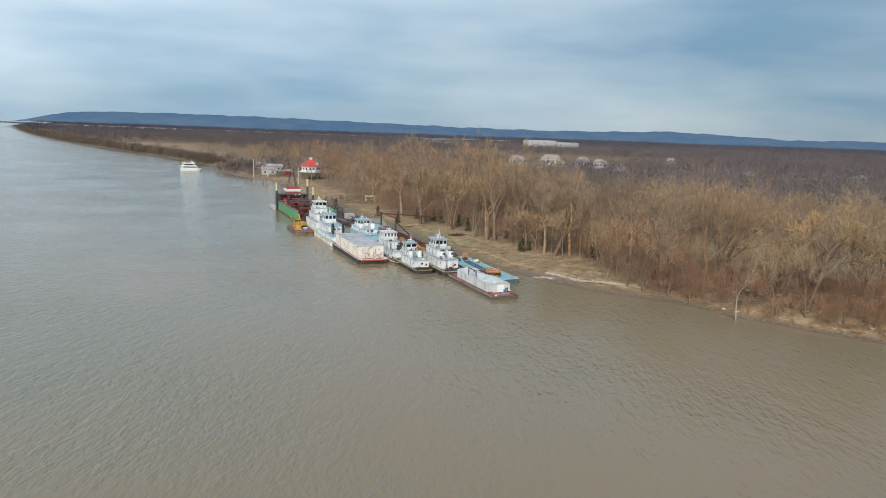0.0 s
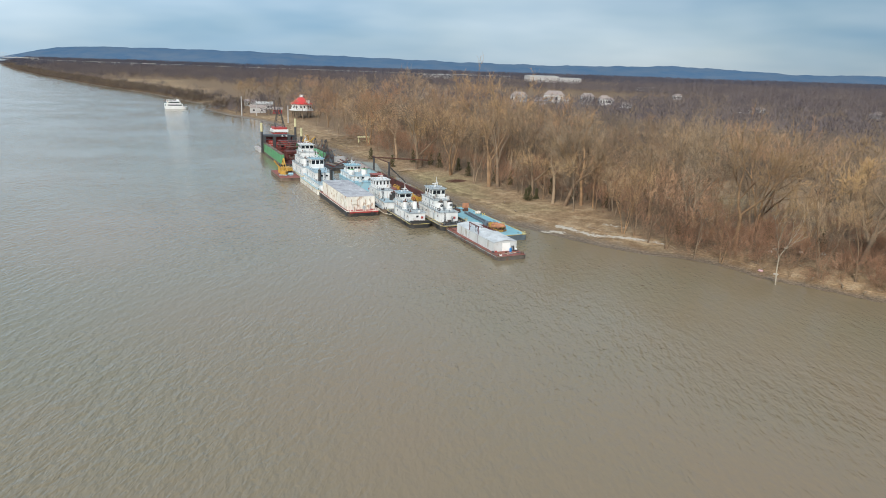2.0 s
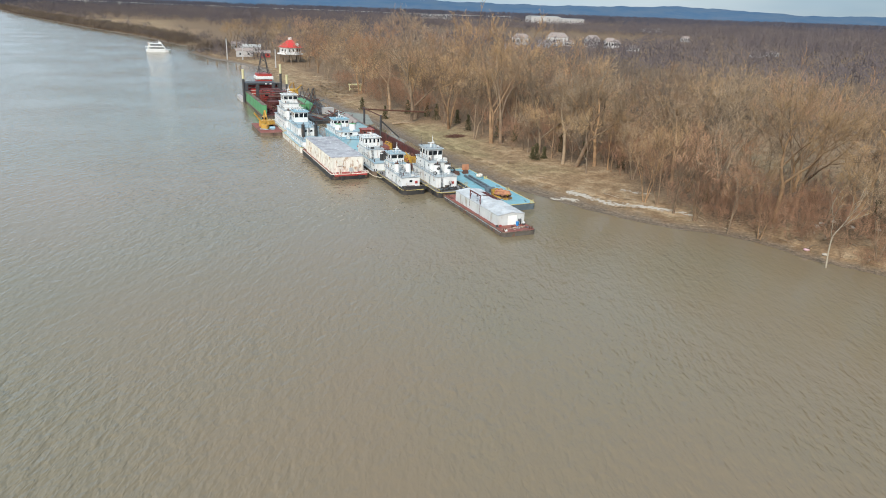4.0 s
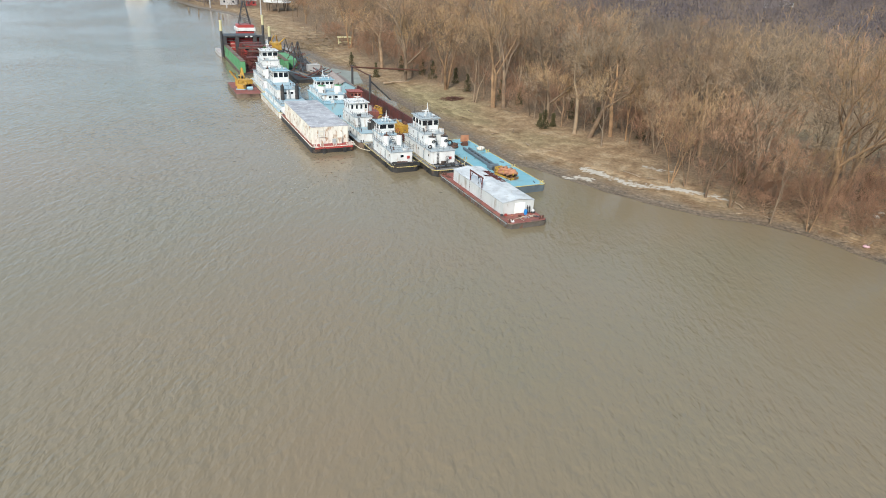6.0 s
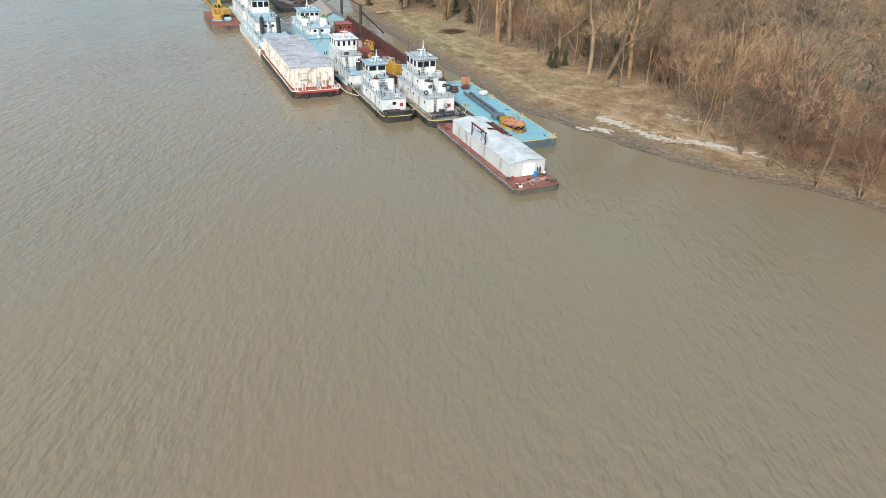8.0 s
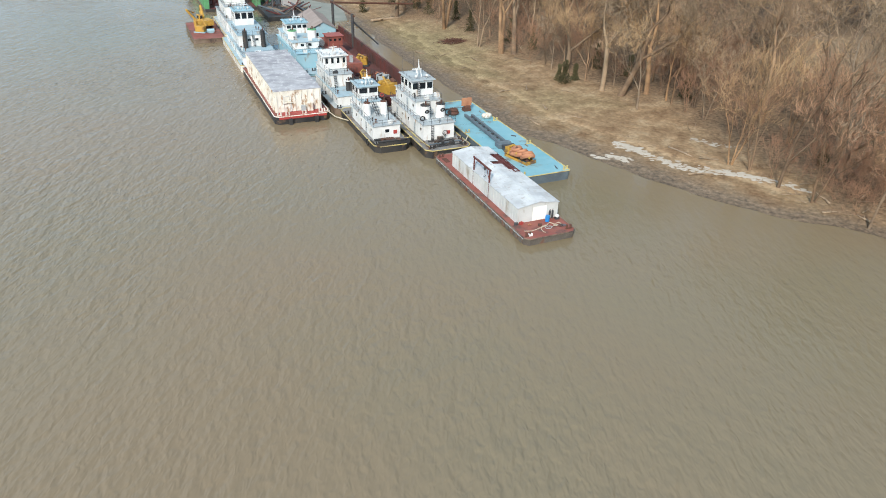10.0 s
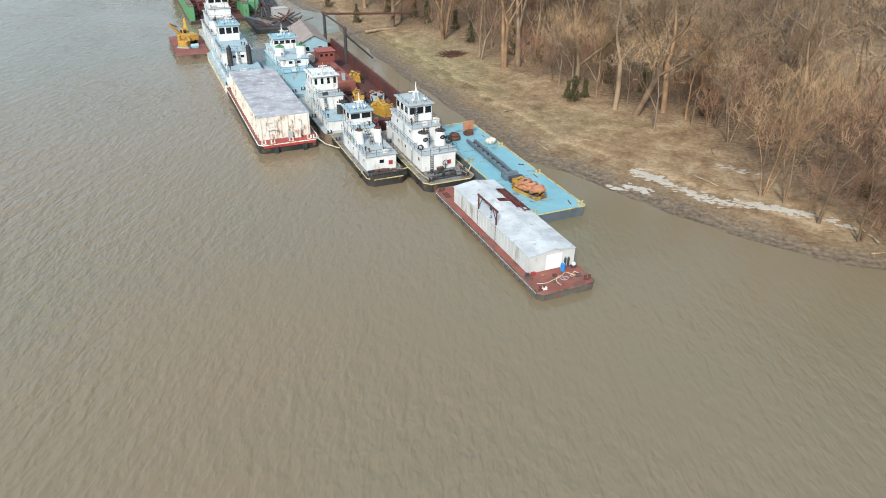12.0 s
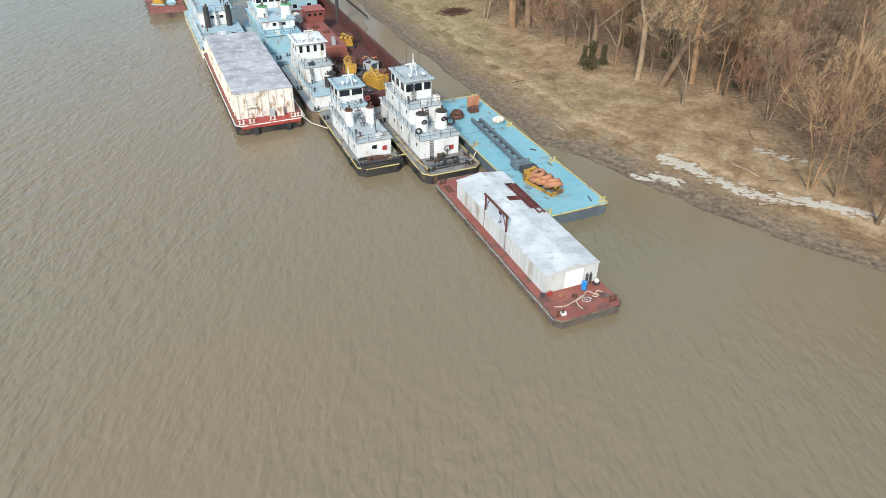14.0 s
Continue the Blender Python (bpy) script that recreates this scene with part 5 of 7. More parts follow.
# -- barge with the big white box
def box_barge():
    root = thing("barge", moored(54.2, -15.2), "flat barge with a red deck and black rake end", "barge")
    W, L = 10.0, 35.0
    add_hull(root, W, L, 0.7, -0.9, 1.45, M_BLACK, M_REDDECK, M_WHITE_OLD)
    part("fore_deck", Shape().box(-4.2, 4.2, 0.25, 2.3, 1.484, 1.492), M_BRIGHTRED, root, "bright red worn fore deck")
    part("end_plate", Shape().box(-4.3, 4.3, -0.06, 0.0, 1.0, 1.44), M_BRIGHTRED, root, "bright red painted end strip")
    for x in (-2.3, 2.4):
        part("tow_knee", Shape().box(x - 0.35, x + 0.35, -0.4, 0.05, -0.6, 1.1), M_BLACK, root, bevel=0.04)
    for x in (-4.1, -2.6, 0.4, 3.4, 4.4):
        add_bitt(root, x, 0.7, 1.48, M_WHITE_OLD)
    box = thing("cargo_box", moored(56.6, -15.4, 1.485), "large rust-stained white steel box house", "box house")
    w, l, h = 8.5, 29.0, 3.95
    part("body", Shape().box(-w / 2, w / 2, 0, l, 0, h - 0.1), M_WHITE_OLD, box, bevel=0.08)
    rnd = random.Random(8)
    rib = Shape().box(-0.06, 0.06, -0.07, 0.07, 0.05, h - 0.15).mesh("rib", M_WHITE_OLD)
    for k in range(22):
        part("rib", rib, M_WHITE_OLD, box, at=pose(-w / 2 - 0.04, 0.5 + k * 1.33, 0))
    for k in range(8):
        part("rib", rib, M_WHITE_OLD, box, at=pose(-w / 2 + 0.4 + k * 1.1, -0.04, 0))
    for k in range(12):
        for j in range(3):
            x0, x1 = -w / 2 - 0.05 + j * (w + 0.1) / 3, -w / 2 - 0.05 + (j + 1) * (w + 0.1) / 3 - 0.02
            y0, y1 = -0.05 + k * (l + 0.1) / 12, -0.05 + (k + 1) * (l + 0.1) / 12 - 0.02
            part("roof_plate", Shape().box(x0, x1, y0, y1, h - 0.09, h + rnd.uniform(0, 0.05)), M_ROOFOLD, box)
    part("ladder", Shape().tube([(-2.65, -0.12, 0.1), (-2.65, -0.12, 2.9), (-2.0, -0.12, 2.95), (-1.35, -0.12, 2.9), (-1.35, -0.12, 0.1)], 0.04, 5).box(-2.65, -1.35, -0.14, -0.1, 0.75, 0.8).box(-2.65, -1.35, -0.14, -0.1, 2.1, 2.15), M_WHITE, box)
    part("shelf", Shape().box(-2.9, -1.1, -0.35, -0.06, 1.7, 1.78), M_WHITE_OLD, box)
    part("cabinet", Shape().box(1.5, 2.5, -0.75, -0.08, 0, 1.5), M_WHITE_OLD, box, bevel=0.05)
    part("cabinet", Shape().box(0.4, 1.2, -0.5, -0.08, 0, 1.1), M_GREYROOF, box, bevel=0.05)
    tank = thing("tank", moored(87.4, -19.0, 1.485), "rounded white tank at the end of the box house", "tank")
    part("shell", Shape().cyl((0, 0, 0.9), (0, 2.2, 0.9), 0.85, 0.85, 16), M_WHITE, tank, bevel=0.1)
    part("saddle", Shape().box(-0.6, 0.6, 0.3, 1.8, 0, 0.4), M_STEELDARK, tank)
    ropes = Shape()
    pts = [(0, 0, 1.6), (1.0, -1.6, 0.9), (2.6, -3.6, 0.7), (4.4, -5.2, 1.0)]
    ropes.tube([tuple(p) for p in pts], 0.09, 6)
    ob = new("mooring_rope", ropes.mesh("mooring_rope", M_ROPE, True))
    ob.matrix_basis = moored(54.6, -10.6)
    tagged(ob, "thick pale mooring rope slung between hulls", "rope")


box_barge()


# -- hopper barge with machinery
def hopper_barge():
    root = thing("barge", moored(56.5, 3.9), "long rust-red open hopper barge", "barge")
    W, L = 10.6, 59.0
    part("hull", Shape().prism(chamfered(W, L, 0.5), -0.9, 0.7, 0.98), M_HOPPER, root)
    for x0, x1 in ((-W / 2, -W / 2 + 0.55), (W / 2 - 0.55, W / 2)):
        part("side_wall", Shape().box(x0, x1, 0.6, L - 0.6, 0.7, 3.1), M_HOPPER, root, bevel=0.05)
        part("coaming", Shape().box(x0 + 0.05, x1 - 0.05, 0.6, L - 0.6, 3.104, 3.35), M_HOPPER, root)
    for y0 in (0.1, L - 1.2):
        part("end_wall", Shape().box(-W / 2 + 0.55, W / 2 - 0.55, y0, y0 + 1.1, 0.7, 2.4), M_HOPPER, root)
    for k in range(20):
        part("stiffener", Shape().box(W / 2 - 0.7, W / 2 - 0.552, 2 + k * 2.8, 2.2 + k * 2.8, 0.75, 3.0), M_HOPPER, root)
    deckbox = thing("deck_section", moored(79.5, 1.2, 0.71), "oxide red raised deck section inside the hopper", "deck")
    part("body", Shape().box(-2.6, 2.8, 0, 26, 0, 2.2), M_REDDECK, deckbox, bevel=0.05)
    for x, y in ((-1.2, 3.0), (1.5, 9.0), (0.4, 12.5)):
        part("hatch", Shape().box(x - 0.6, x + 0.6, y - 0.5, y + 0.5, 2.204, 2.45), M_MAROON, deckbox, bevel=0.03)
    part("panel", Shape().box(0.4, 1.0, 1.0, 1.7, 2.2, 3.6), M_GREYROOF, deckbox, bevel=0.03)
    cabin = thing("cabin", moored(96.0, 2.6, 2.92), "small oxide red deck cabin", "cabin")
    wall = part("wall", Shape().box(-1.8, 1.8, 0, 3.4, 0, 2.1), M_REDDECK, cabin, bevel=0.05)
    part("roof", Shape().box(-2.05, 2.05, -0.3, 3.7, 2.104, 2.25), M_REDFADED, cabin, "faded red flat roof", bevel=0.04)
    for x in (-1.1, 0.0, 1.1):
        add_window(wall, x, 0, 1.35, 0.6, 0.5, "y-", M_REDDECK)
    tank = thing("tank", moored(95.5, -0.9, 2.92), "cream round tank beside the red cabin", "tank")
    part("shell", Shape().cyl((0, 0, 0.9), (0, 2.0, 0.9), 0.9, 0.9, 14), M_WHITE_OLD, tank, bevel=0.1)
    part("saddle", Shape().box(-0.5, 0.5, 0.2, 1.8, 0, 0.35), M_STEELDARK, tank)

    rnd = random.Random(3)

    def machine(back, across, z, turn, size, label):
        """An engine block: crankcase, cylinder heads, pipes, flywheel and skid."""
        e = thing("engine", moored(back, across, z, turn), label, "engine", "yellow machinery")
        k = size
        part("skid", Shape().box(-0.9 * k, 0.9 * k, -1.6 * k, 1.6 * k, 0, 0.25 * k), M_STEELDARK, e)
        part("block", Shape().hexa([(-0.6 * k, -1.3 * k, 0.25 * k), (0.6 * k, -1.3 * k, 0.25 * k), (0.6 * k, 1.2 * k, 0.25 * k), (-0.6 * k, 1.2 * k, 0.25 * k),
                                    (-0.8 * k, -1.2 * k, 1.5 * k), (0.8 * k, -1.2 * k, 1.5 * k), (0.8 * k, 1.0 * k, 1.3 * k), (-0.8 * k, 1.0 * k, 1.3 * k)]), M_YELLOW, e, bevel=0.06)
        for j in range(3):
            part("cylinder_head", Shape().box(-0.75 * k, 0.75 * k, (-1.1 + j * 0.75) * k, (-0.55 + j * 0.75) * k, 1.45 * k, 1.8 * k), M_YELLOW, e, bevel=0.05)
        part("flywheel", Shape().cyl((0, 1.2 * k, 0.85 * k), (0, 1.5 * k, 0.85 * k), 0.75 * k, 0.75 * k, 14), M_YELLOW, e)
        part("pipe", Shape().tube([(-0.7 * k, -1.0 * k, 1.7 * k), (-0.9 * k, -0.6 * k, 2.2 * k), (-0.4 * k, 0.4 * k, 2.35 * k), (0.3 * k, 0.9 * k, 1.9 * k)], 0.14 * k, 8), M_YELLOW, e)
        part("filter", Shape().cyl((0.5 * k, -1.0 * k, 1.8 * k), (0.5 * k, -0.2 * k, 2.0 * k), 0.28 * k, 0.28 * k, 10), M_RUSTDARK, e)
        return e

    machine(63.0, 3.9, 0.72, 20, 1.5, "big yellow diesel engine on a skid")
    machine(71.0, 2.0, 0.72, -15, 1.25, "yellow engine with rusty pipes in the hopper")
    machine(85.5, 5.6, 0.72, 60, 1.1, "yellow machine beside the red deck section")
    tractor = thing("winch", moored(70.8, 5.6, 0.72, 30), "pale green winch with open frame in the hopper", "winch")
    part("frame", Shape().box(-1.0, 1.0, -1.0, 1.0, 0, 0.3).box(-1.0, -0.85, -0.9, 0.9, 0.3, 1.7).box(0.85, 1.0, -0.9, 0.9, 0.3, 1.7).box(-1.0, 1.0, 0.7, 0.9, 1.7, 1.85).box(-1.0, 1.0, -0.9, -0.7, 1.7, 1.85), M_GREYROOF, tractor)
    part("drum", Shape().cyl((-0.8, 0, 0.9), (0.8, 0, 0.9), 0.6, 0.6, 14), M_STEELBLUE, tractor)
    for k in range(46):
        y, x = rnd.uniform(60, 78), rnd.uniform(0.2, 8.2)
        s = Shape()
        q = rnd.random()
        if q < 0.4:
            s.cyl((-rnd.uniform(0.5, 1.8), 0, 0.2), (rnd.uniform(0.5, 1.8), 0, 0.25), 0.14, 0.14, 7)
        elif q < 0.75:
            s.box(-0.6, 0.6, -0.4, 0.4, 0, rnd.uniform(0.4, 1.2)).cyl((0, 0, 0.3), (0.2, 0.1, 1.6), 0.12, 0.1, 7)
        else:
            s.ring((0, 0, 0.25), (0, 0, 1), 0.55, 0.2, 12, 6)
        ob = new("scrap_iron", s.mesh("scrap_iron", rnd.choice((M_RUSTDARK, M_STEELDARK, M_STEELDARK, M_HOPPER, M_ORANGERUST))))
        ob.matrix_basis = moored(y, x, 0.72, rnd.uniform(0, 180))
        tagged(ob, "rusty scrap iron heaped in the hopper barge", "scrap", "hopper scrap")


hopper_barge()


# ---------------------------------------------------------------- far end of the fleet
def excavator_barge():
    root = thing("barge", moored(119.5, -23.2), "small square barge with a red-brown deck", "barge")
    add_hull(root, 7.6, 20.5, 0.4, -0.9, 1.0, M_HULLRUST, M_REDDECK, M_HULLRUST)
    ex = thing("excavator", moored(130.5, -22.6, 1.03, 20), "yellow crawler excavator parked on the barge", "excavator")
    for x in (-1.4, 1.4):
        part("track", Shape().box(x - 0.35, x + 0.35, -2.1, 2.1, 0, 0.85), M_RUSTDARK, ex, bevel=0.25)
    part("turntable", Shape().cyl((0, 0, 0.6), (0, 0, 1.15), 1.0, 1.0, 14), M_STEELDARK, ex)
    body = part("body", Shape().box(-1.45, 1.45, -2.0, 1.6, 1.15, 2.6), M_YELLOW, ex, bevel=0.15)
    cab = part("cab", Shape().box(-1.4, -0.4, 0.2, 1.8, 2.0, 3.7), M_YELLOW, ex, bevel=0.1)
    add_window(cab, -0.9, 0.2, 3.1, 0.7, 0.7, "y-", M_YELLOW)
    add_window(cab, -1.4, 1.0, 3.1, 1.1, 0.8, "x-", M_YELLOW)
    boom = part("boom", Shape().cyl((0.3, 1.2, 1.8), (1.0, 3.8, 5.2), 0.4, 0.32, 8).cyl((1.0, 3.8, 5.2), (1.8, 6.0, 3.6), 0.32, 0.28, 8), M_YELLOW, ex)
    part("stick", Shape().cyl((1.8, 6.0, 3.7), (1.2, 4.6, 1.4), 0.26, 0.22, 8), M_YELLOW, ex)
    part("bucket", Shape().hexa([(0.6, 4.0, 0.2), (1.8, 4.0, 0.2), (1.8, 5.0, 0.5), (0.6, 5.0, 0.5), (0.6, 4.1, 1.3), (1.8, 4.1, 1.3), (1.8, 4.9, 1.5), (0.6, 4.9, 1.5)]), M_STEELDARK, ex)
    ex2 = thing("pump_set", moored(127.5, -24.3, 1.03, -30), "yellow and blue pump set on the barge", "pump")
    part("body", Shape().box(-1.2, 1.2, -0.8, 0.8, 0.2, 1.6), M_YELLOW, ex2, bevel=0.1)
    part("base", Shape().box(-1.5, 1.5, -1.0, 1.0, 0, 0.2), M_LIGHTBLUE, ex2)
    part("pipe", Shape().tube([(-1.0, 0, 1.6), (-1.2, 0.3, 2.6), (0.4, 0.8, 2.9), (1.4, 0.6, 1.5)], 0.2, 8), M_YELLOW, ex2)
    arm = thing("dredge_arm", moored(133.5, -24.6, 1.03, 35), "yellow folded dredge arm with hoses", "machine")
    part("post", Shape().box(-0.5, 0.5, -0.5, 0.5, 0, 2.0), M_YELLOW, arm, bevel=0.05)
    part("lower_arm", Shape().cyl((0, 0, 1.8), (-1.8, 1.2, 4.6), 0.3, 0.24, 8), M_YELLOW, arm)
    part("upper_arm", Shape().cyl((-1.8, 1.2, 4.6), (1.4, 2.2, 3.2), 0.24, 0.18, 8), M_YELLOW, arm)
    part("ram", Shape().cyl((0.2, 0.1, 2.0), (-0.8, 1.0, 4.3), 0.1, 0.1, 6), M_STEELBLUE, arm)
    part("hose", Shape().tube([(0.5, 0, 1.0), (1.4, 0.6, 0.4), (2.2, -0.8, 0.3), (1.2, -2.2, 0.3), (-0.6, -2.6, 0.4)], 0.14, 7), M_BLACK, arm)
    ob = new("fuel_tank", Shape().cyl((-0.9, 0, 0.5), (0.9, 0, 0.5), 0.5, 0.5, 12).box(-0.6, 0.6, -0.4, 0.4, 0, 0.2).mesh("fuel_tank", M_LIGHTBLUE))
    ob.matrix_basis = moored(126.2, -22.0, 1.03)
    tagged(ob, "blue fuel tank on the small barge", "tank")


excavator_barge()


def dry_dock():
    dock = thing("floating_dock", moored(158, -11.4), "floating dry dock with green wing walls", "dock")
    L, W = 56.0, 16.4
    part("pontoon", Shape().box(-W / 2, W / 2, 0, L, -1.0, 0.8), M_BLACK, dock)
    part("floor", Shape().box(-W / 2 + 1.5, W / 2 - 1.5, 0.2, L - 0.2, 0.804, 0.86), M_MAROON, dock)
    for x0 in (-W / 2, W / 2 - 1.4):
        part("wing_wall", Shape().box(x0, x0 + 1.4, 0.5, 44, 0.8, 4.7), M_GREEN, dock, bevel=0.05)
        for k in range(11):
            part("stiffener", Shape().box(x0 - 0.06, x0, 2 + k * 4.0, 2.15 + k * 4.0, 0.9, 4.6), M_GREEN, dock)
    for k in range(6):
        y = 3 + k * 5
        part("keel_block", Shape().box(-1.0, 1.0, y, y + 1.6, 0.864, 2.0), M_WOOD, dock)
    for k in range(5):
        part("cross_truss", Shape().cyl((-W / 2 + 1.4, 6 + k * 6, 4.6), (W / 2 - 1.4, 8 + k * 6, 1.4), 0.18, 0.18, 6), M_MAROON, dock)
        part("cross_truss", Shape().cyl((-W / 2 + 1.4, 4 + k * 6, 1.2), (W / 2 - 1.4, 7 + k * 6, 4.6), 0.18, 0.18, 6), M_MAROON, dock)
    part("winch_house", Shape().box(-W / 2 - 1.8, -W / 2, 46, 60, -0.8, 1.5), M_PALEHOUSE, dock)
    # red block of shops on the rear of the dock
    shop = thing("workshop", moored(205, -11.6, 0.87), "red sheet workshop between dark steel posts", "workshop")
    wall = part("wall", Shape().box(-7.0, 6.4, 0, 12, 0, 6.2), M_BRIGHTRED, shop, bevel=0.05)
    for k in range(4):
        part("band", Shape().box(-7.05, -3.2, -0.14, -0.02, 1.2 + k * 1.3, 1.35 + k * 1.3), M_WHITE_OLD, shop)
    part("roof", Shape().box(-7.3, 6.7, -0.5, 12.5, 6.204, 6.5), M_STEELDARK, shop)
    for x in (-7.4, -2.6, 4.3, 7.0):
        part("column", Shape().box(x - 0.7, x + 0.7, -2.2, -0.9, 0, 6.7), M_STEELDARK, shop)
    part("lintel", Shape().box(-8.1, 7.7, -2.2, -0.9, 6.704, 7.3), M_STEELDARK, shop)
    part("annex", Shape().box(-2.0, 4.2, -5.5, -2.3, 0, 4.2), M_BRIGHTRED, shop, bevel=0.05)
    add_window(shop, 0.5, -5.5, 2.6, 1.6, 1.2, "y-", M_BRIGHTRED)
    for x in (1.0, 3.0):
        part("floodlight", Shape().box(x - 0.4, x + 0.4, -2.5, -2.2, 6.75, 7.2), M_WHITE, shop)
    for bk, ac, top in ((203, -20.2, 14.0), (215, -1.8, 15.0), (204, -1.2, 11.5)):
        spud = thing("spud", moored(bk, ac), "tall dark steel spud pile with a pale top", "pile", "spuds")
        part("shaft", Shape().cyl((0, 0, -1.5), (0, 0, top - 4), 0.55, 0.55, 10), M_STEELDARK, spud)
        part("head", Shape().cyl((0, 0, top - 4), (0, 0, top), 0.55, 0.55, 10), M_CREAM, spud)
    # dark red staging over the dock floor
    for k in range(6):
        stage = thing("staging", moored(161 + k * 6.4, -11.4 + (k % 3 - 1) * 1.6, 0.87), "dark red steel staging frame inside the dock", "frame", "dock staging")
        hh = 4.6 + (k * 37 % 5) * 0.55
        for x in (-3.6, 3.6):
            for y in (0, 3.2):
                part("post", Shape().box(x - 0.14, x + 0.14, y - 0.14, y + 0.14, 0, hh), M_MAROON, stage)
        part("walkway", Shape().box(-4.0, 4.0, -0.3, 3.5, hh + 0.002, hh + 0.16), M_RUSTDARK if k % 2 else M_MAROON, stage)
        part("brace", Shape().cyl((-3.6, 0, 0.3), (3.6, 0, hh), 0.1, 0.1, 5), M_MAROON, stage)
        part("brace", Shape().cyl((3.6, 0, 0.3), (-3.6, 0, hh), 0.1, 0.1, 5), M_MAROON, stage)
        add_railing(stage, [(-3.9, -0.2), (3.9, -0.2)], hh + 0.16, 1.0, 1.6, M_STEELDARK, 0.04)
    part("wing_edge", Shape().box(-8.3, -6.7, 0.4, 44.1, 4.704, 4.82), M_HULLRUST, dock)
    part("wing_edge", Shape().box(6.7, 8.3, 0.4, 44.1, 4.704, 4.82), M_HULLRUST, dock)
    part("rub_strip", Shape().box(-8.32, -8.2, 0.2, 56, 0.5, 0.8), M_WOOD, dock)
    crane = thing("crane", moored(232, -6.6, 0.0), "red and white crane house with a lattice mast", "crane")
    part("pontoon", Shape().box(-6, 6, -6, 10, -0.9, 2.2), M_BLACK, crane)
    part("house", Shape().box(-3.4, 3.4, -3, 4, 2.2, 9.5), M_BRIGHTRED, crane, bevel=0.1)
    part("skirt", Shape().box(-4.0, 4.0, -3.4, 4.4, 7.0, 8.4), M_WHITE, crane, bevel=0.1)
    mast = Shape()
    for ex_, ey_ in ((-1, -1), (1, -1), (1, 1), (-1, 1)):
        mast.cyl((ex_ * 2.4, ey_ * 2.0, 9.5), (ex_ * 0.5, ey_ * 0.5, 19), 0.2, 0.15, 5)
    for k in range(6):
        r = 2.4 - 1.9 * k / 5.5
        z = 9.5 + k * 1.7
        mast.cyl((-r, -r * 0.8, z), (r * 0.85, -r * 0.7, z + 1.6), 0.1, 0.1, 4).cyl((r, -r * 0.8, z), (-r * 0.85, -r * 0.7, z + 1.6), 0.1, 0.1, 4)
    part("mast", mast, M_STEELDARK, crane)
    yel = thing("crawler_crane", moored(190, -1.5, 0.0), "yellow crawler crane on a dark pontoon", "crane")
    part("pontoon", Shape().box(-4, 6, -8, 10, -0.9, 1.8), M_BLACK, yel)
    part("carriage", Shape().box(-2.4, 2.4, -3, 3, 1.8, 4.2), M_STEELDARK, yel, bevel=0.3)
    part("house", Shape().box(-1.9, 1.9, -2.2, 3.0, 4.2, 7.0), M_YELLOW, yel, bevel=0.15)
    part("gantry", Shape().cyl((-1.2, 2.6, 7), (-0.4, 0.4, 9.5), 0.25, 0.2, 6).cyl((1.2, 2.6, 7), (0.4, 0.4, 9.5), 0.25, 0.2, 6).cyl((0.2, -1.8, 6), (3.2, -3, 9.0), 0.35, 0.25, 6), M_YELLOW, yel)
    # dark work flat with heaped steel, between dock and bank
    flat = thing("work_flat", moored(140, 2.0), "dark work flat heaped with steel sections", "barge")
    part("hull", Shape().box(-6.5, 6.5, 0, 60, -0.9, 1.2), M_BLACK, flat)
    part("green_bin", Shape().box(-6.3, -1.0, 24, 42, 1.204, 4.2), M_GREEN, flat, bevel=0.05)
    rnd = random.Random(17)
    for k in range(70):
        y, x = rnd.uniform(2, 58), rnd.uniform(-5.5, 6)
        a, b = rnd.uniform(0, math.pi), rnd.uniform(-0.5, 0.5)
        ln = rnd.uniform(2, 7)
        s = Shape().cyl((0, 0, 0), (ln * math.cos(a) * math.cos(b), ln * math.sin(a) * math.cos(b), ln * abs(math.sin(b))), rnd.uniform(0.1, 0.25), None, 5)
        ob = new("steel_section", s.mesh("steel_section", rnd.choice((M_STEELDARK, M_MAROON, M_RUSTDARK, M_STEELBLUE, M_WOOD))))
        ob.matrix_basis = moored(140 + y, 2 + x, 1.22 + rnd.uniform(0, 0.05))
        tagged(ob, "dark steel section lying on the work flat", "steel beam", "steel sections")
    for k in range(9):
        fr = thing("derrick", moored(148 + k * 6.5, 2 + rnd.uniform(-4, 5), 1.21, rnd.uniform(-40, 40)), "leaning dark steel frame on the work flat", "frame", "steel frames")
        h = rnd.uniform(4, 8)
        part("leg", Shape().cyl((-1.5, 0, 0), (0, 0.6, h), 0.16, 0.14, 5), M_STEELDARK, fr)
        part("leg", Shape().cyl((1.5, 0, 0), (0.1, 0.6, h), 0.16, 0.14, 5), M_STEELDARK, fr)
        part("stay", Shape().cyl((0, 0.6, h), (rnd.uniform(-1, 1), 6, 0.3), 0.12, 0.12, 5), M_RUSTDARK, fr)
    bin_ = new("steel_bin", Shape().box(-2, 2, -1.4, 1.4, 0, 2.2).box(-2.1, 2.1, -1.5, 1.5, 2.2, 2.35).mesh("steel_bin", M_PALEHOUSE))
    bin_.matrix_basis = moored(156, 5.0, 1.21, 8)
    tagged(bin_, "pale steel bin on the work flat", "bin")


dry_dock()


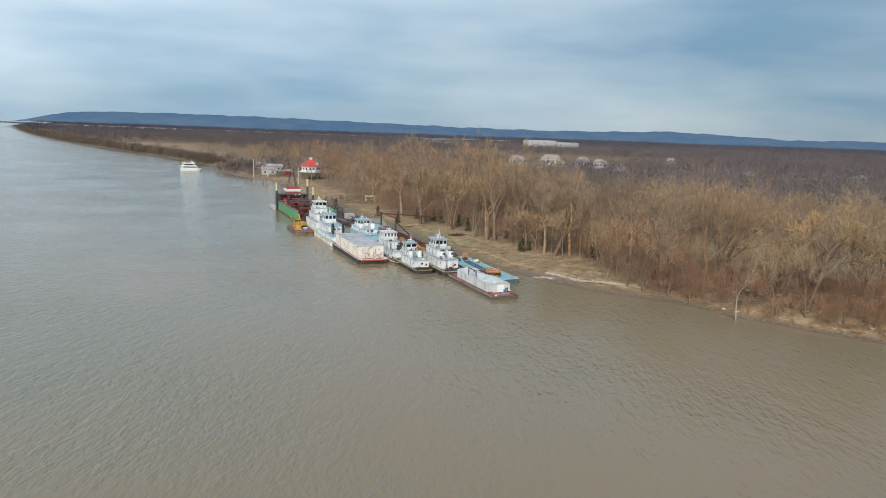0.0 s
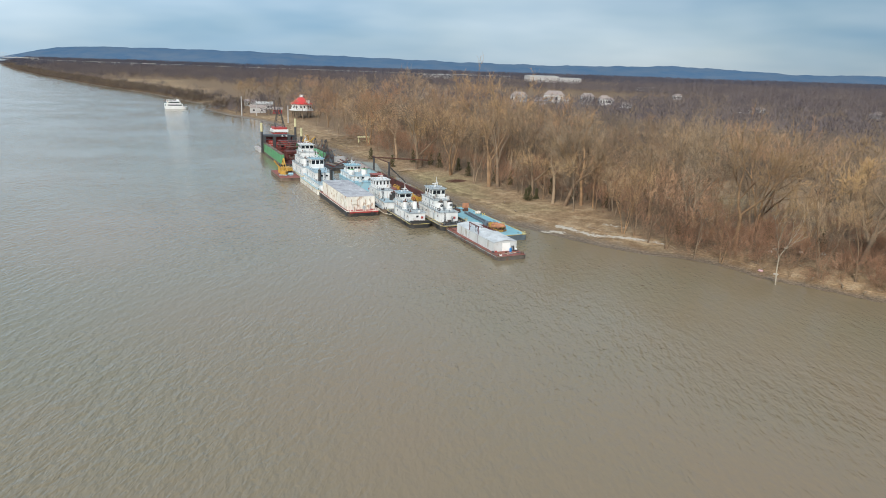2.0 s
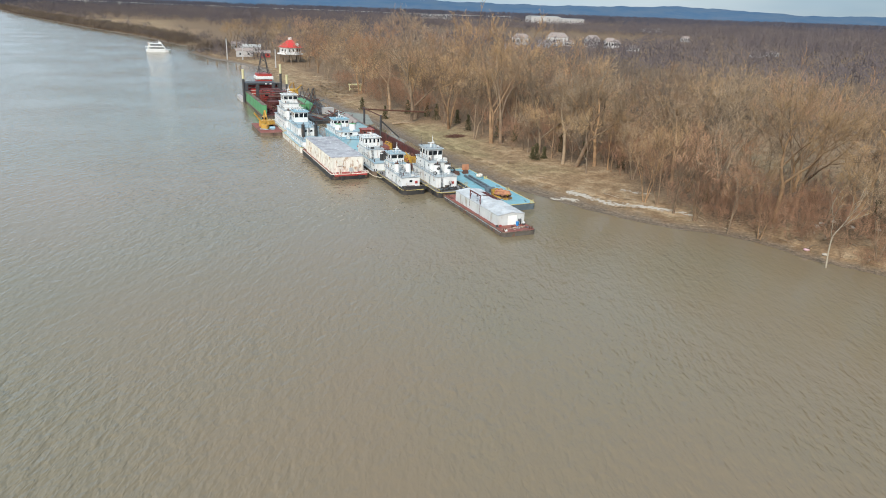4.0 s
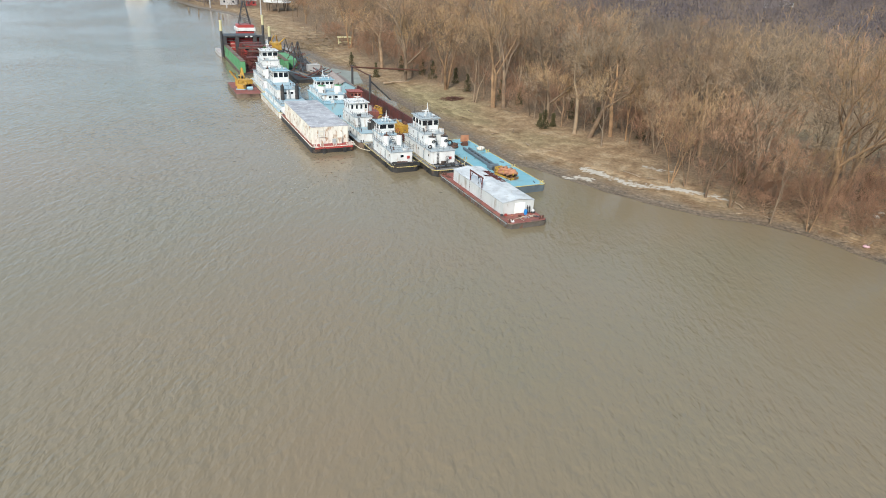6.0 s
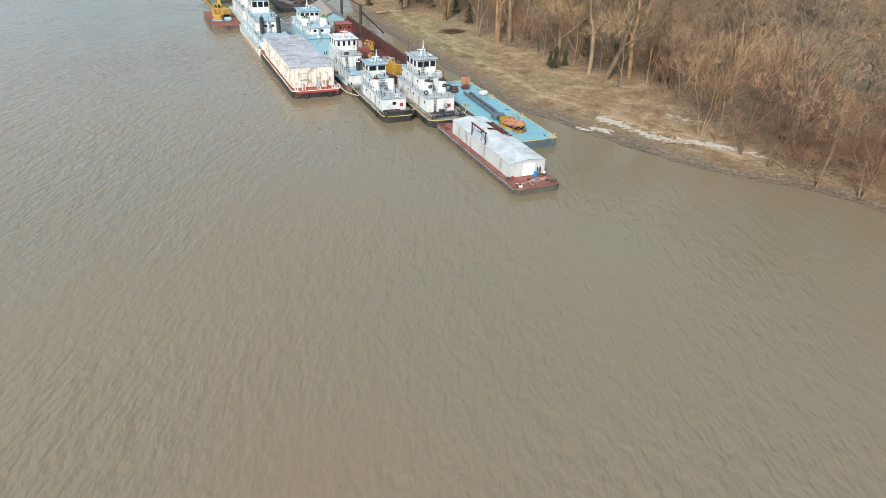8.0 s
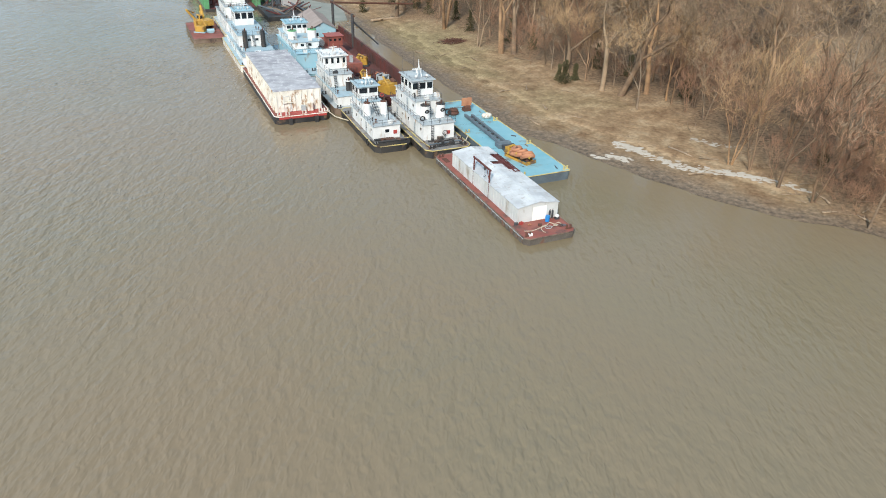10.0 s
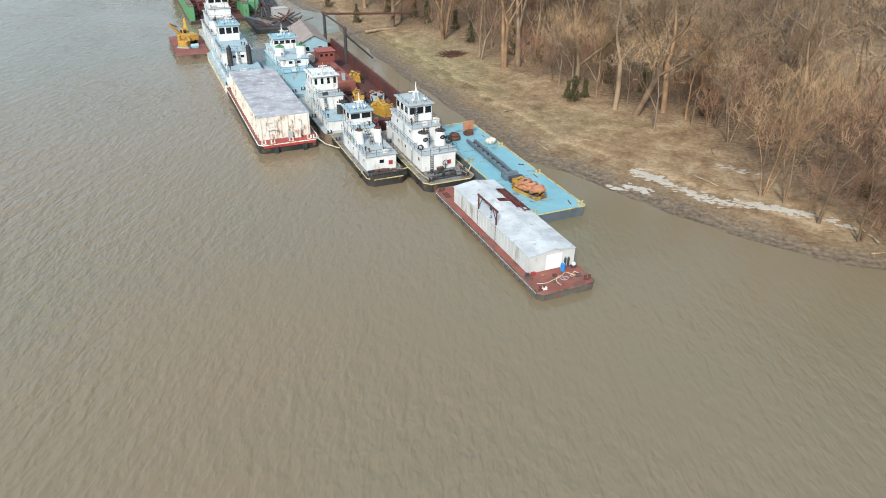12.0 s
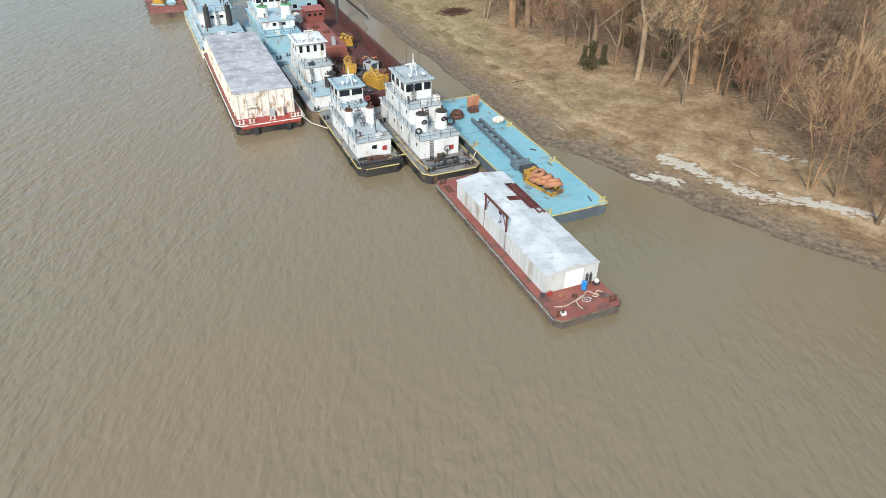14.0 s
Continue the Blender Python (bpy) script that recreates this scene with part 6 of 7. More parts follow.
def house_boat():
    h = thing("houseboat", moored(109, 3.2, 0.0, -4), "blue plank houseboat with a tan shingle roof", "houseboat")
    part("float", Shape().box(-3.8, 3.8, -0.5, 19, -0.6, 0.9), M_BLACK, h)
    wall = part("wall", Shape().box(-3.2, 3.2, 0.4, 18.2, 0.904, 3.9), M_LIGHTBLUE, h)
    g = Shape()
    g._add([(-3.2, 0.4, 3.9), (3.2, 0.4, 3.9), (0, 0.4, 5.5), (-3.2, 0.55, 3.9), (3.2, 0.55, 3.9), (0, 0.55, 5.5)], [(0, 1, 2), (5, 4, 3), (0, 3, 4, 1), (1, 4, 5, 2), (2, 5, 3, 0)])
    part("gable", g, M_LIGHTBLUE, h)
    sl = math.atan2(1.6, 3.2)
    for s_ in (-1, 1):
        for k in range(10):
            for j in range(4):
                a = j * 0.95
                m2 = Matrix.Translation((0, 0, 5.56 + 0.01 * (4 - j))) @ (Matrix.Rotation(sl, 4, "Y") if s_ > 0 else Matrix.Rotation(-sl, 4, "Y") @ Matrix.Scale(-1, 4, (1, 0, 0)))
                part("roof_panel", Shape().box(a, a + 1.0, k * 1.86 + 0.05, k * 1.86 + 1.9, 0, 0.05), M_SHINGLE, h, at=m2)
    for x in (-1.6, 1.4):
        add_window(wall, x, 0.4, 2.6, 0.9, 0.9, "y-", M_WHITE)
    for y in (3, 8, 13):
        add_window(wall, -3.2, y, 2.6, 1.0, 0.9, "x-", M_WHITE)


house_boat()


def mooring_frame():
    f = thing("pile_gantry", pose(0, 0, 0), "dark steel pipe frame on piles at the bank", "frame")
    for x, y, top in ((-26.7, 197.6, 8.7), (-34.6, 215.5, 8.4)):
        part("post", Shape().cyl((x, y, -1.5), (x, y, top), 0.36, 0.36, 10), M_STEELDARK, f)
    part("pipe", Shape().cyl((-35.2, 216.2, 8.1), (-26.2, 196.9, 8.3), 0.22, 0.22, 8), M_RUSTDARK, f)
    part("pipe", Shape().cyl((-35.2, 216.5, 7.7), (-14.5, 232.0, 5.2), 0.26, 0.26, 8), M_RUSTDARK, f)
    part("brace", Shape().cyl((-26.5, 197.6, 6.8), (-20.9, 200.6, 1.0), 0.22, 0.22, 8), M_STEELDARK, f)
    # the pad lies on the slope of the bank
    rim = [(-53, 262), (-38, 250), (-33.5, 232), (-40, 224), (-49, 240)]
    cx, cy = sum(p[0] for p in rim) / 5, sum(p[1] for p in rim) / 5
    edge = [(p[0] + (q[0] - p[0]) * k / 6, p[1] + (q[1] - p[1]) * k / 6) for p, q in zip(rim, rim[1:] + rim[:1]) for k in range(6)]
    n, vs = len(edge), []
    for k, r in enumerate((1.03, 1.0, 0.75, 0.5, 0.25)):
        for x, y in edge:
            px, py = cx + (x - cx) * r, cy + (y - cy) * r
            vs.append((px, py, max(height_at(px, py), 0.2) + (0.12 if k else -0.6)))
    vs.append((cx, cy, max(height_at(cx, cy), 0.2) + 0.12))
    pad = Shape()._add(vs, [(k * n + i, k * n + (i + 1) % n, (k + 1) * n + (i + 1) % n, (k + 1) * n + i) for k in range(4) for i in range(n)] + [(4 * n + i, 4 * n + (i + 1) % n, 5 * n) for i in range(n)])
    tagged(new("landing_pad", pad.mesh("landing_pad", M_PAD)), "grey-green gravel landing pad at the bank", "landing")
    sign = thing("notice_board", pose(-53, 314, height_at(-53, 314), 0, 0, 20), "cream painted open shelter on posts", "shelter")
    for x in (-2.6, 2.6):
        part("post", Shape().box(x - 0.2, x + 0.2, -0.2, 0.2, 0, 3.2), M_CREAM, sign)
    part("board", Shape().box(-3.2, 3.2, -1.2, 1.2, 3.2, 3.7), M_CREAM, sign)
    part("rail", Shape().box(-2.6, 2.6, -0.12, 0.12, 1.1, 1.5), M_CREAM, sign)


mooring_frame()


def red_roof_house():
    z = 8.2
    h = thing("house", pose(-121, 466, 0, 0, 0, 20), "white eight-sided house with a red roof on stilts", "house")
    oct_ = [(7.6 * math.cos(math.pi / 8 + k * math.pi / 4), 7.6 * math.sin(math.pi / 8 + k * math.pi / 4)) for k in range(8)]
    wall = part("wall", Shape().prism(oct_, z, z + 4.2), M_WHITE, h)
    part("porch", Shape().prism([(x * 1.22, y * 1.22) for x, y in oct_], z - 0.5, z - 0.01), M_WHITE, h)
    roof = Shape()
    big = [(x * 1.13, y * 1.13, z + 4.1) for x, y in oct_]
    small = [(x * 0.18, y * 0.18, z + 9.0) for x, y in oct_]
    roof._add(big + small, [(i, (i + 1) % 8, 8 + (i + 1) % 8, 8 + i) for i in range(8)] + [tuple(range(8, 16)), tuple(range(7, -1, -1))])
    part("roof", roof, M_REDROOF, h, "bright red metal roof")
    part("cupola", Shape().prism([(x * 0.17, y * 0.17) for x, y in oct_], z + 9.0, z + 10.6), M_WHITE, h)
    dorm = part("dormer", Shape().box(3.0, 5.2, -5.6, -3.2, z + 4.6, z + 6.8), M_WHITE, h)
    for k in range(8):
        a = k * math.pi / 4
        part("stilt", Shape().cyl((6.6 * math.cos(a), 6.6 * math.sin(a), 1.0), (6.6 * math.cos(a), 6.6 * math.sin(a), z - 0.4), 0.3, 0.3, 6), M_WOOD, h)
    for k in range(8):
        a = -math.pi / 2 + (k - 3.5) * math.pi / 4 + math.pi / 8
        for e in (-1.3, 1.3):
            w = Shape().box(-0.5, 0.5, -0.06, 0.05, -0.8, 0.8)
            r = 7.6 * math.cos(math.pi / 8)
            px, py = r * math.cos(a) - e * math.sin(a), r * math.sin(a) + e * math.cos(a)
            part("window", w, M_GLASS, wall, at=pose(px, py, z + 2.2, 0, 0, math.degrees(a) + 90))
    # small buildings, poles on the point
    for x, y, w, d, hh, mt, rf, lab in ((-165, 505, 12, 8, 4, M_PALEHOUSE, M_SHINGLE, "small pale cabin among bare trees"), (-148, 500, 7, 6, 3, M_BRIGHTRED, M_SHINGLE, "small red shed near the point"),
                                        (-170, 540, 14, 8, 4, M_PALEHOUSE, M_CONCRETE, "low pale building behind the point"), (-195, 590, 14, 9, 4, M_PALEHOUSE, M_SHINGLE, "low grey building behind trees")):
        g = height_at(x, y)
        c = thing("cabin", pose(x, y, g, 0, 0, 15), lab, "cabin")
        part("wall", Shape().box(-w / 2, w / 2, -d / 2, d / 2, -0.5, hh), mt, c)
        rs = Shape()
        rs._add([(-w / 2 - 0.4, -d / 2 - 0.4, hh), (w / 2 + 0.4, -d / 2 - 0.4, hh), (w / 2 + 0.4, d / 2 + 0.4, hh), (-w / 2 - 0.4, d / 2 + 0.4, hh), (-w / 2 - 0.4, 0, hh + 2), (w / 2 + 0.4, 0, hh + 2)],
                [(0, 1, 5, 4), (2, 3, 4, 5), (1, 2, 5), (3, 0, 4), (3, 2, 1, 0)])
        part("roof", rs, rf, c)
        for k in (-0.25, 0.25):
            part("window", Shape().box(w * k - 0.6, w * k + 0.6, -d / 2 - 0.06, -d / 2, 1.2, 2.6), M_GLASS, c)
    for x, y, hh in ((-172, 486, 15), (-160, 484, 9), (-122, 430, 12)):
        p = thing("pole", pose(x, y, height_at(x, y) - 0.3), "pale upright pole on the river point", "pole", "shore poles")
        part("shaft", Shape().cyl((0, 0, 0), (0, 0, hh), 0.45, 0.35, 8), M_PALEHOUSE, p)
        part("cap", Shape().cyl((0, 0, hh), (0, 0, hh + 0.4), 0.5, 0.2, 8), M_STEELDARK, p)
    for x, y in ((-166, 446), (-150, 436), (-178, 462), (-144, 425)):
        p = new("stump_pile", Shape().cyl((0, 0, -1.5), (0.2, 0.1, 2.2), 0.45, 0.4, 8).cyl((0.2, 0.1, 2.2), (0.2, 0.1, 2.5), 0.4, 0.25, 8).mesh("stump_pile", M_WOOD))
        p.matrix_basis = pose(x, y, 0)
        tagged(p, "dark old timber pile standing in the river", "pile", "timber piles")


red_roof_house()


def tour_boat():
    b = thing("tour_boat", pose(-246, 541, 0, 0, 0, 205), "white two-deck excursion boat near the point", "boat")
    hull = [(-10.0, 0), (-8.2, -1.9), (-5.5, -2.7), (8.5, -2.8), (9.0, -2.2), (9.0, 2.2), (8.5, 2.8), (-5.5, 2.7), (-8.2, 1.9)]
    part("hull", Shape().prism(hull, -0.5, 2.0, 0.94), M_WHITE, b, bevel=0.08)
    decks = []
    for name, x0, x1, hw, z0, z1 in (("main_deck", -6.2, 7.6, 2.45, 2.004, 4.3), ("upper_deck", -4.4, 7.0, 2.3, 4.304, 6.6)):
        decks.append(part(name, Shape().hexa([(x0, -hw, z0), (x1, -hw, z0), (x1, hw, z0), (x0, hw, z0), (x0 + 0.9, -hw + 0.12, z1), (x1, -hw + 0.12, z1), (x1, hw - 0.12, z1), (x0 + 0.9, hw - 0.12, z1)]), M_WHITE, b, bevel=0.1))
        for e in (-1, 1):
            part("window_band", Shape().box(x0 + 1.3, x1 - 1.4, e * (hw - 0.02) - 0.06, e * (hw - 0.02) + 0.06, z0 + 0.8, z0 + 1.75), M_GLASS, decks[-1], "long dark tinted window band")
        part("front_window", Shape().box(x0 + 0.25, x0 + 0.6, -hw + 0.5, hw - 0.5, z0 + 0.9, z0 + 1.6), M_GLASS, decks[-1])
    part("stern_deck", Shape().box(7.004, 9.0, -2.4, 2.4, 4.304, 4.45), M_WHITE, b)
    part("wheelhouse", Shape().hexa([(-3.4, -1.5, 6.604), (-0.8, -1.5, 6.604), (-0.8, 1.5, 6.604), (-3.4, 1.5, 6.604), (-2.6, -1.3, 8.0), (-0.8, -1.3, 8.0), (-0.8, 1.3, 8.0), (-2.6, 1.3, 8.0)]), M_WHITE, b, bevel=0.08)
    part("mast", Shape().cyl((-1.2, 0, 8.0), (-1.0, 0, 10.2), 0.1, 0.05, 6), M_WHITE, b)
    add_railing(b, [(-0.6, -2.0), (6.9, -2.0), (6.9, 2.0), (-0.6, 2.0)], 6.6, 1.0, 1.5, M_WHITE, 0.05)
    for y in (-2.2, 2.2):
        part("stern_post", Shape().cyl((8.7, y, 2.0), (8.7, y, 4.3), 0.08, 0.08, 6), M_WHITE, b)


tour_boat()


def bridges():
    br = thing("cable_bridge", pose(0, 0, 0), "far pale cable-stayed river bridge", "bridge")
    ya = 2640.0
    part("deck", Shape().box(-3400, -1640, ya - 9, ya + 9, 19, 21.5), M_CONCRETE, br)
    for px in (-2050, -2700):
        part("tower", Shape().box(px - 4, px + 4, ya - 10, ya - 4, 0, 120).box(px - 4, px + 4, ya + 4, ya + 10, 0, 120).box(px - 3, px + 3, ya - 4, ya + 4, 95, 101), M_CONCRETE, br)
        for k in range(12):
            for s_ in (-1, 1):
                part("stay", Shape().cyl((px, ya - 8, 60 + k * 4.8), (px + s_ * (55 + k * 26), ya - 8, 22), 0.55, 0.55, 4), M_CONCRETE, br)
    for px in (-1660, -1860, -2450):
        part("pier", Shape().box(px - 4, px + 4, ya - 7, ya + 7, -1, 19), M_CONCRETE, br)
    via = thing("viaduct", pose(0, 0, 0), "long pale road viaduct over the flood plain", "viaduct")
    pts = [(-1640, 2640), (-1300, 2560), (-950, 2470), (-560, 2390), (-200, 2350), (150, 2360)]
    for (ax, ay), (bx, by) in zip(pts, pts[1:]):
        n = Vector((-(by - ay), bx - ax)).normalized() * 7
        part("span", Shape().hexa([(ax - n.x, ay - n.y, 14), (bx - n.x, by - n.y, 14), (bx + n.x, by + n.y, 14), (ax + n.x, ay + n.y, 14),
                                   (ax - n.x, ay - n.y, 16), (bx - n.x, by - n.y, 16), (bx + n.x, by + n.y, 16), (ax + n.x, ay + n.y, 16)]), M_CONCRETE, via)
        for k in range(5):
            t = k / 5
            part("pier", Shape().box(ax + (bx - ax) * t - 2, ax + (bx - ax) * t + 2, ay + (by - ay) * t - 5, ay + (by - ay) * t + 5, 2, 14), M_CONCRETE, via)
    # far sheds and houses on the plain
    rnd = random.Random(31)
    sites = [(215, 2040, 90, 40, 20), (292, 2040, 68, 36, 16), (-90, 2120, 86, 30, 13), (390, 1500, 50, 20, 8)]
    sites += [(104, 800, 24, 18, 14), (62, 790, 18, 14, 12), (142, 790, 15, 12, 13), (160, 780, 12, 10, 11)]
    sites += [(rnd.uniform(40, 420), rnd.uniform(640, 1100), rnd.uniform(9, 14), rnd.uniform(8, 11), rnd.uniform(6, 9)) for _ in range(10)]
    for x, y, w, d, hh in sites:
        g = height_at(x, y)
        c = thing("house", pose(x, y, g, 0, 0, rnd.uniform(-20, 20)), "far pale building among bare woods", "building", "far buildings")
        zz = hh * 0.65 if w < 40 else hh * 0.9
        part("wall", Shape().box(-w / 2, w / 2, -d / 2, d / 2, -1, zz), M_PALEHOUSE, c)
        rs = Shape()
        rs._add([(-w / 2 - 0.5, -d / 2 - 0.5, zz), (w / 2 + 0.5, -d / 2 - 0.5, zz), (w / 2 + 0.5, d / 2 + 0.5, zz), (-w / 2 - 0.5, d / 2 + 0.5, zz), (-w / 2 * (0.6 if w < 40 else 0.97), 0, hh), (w / 2 * (0.6 if w < 40 else 0.97), 0, hh)],
                [(0, 1, 5, 4), (2, 3, 4, 5), (1, 2, 5), (3, 0, 4), (3, 2, 1, 0)])
        part("roof", rs, M_SHINGLE if w < 40 else M_CONCRETE, c)
        for k in range(4):
            px = -w / 2 + (k + 0.5) * w / 4
            part("window", Shape().box(px - 0.7, px + 0.7, -d / 2 - 0.08, -d / 2, zz * 0.4, zz * 0.75), M_GLASS, c)


bridges()


# ---------------------------------------------------------------- trees
def grow_tree(seed, height, stems=1, fork=0.25, leaders=2, levels=5, open_=1.0, sub=(6, 3, 2), twig=1.9, girth=1.0, fine=0.045, lean=0.0):
    """Bare tree: stems that fork into spreading leaders with limbs (one mesh), and a crown of branchlets and twigs (another)."""
    rnd = random.Random(seed)
    wood, crown = Shape(), Shape()

    def bend(p, d, length, r0, r1, steps, n, up, wob):
        pts = [(p.copy(), d.copy(), r0)]
        for k in range(steps):
            d = (d + Vector((rnd.uniform(-wob, wob), rnd.uniform(-wob, wob), rnd.uniform(-wob, wob) * 0.5 + up))).normalized()
            q = p + d * (length / steps)
            wood.cyl(p, q, r0 + (r1 - r0) * k / steps, r0 + (r1 - r0) * (k + 1) / steps, n, caps=False)
            p = q
            pts.append((p.copy(), d.copy(), r0 + (r1 - r0) * (k + 1) / steps))
        return pts

    def pick(pts, t):
        k = min(int(t * (len(pts) - 1)), len(pts) - 2)
        f = t * (len(pts) - 1) - k
        return pts[k][0].lerp(pts[k + 1][0], f), pts[k][1], pts[k][2] * (1 - f) + pts[k + 1][2] * f

    def side(d, angle, about=None):
        o = d.orthogonal().normalized()
        o.rotate(Matrix.Rotation(rnd.uniform(0, 2 * math.pi) if about is None else about, 3, d))
        return (d * math.cos(angle) + o * math.sin(angle)).normalized()

    def twigs(br, count):
        for a in range(count):
            p3, d3, r3 = pick(br, 0.15 + 0.85 * (a + rnd.random()) / count)
            l3 = twig * rnd.uniform(0.7, 1.3)
            q3 = p3 + side(d3, rnd.uniform(0.4, 1.1)) * l3 + Vector((0, 0, 0.2 * l3))
            crown.cyl(p3, q3, fine * 0.75, fine * 0.35, 3, caps=False)
            d4 = (q3 - p3).normalized()
            for b in range(sub[2]):
                p4 = p3.lerp(q3, rnd.uniform(0.2, 1.0))
                l4 = twig * rnd.uniform(0.45, 0.95)
                crown.cyl(p4, p4 + side(d4, rnd.uniform(0.3, 1.0)) * l4 + Vector((0, 0, 0.15 * l4)), fine * 0.5, 0.0, 3, caps=False)

    def branch(p, d, length, r, level, top):
        """One bough that wanders, then divides; the tips carry the sprays of twigs."""
        n = 7 if r > 0.2 else 5 if r > 0.09 else 3
        pts = bend(p, d, length, r, max(r * 0.78, fine), 3 if level > 1 else 2, n, 0.05 if level < top else 0.0, 0.17)
        if level <= 2:
            twigs(pts, sub[1] if level else sub[0])
        if level == 0:
            return
        p, d, r = pts[-1]
        about = rnd.uniform(0, 6.28)
        kids = 3 if rnd.random() < 0.34 else 2
        for k in range(kids):
            ang = rnd.uniform(0.18, 0.42) if k == 0 else rnd.uniform(0.5, 0.95)
            dd = side(d, ang * open_, about + k * 6.28 / kids + rnd.uniform(-0.5, 0.5))
            start, rr = (p, r) if k < 2 else pick(pts, rnd.uniform(0.4, 0.9))[::2]
            branch(start, dd, length * rnd.uniform(0.66, 0.92) * (1.0 if k == 0 else 0.88), max(rr * (0.80 if k == 0 else 0.62), fine), level - 1, top)

    for s in range(stems):
        turn = s * 2.4 + seed
        d0 = Vector((lean, 0.1 * lean, 1)) if stems == 1 else Vector((math.cos(turn) * 0.2, math.sin(turn) * 0.2, 1))
        foot = Vector((0, 0, -0.5)) if stems == 1 else Vector((math.cos(turn), math.sin(turn), 0)) * height * 0.011 + Vector((0, 0, -0.5))
        r0 = height * 0.0145 * girth / stems ** 0.5
        hf = height * fork * rnd.uniform(0.85, 1.15)
        wood.cyl(foot, foot + d0.normalized() * 1.0, r0 * 1.35, r0, 8, caps=False)
        trunk = bend(foot + d0.normalized() * 0.9, d0.normalized(), hf, r0, r0 * 0.85, 4, 8, 0.0, 0.07)
        p, d, r = trunk[-1]
        unit = (height - hf) / (0.87 * sum(0.79 ** k for k in range(levels + 1)))
        for k in range(leaders):
            ang = (rnd.uniform(0.1, 0.3) if k == 0 else rnd.uniform(0.45, 0.8)) * open_
            start, ds, rs = (p, d, r) if k < 2 else pick(trunk, rnd.uniform(0.65, 0.95))
            branch(start, side(d, ang, k * 6.28 / leaders + seed), unit * rnd.uniform(0.85, 1.1), rs * (0.75 if k == 0 else 0.6), levels, levels)
    return wood, crown


def tree_kind(name, label, category, group, bark, twigs, **kw):
    wood, crown = grow_tree(**kw)
    root = thing(name, pose(0, 0, -300), label, category, group)
    tm = wood.mesh("trunk", bark, True, tidy=False)
    cm = crown.mesh("crown", twigs, False, tidy=False)
    part("trunk", tm, bark, root)
    part("crown", cm, twigs, root)
    return root


TALL = [tree_kind("tree", "tall spreading bare cottonwood with brown twigs", "tree", "bank trees", M_BARK, M_TWIG, seed=s, height=33, stems=st, fork=fk, leaders=ld, levels=lv, open_=op, girth=1.2, twig=1.5, sub=(3, 2, 2), fine=0.05)
        for s, st, fk, ld, lv, op in ((1, 1, 0.24, 2, 5, 1.0), (2, 2, 0.24, 2, 4, 0.85), (3, 1, 0.16, 3, 5, 1.05), (4, 2, 0.20, 2, 4, 0.9), (5, 1, 0.28, 2, 5, 0.95), (6, 1, 0.13, 3, 5, 0.95))]
MID = [tree_kind("tree", "slender bare tree with fine brown twigs", "tree", "bank trees", M_BARK, M_TWIG, seed=s, height=19, stems=st, fork=0.2, leaders=2, levels=lv, open_=0.8, twig=1.3, sub=(4, 2, 2), girth=0.9, fine=0.038)
       for s, st, lv in ((11, 1, 4), (12, 2, 3), (13, 3, 3), (14, 1, 4))]
RED = [tree_kind("shrub", "reddish bare thicket shrub on the bank", "shrub", "bank shrubs", M_BARKRED, M_TWIGRED, seed=s, height=8.5, stems=st, fork=0.08, leaders=2, levels=2, open_=0.9, twig=1.0, sub=(4, 2, 2), girth=0.5, fine=0.03)
       for s, st in ((21, 4), (22, 5), (23, 3))]
PALE = tree_kind("tree", "white-barked young sycamore by the water", "tree", "bank trees", M_PALEBARK, M_TWIG, seed=31, height=15, stems=1, fork=0.5, leaders=2, levels=3, open_=0.5, twig=1.0, sub=(4, 2, 2), girth=0.7, fine=0.035)
LEAN = tree_kind("tree", "leaning broad bare tree above the bank", "tree", "bank trees", M_BARK, M_TWIG, seed=41, height=26, stems=1, fork=0.28, leaders=3, levels=5, open_=1.05, lean=0.4, girth=1.45, twig=1.4, sub=(3, 2, 2), fine=0.05)
SNAG = tree_kind("tree", "broken weathered dead trunk with few limbs", "tree", "bank trees", M_SNAGBARK, M_TWIG, seed=51, height=17, stems=1, fork=0.55, leaders=2, levels=2, open_=1.0, sub=(2, 1, 1), girth=2.0)


def plant(kind, x, y, size=1.0, turn=0.0):
    z = height_at(x, y) - 0.15
    m = pose(x, y, z, 0, 0, turn)
    ob = copy_thing(kind, m)
    ob.matrix_basis = m @ Matrix.Diagonal((size, size, size, 1))
    return ob


rnd = random.Random(77)
PLACED = []


def free(x, y, gap):
    if any((x - a) ** 2 + (y - b) ** 2 < gap * gap for a, b in PLACED):
        return False
    PLACED.append((x, y))
    return True


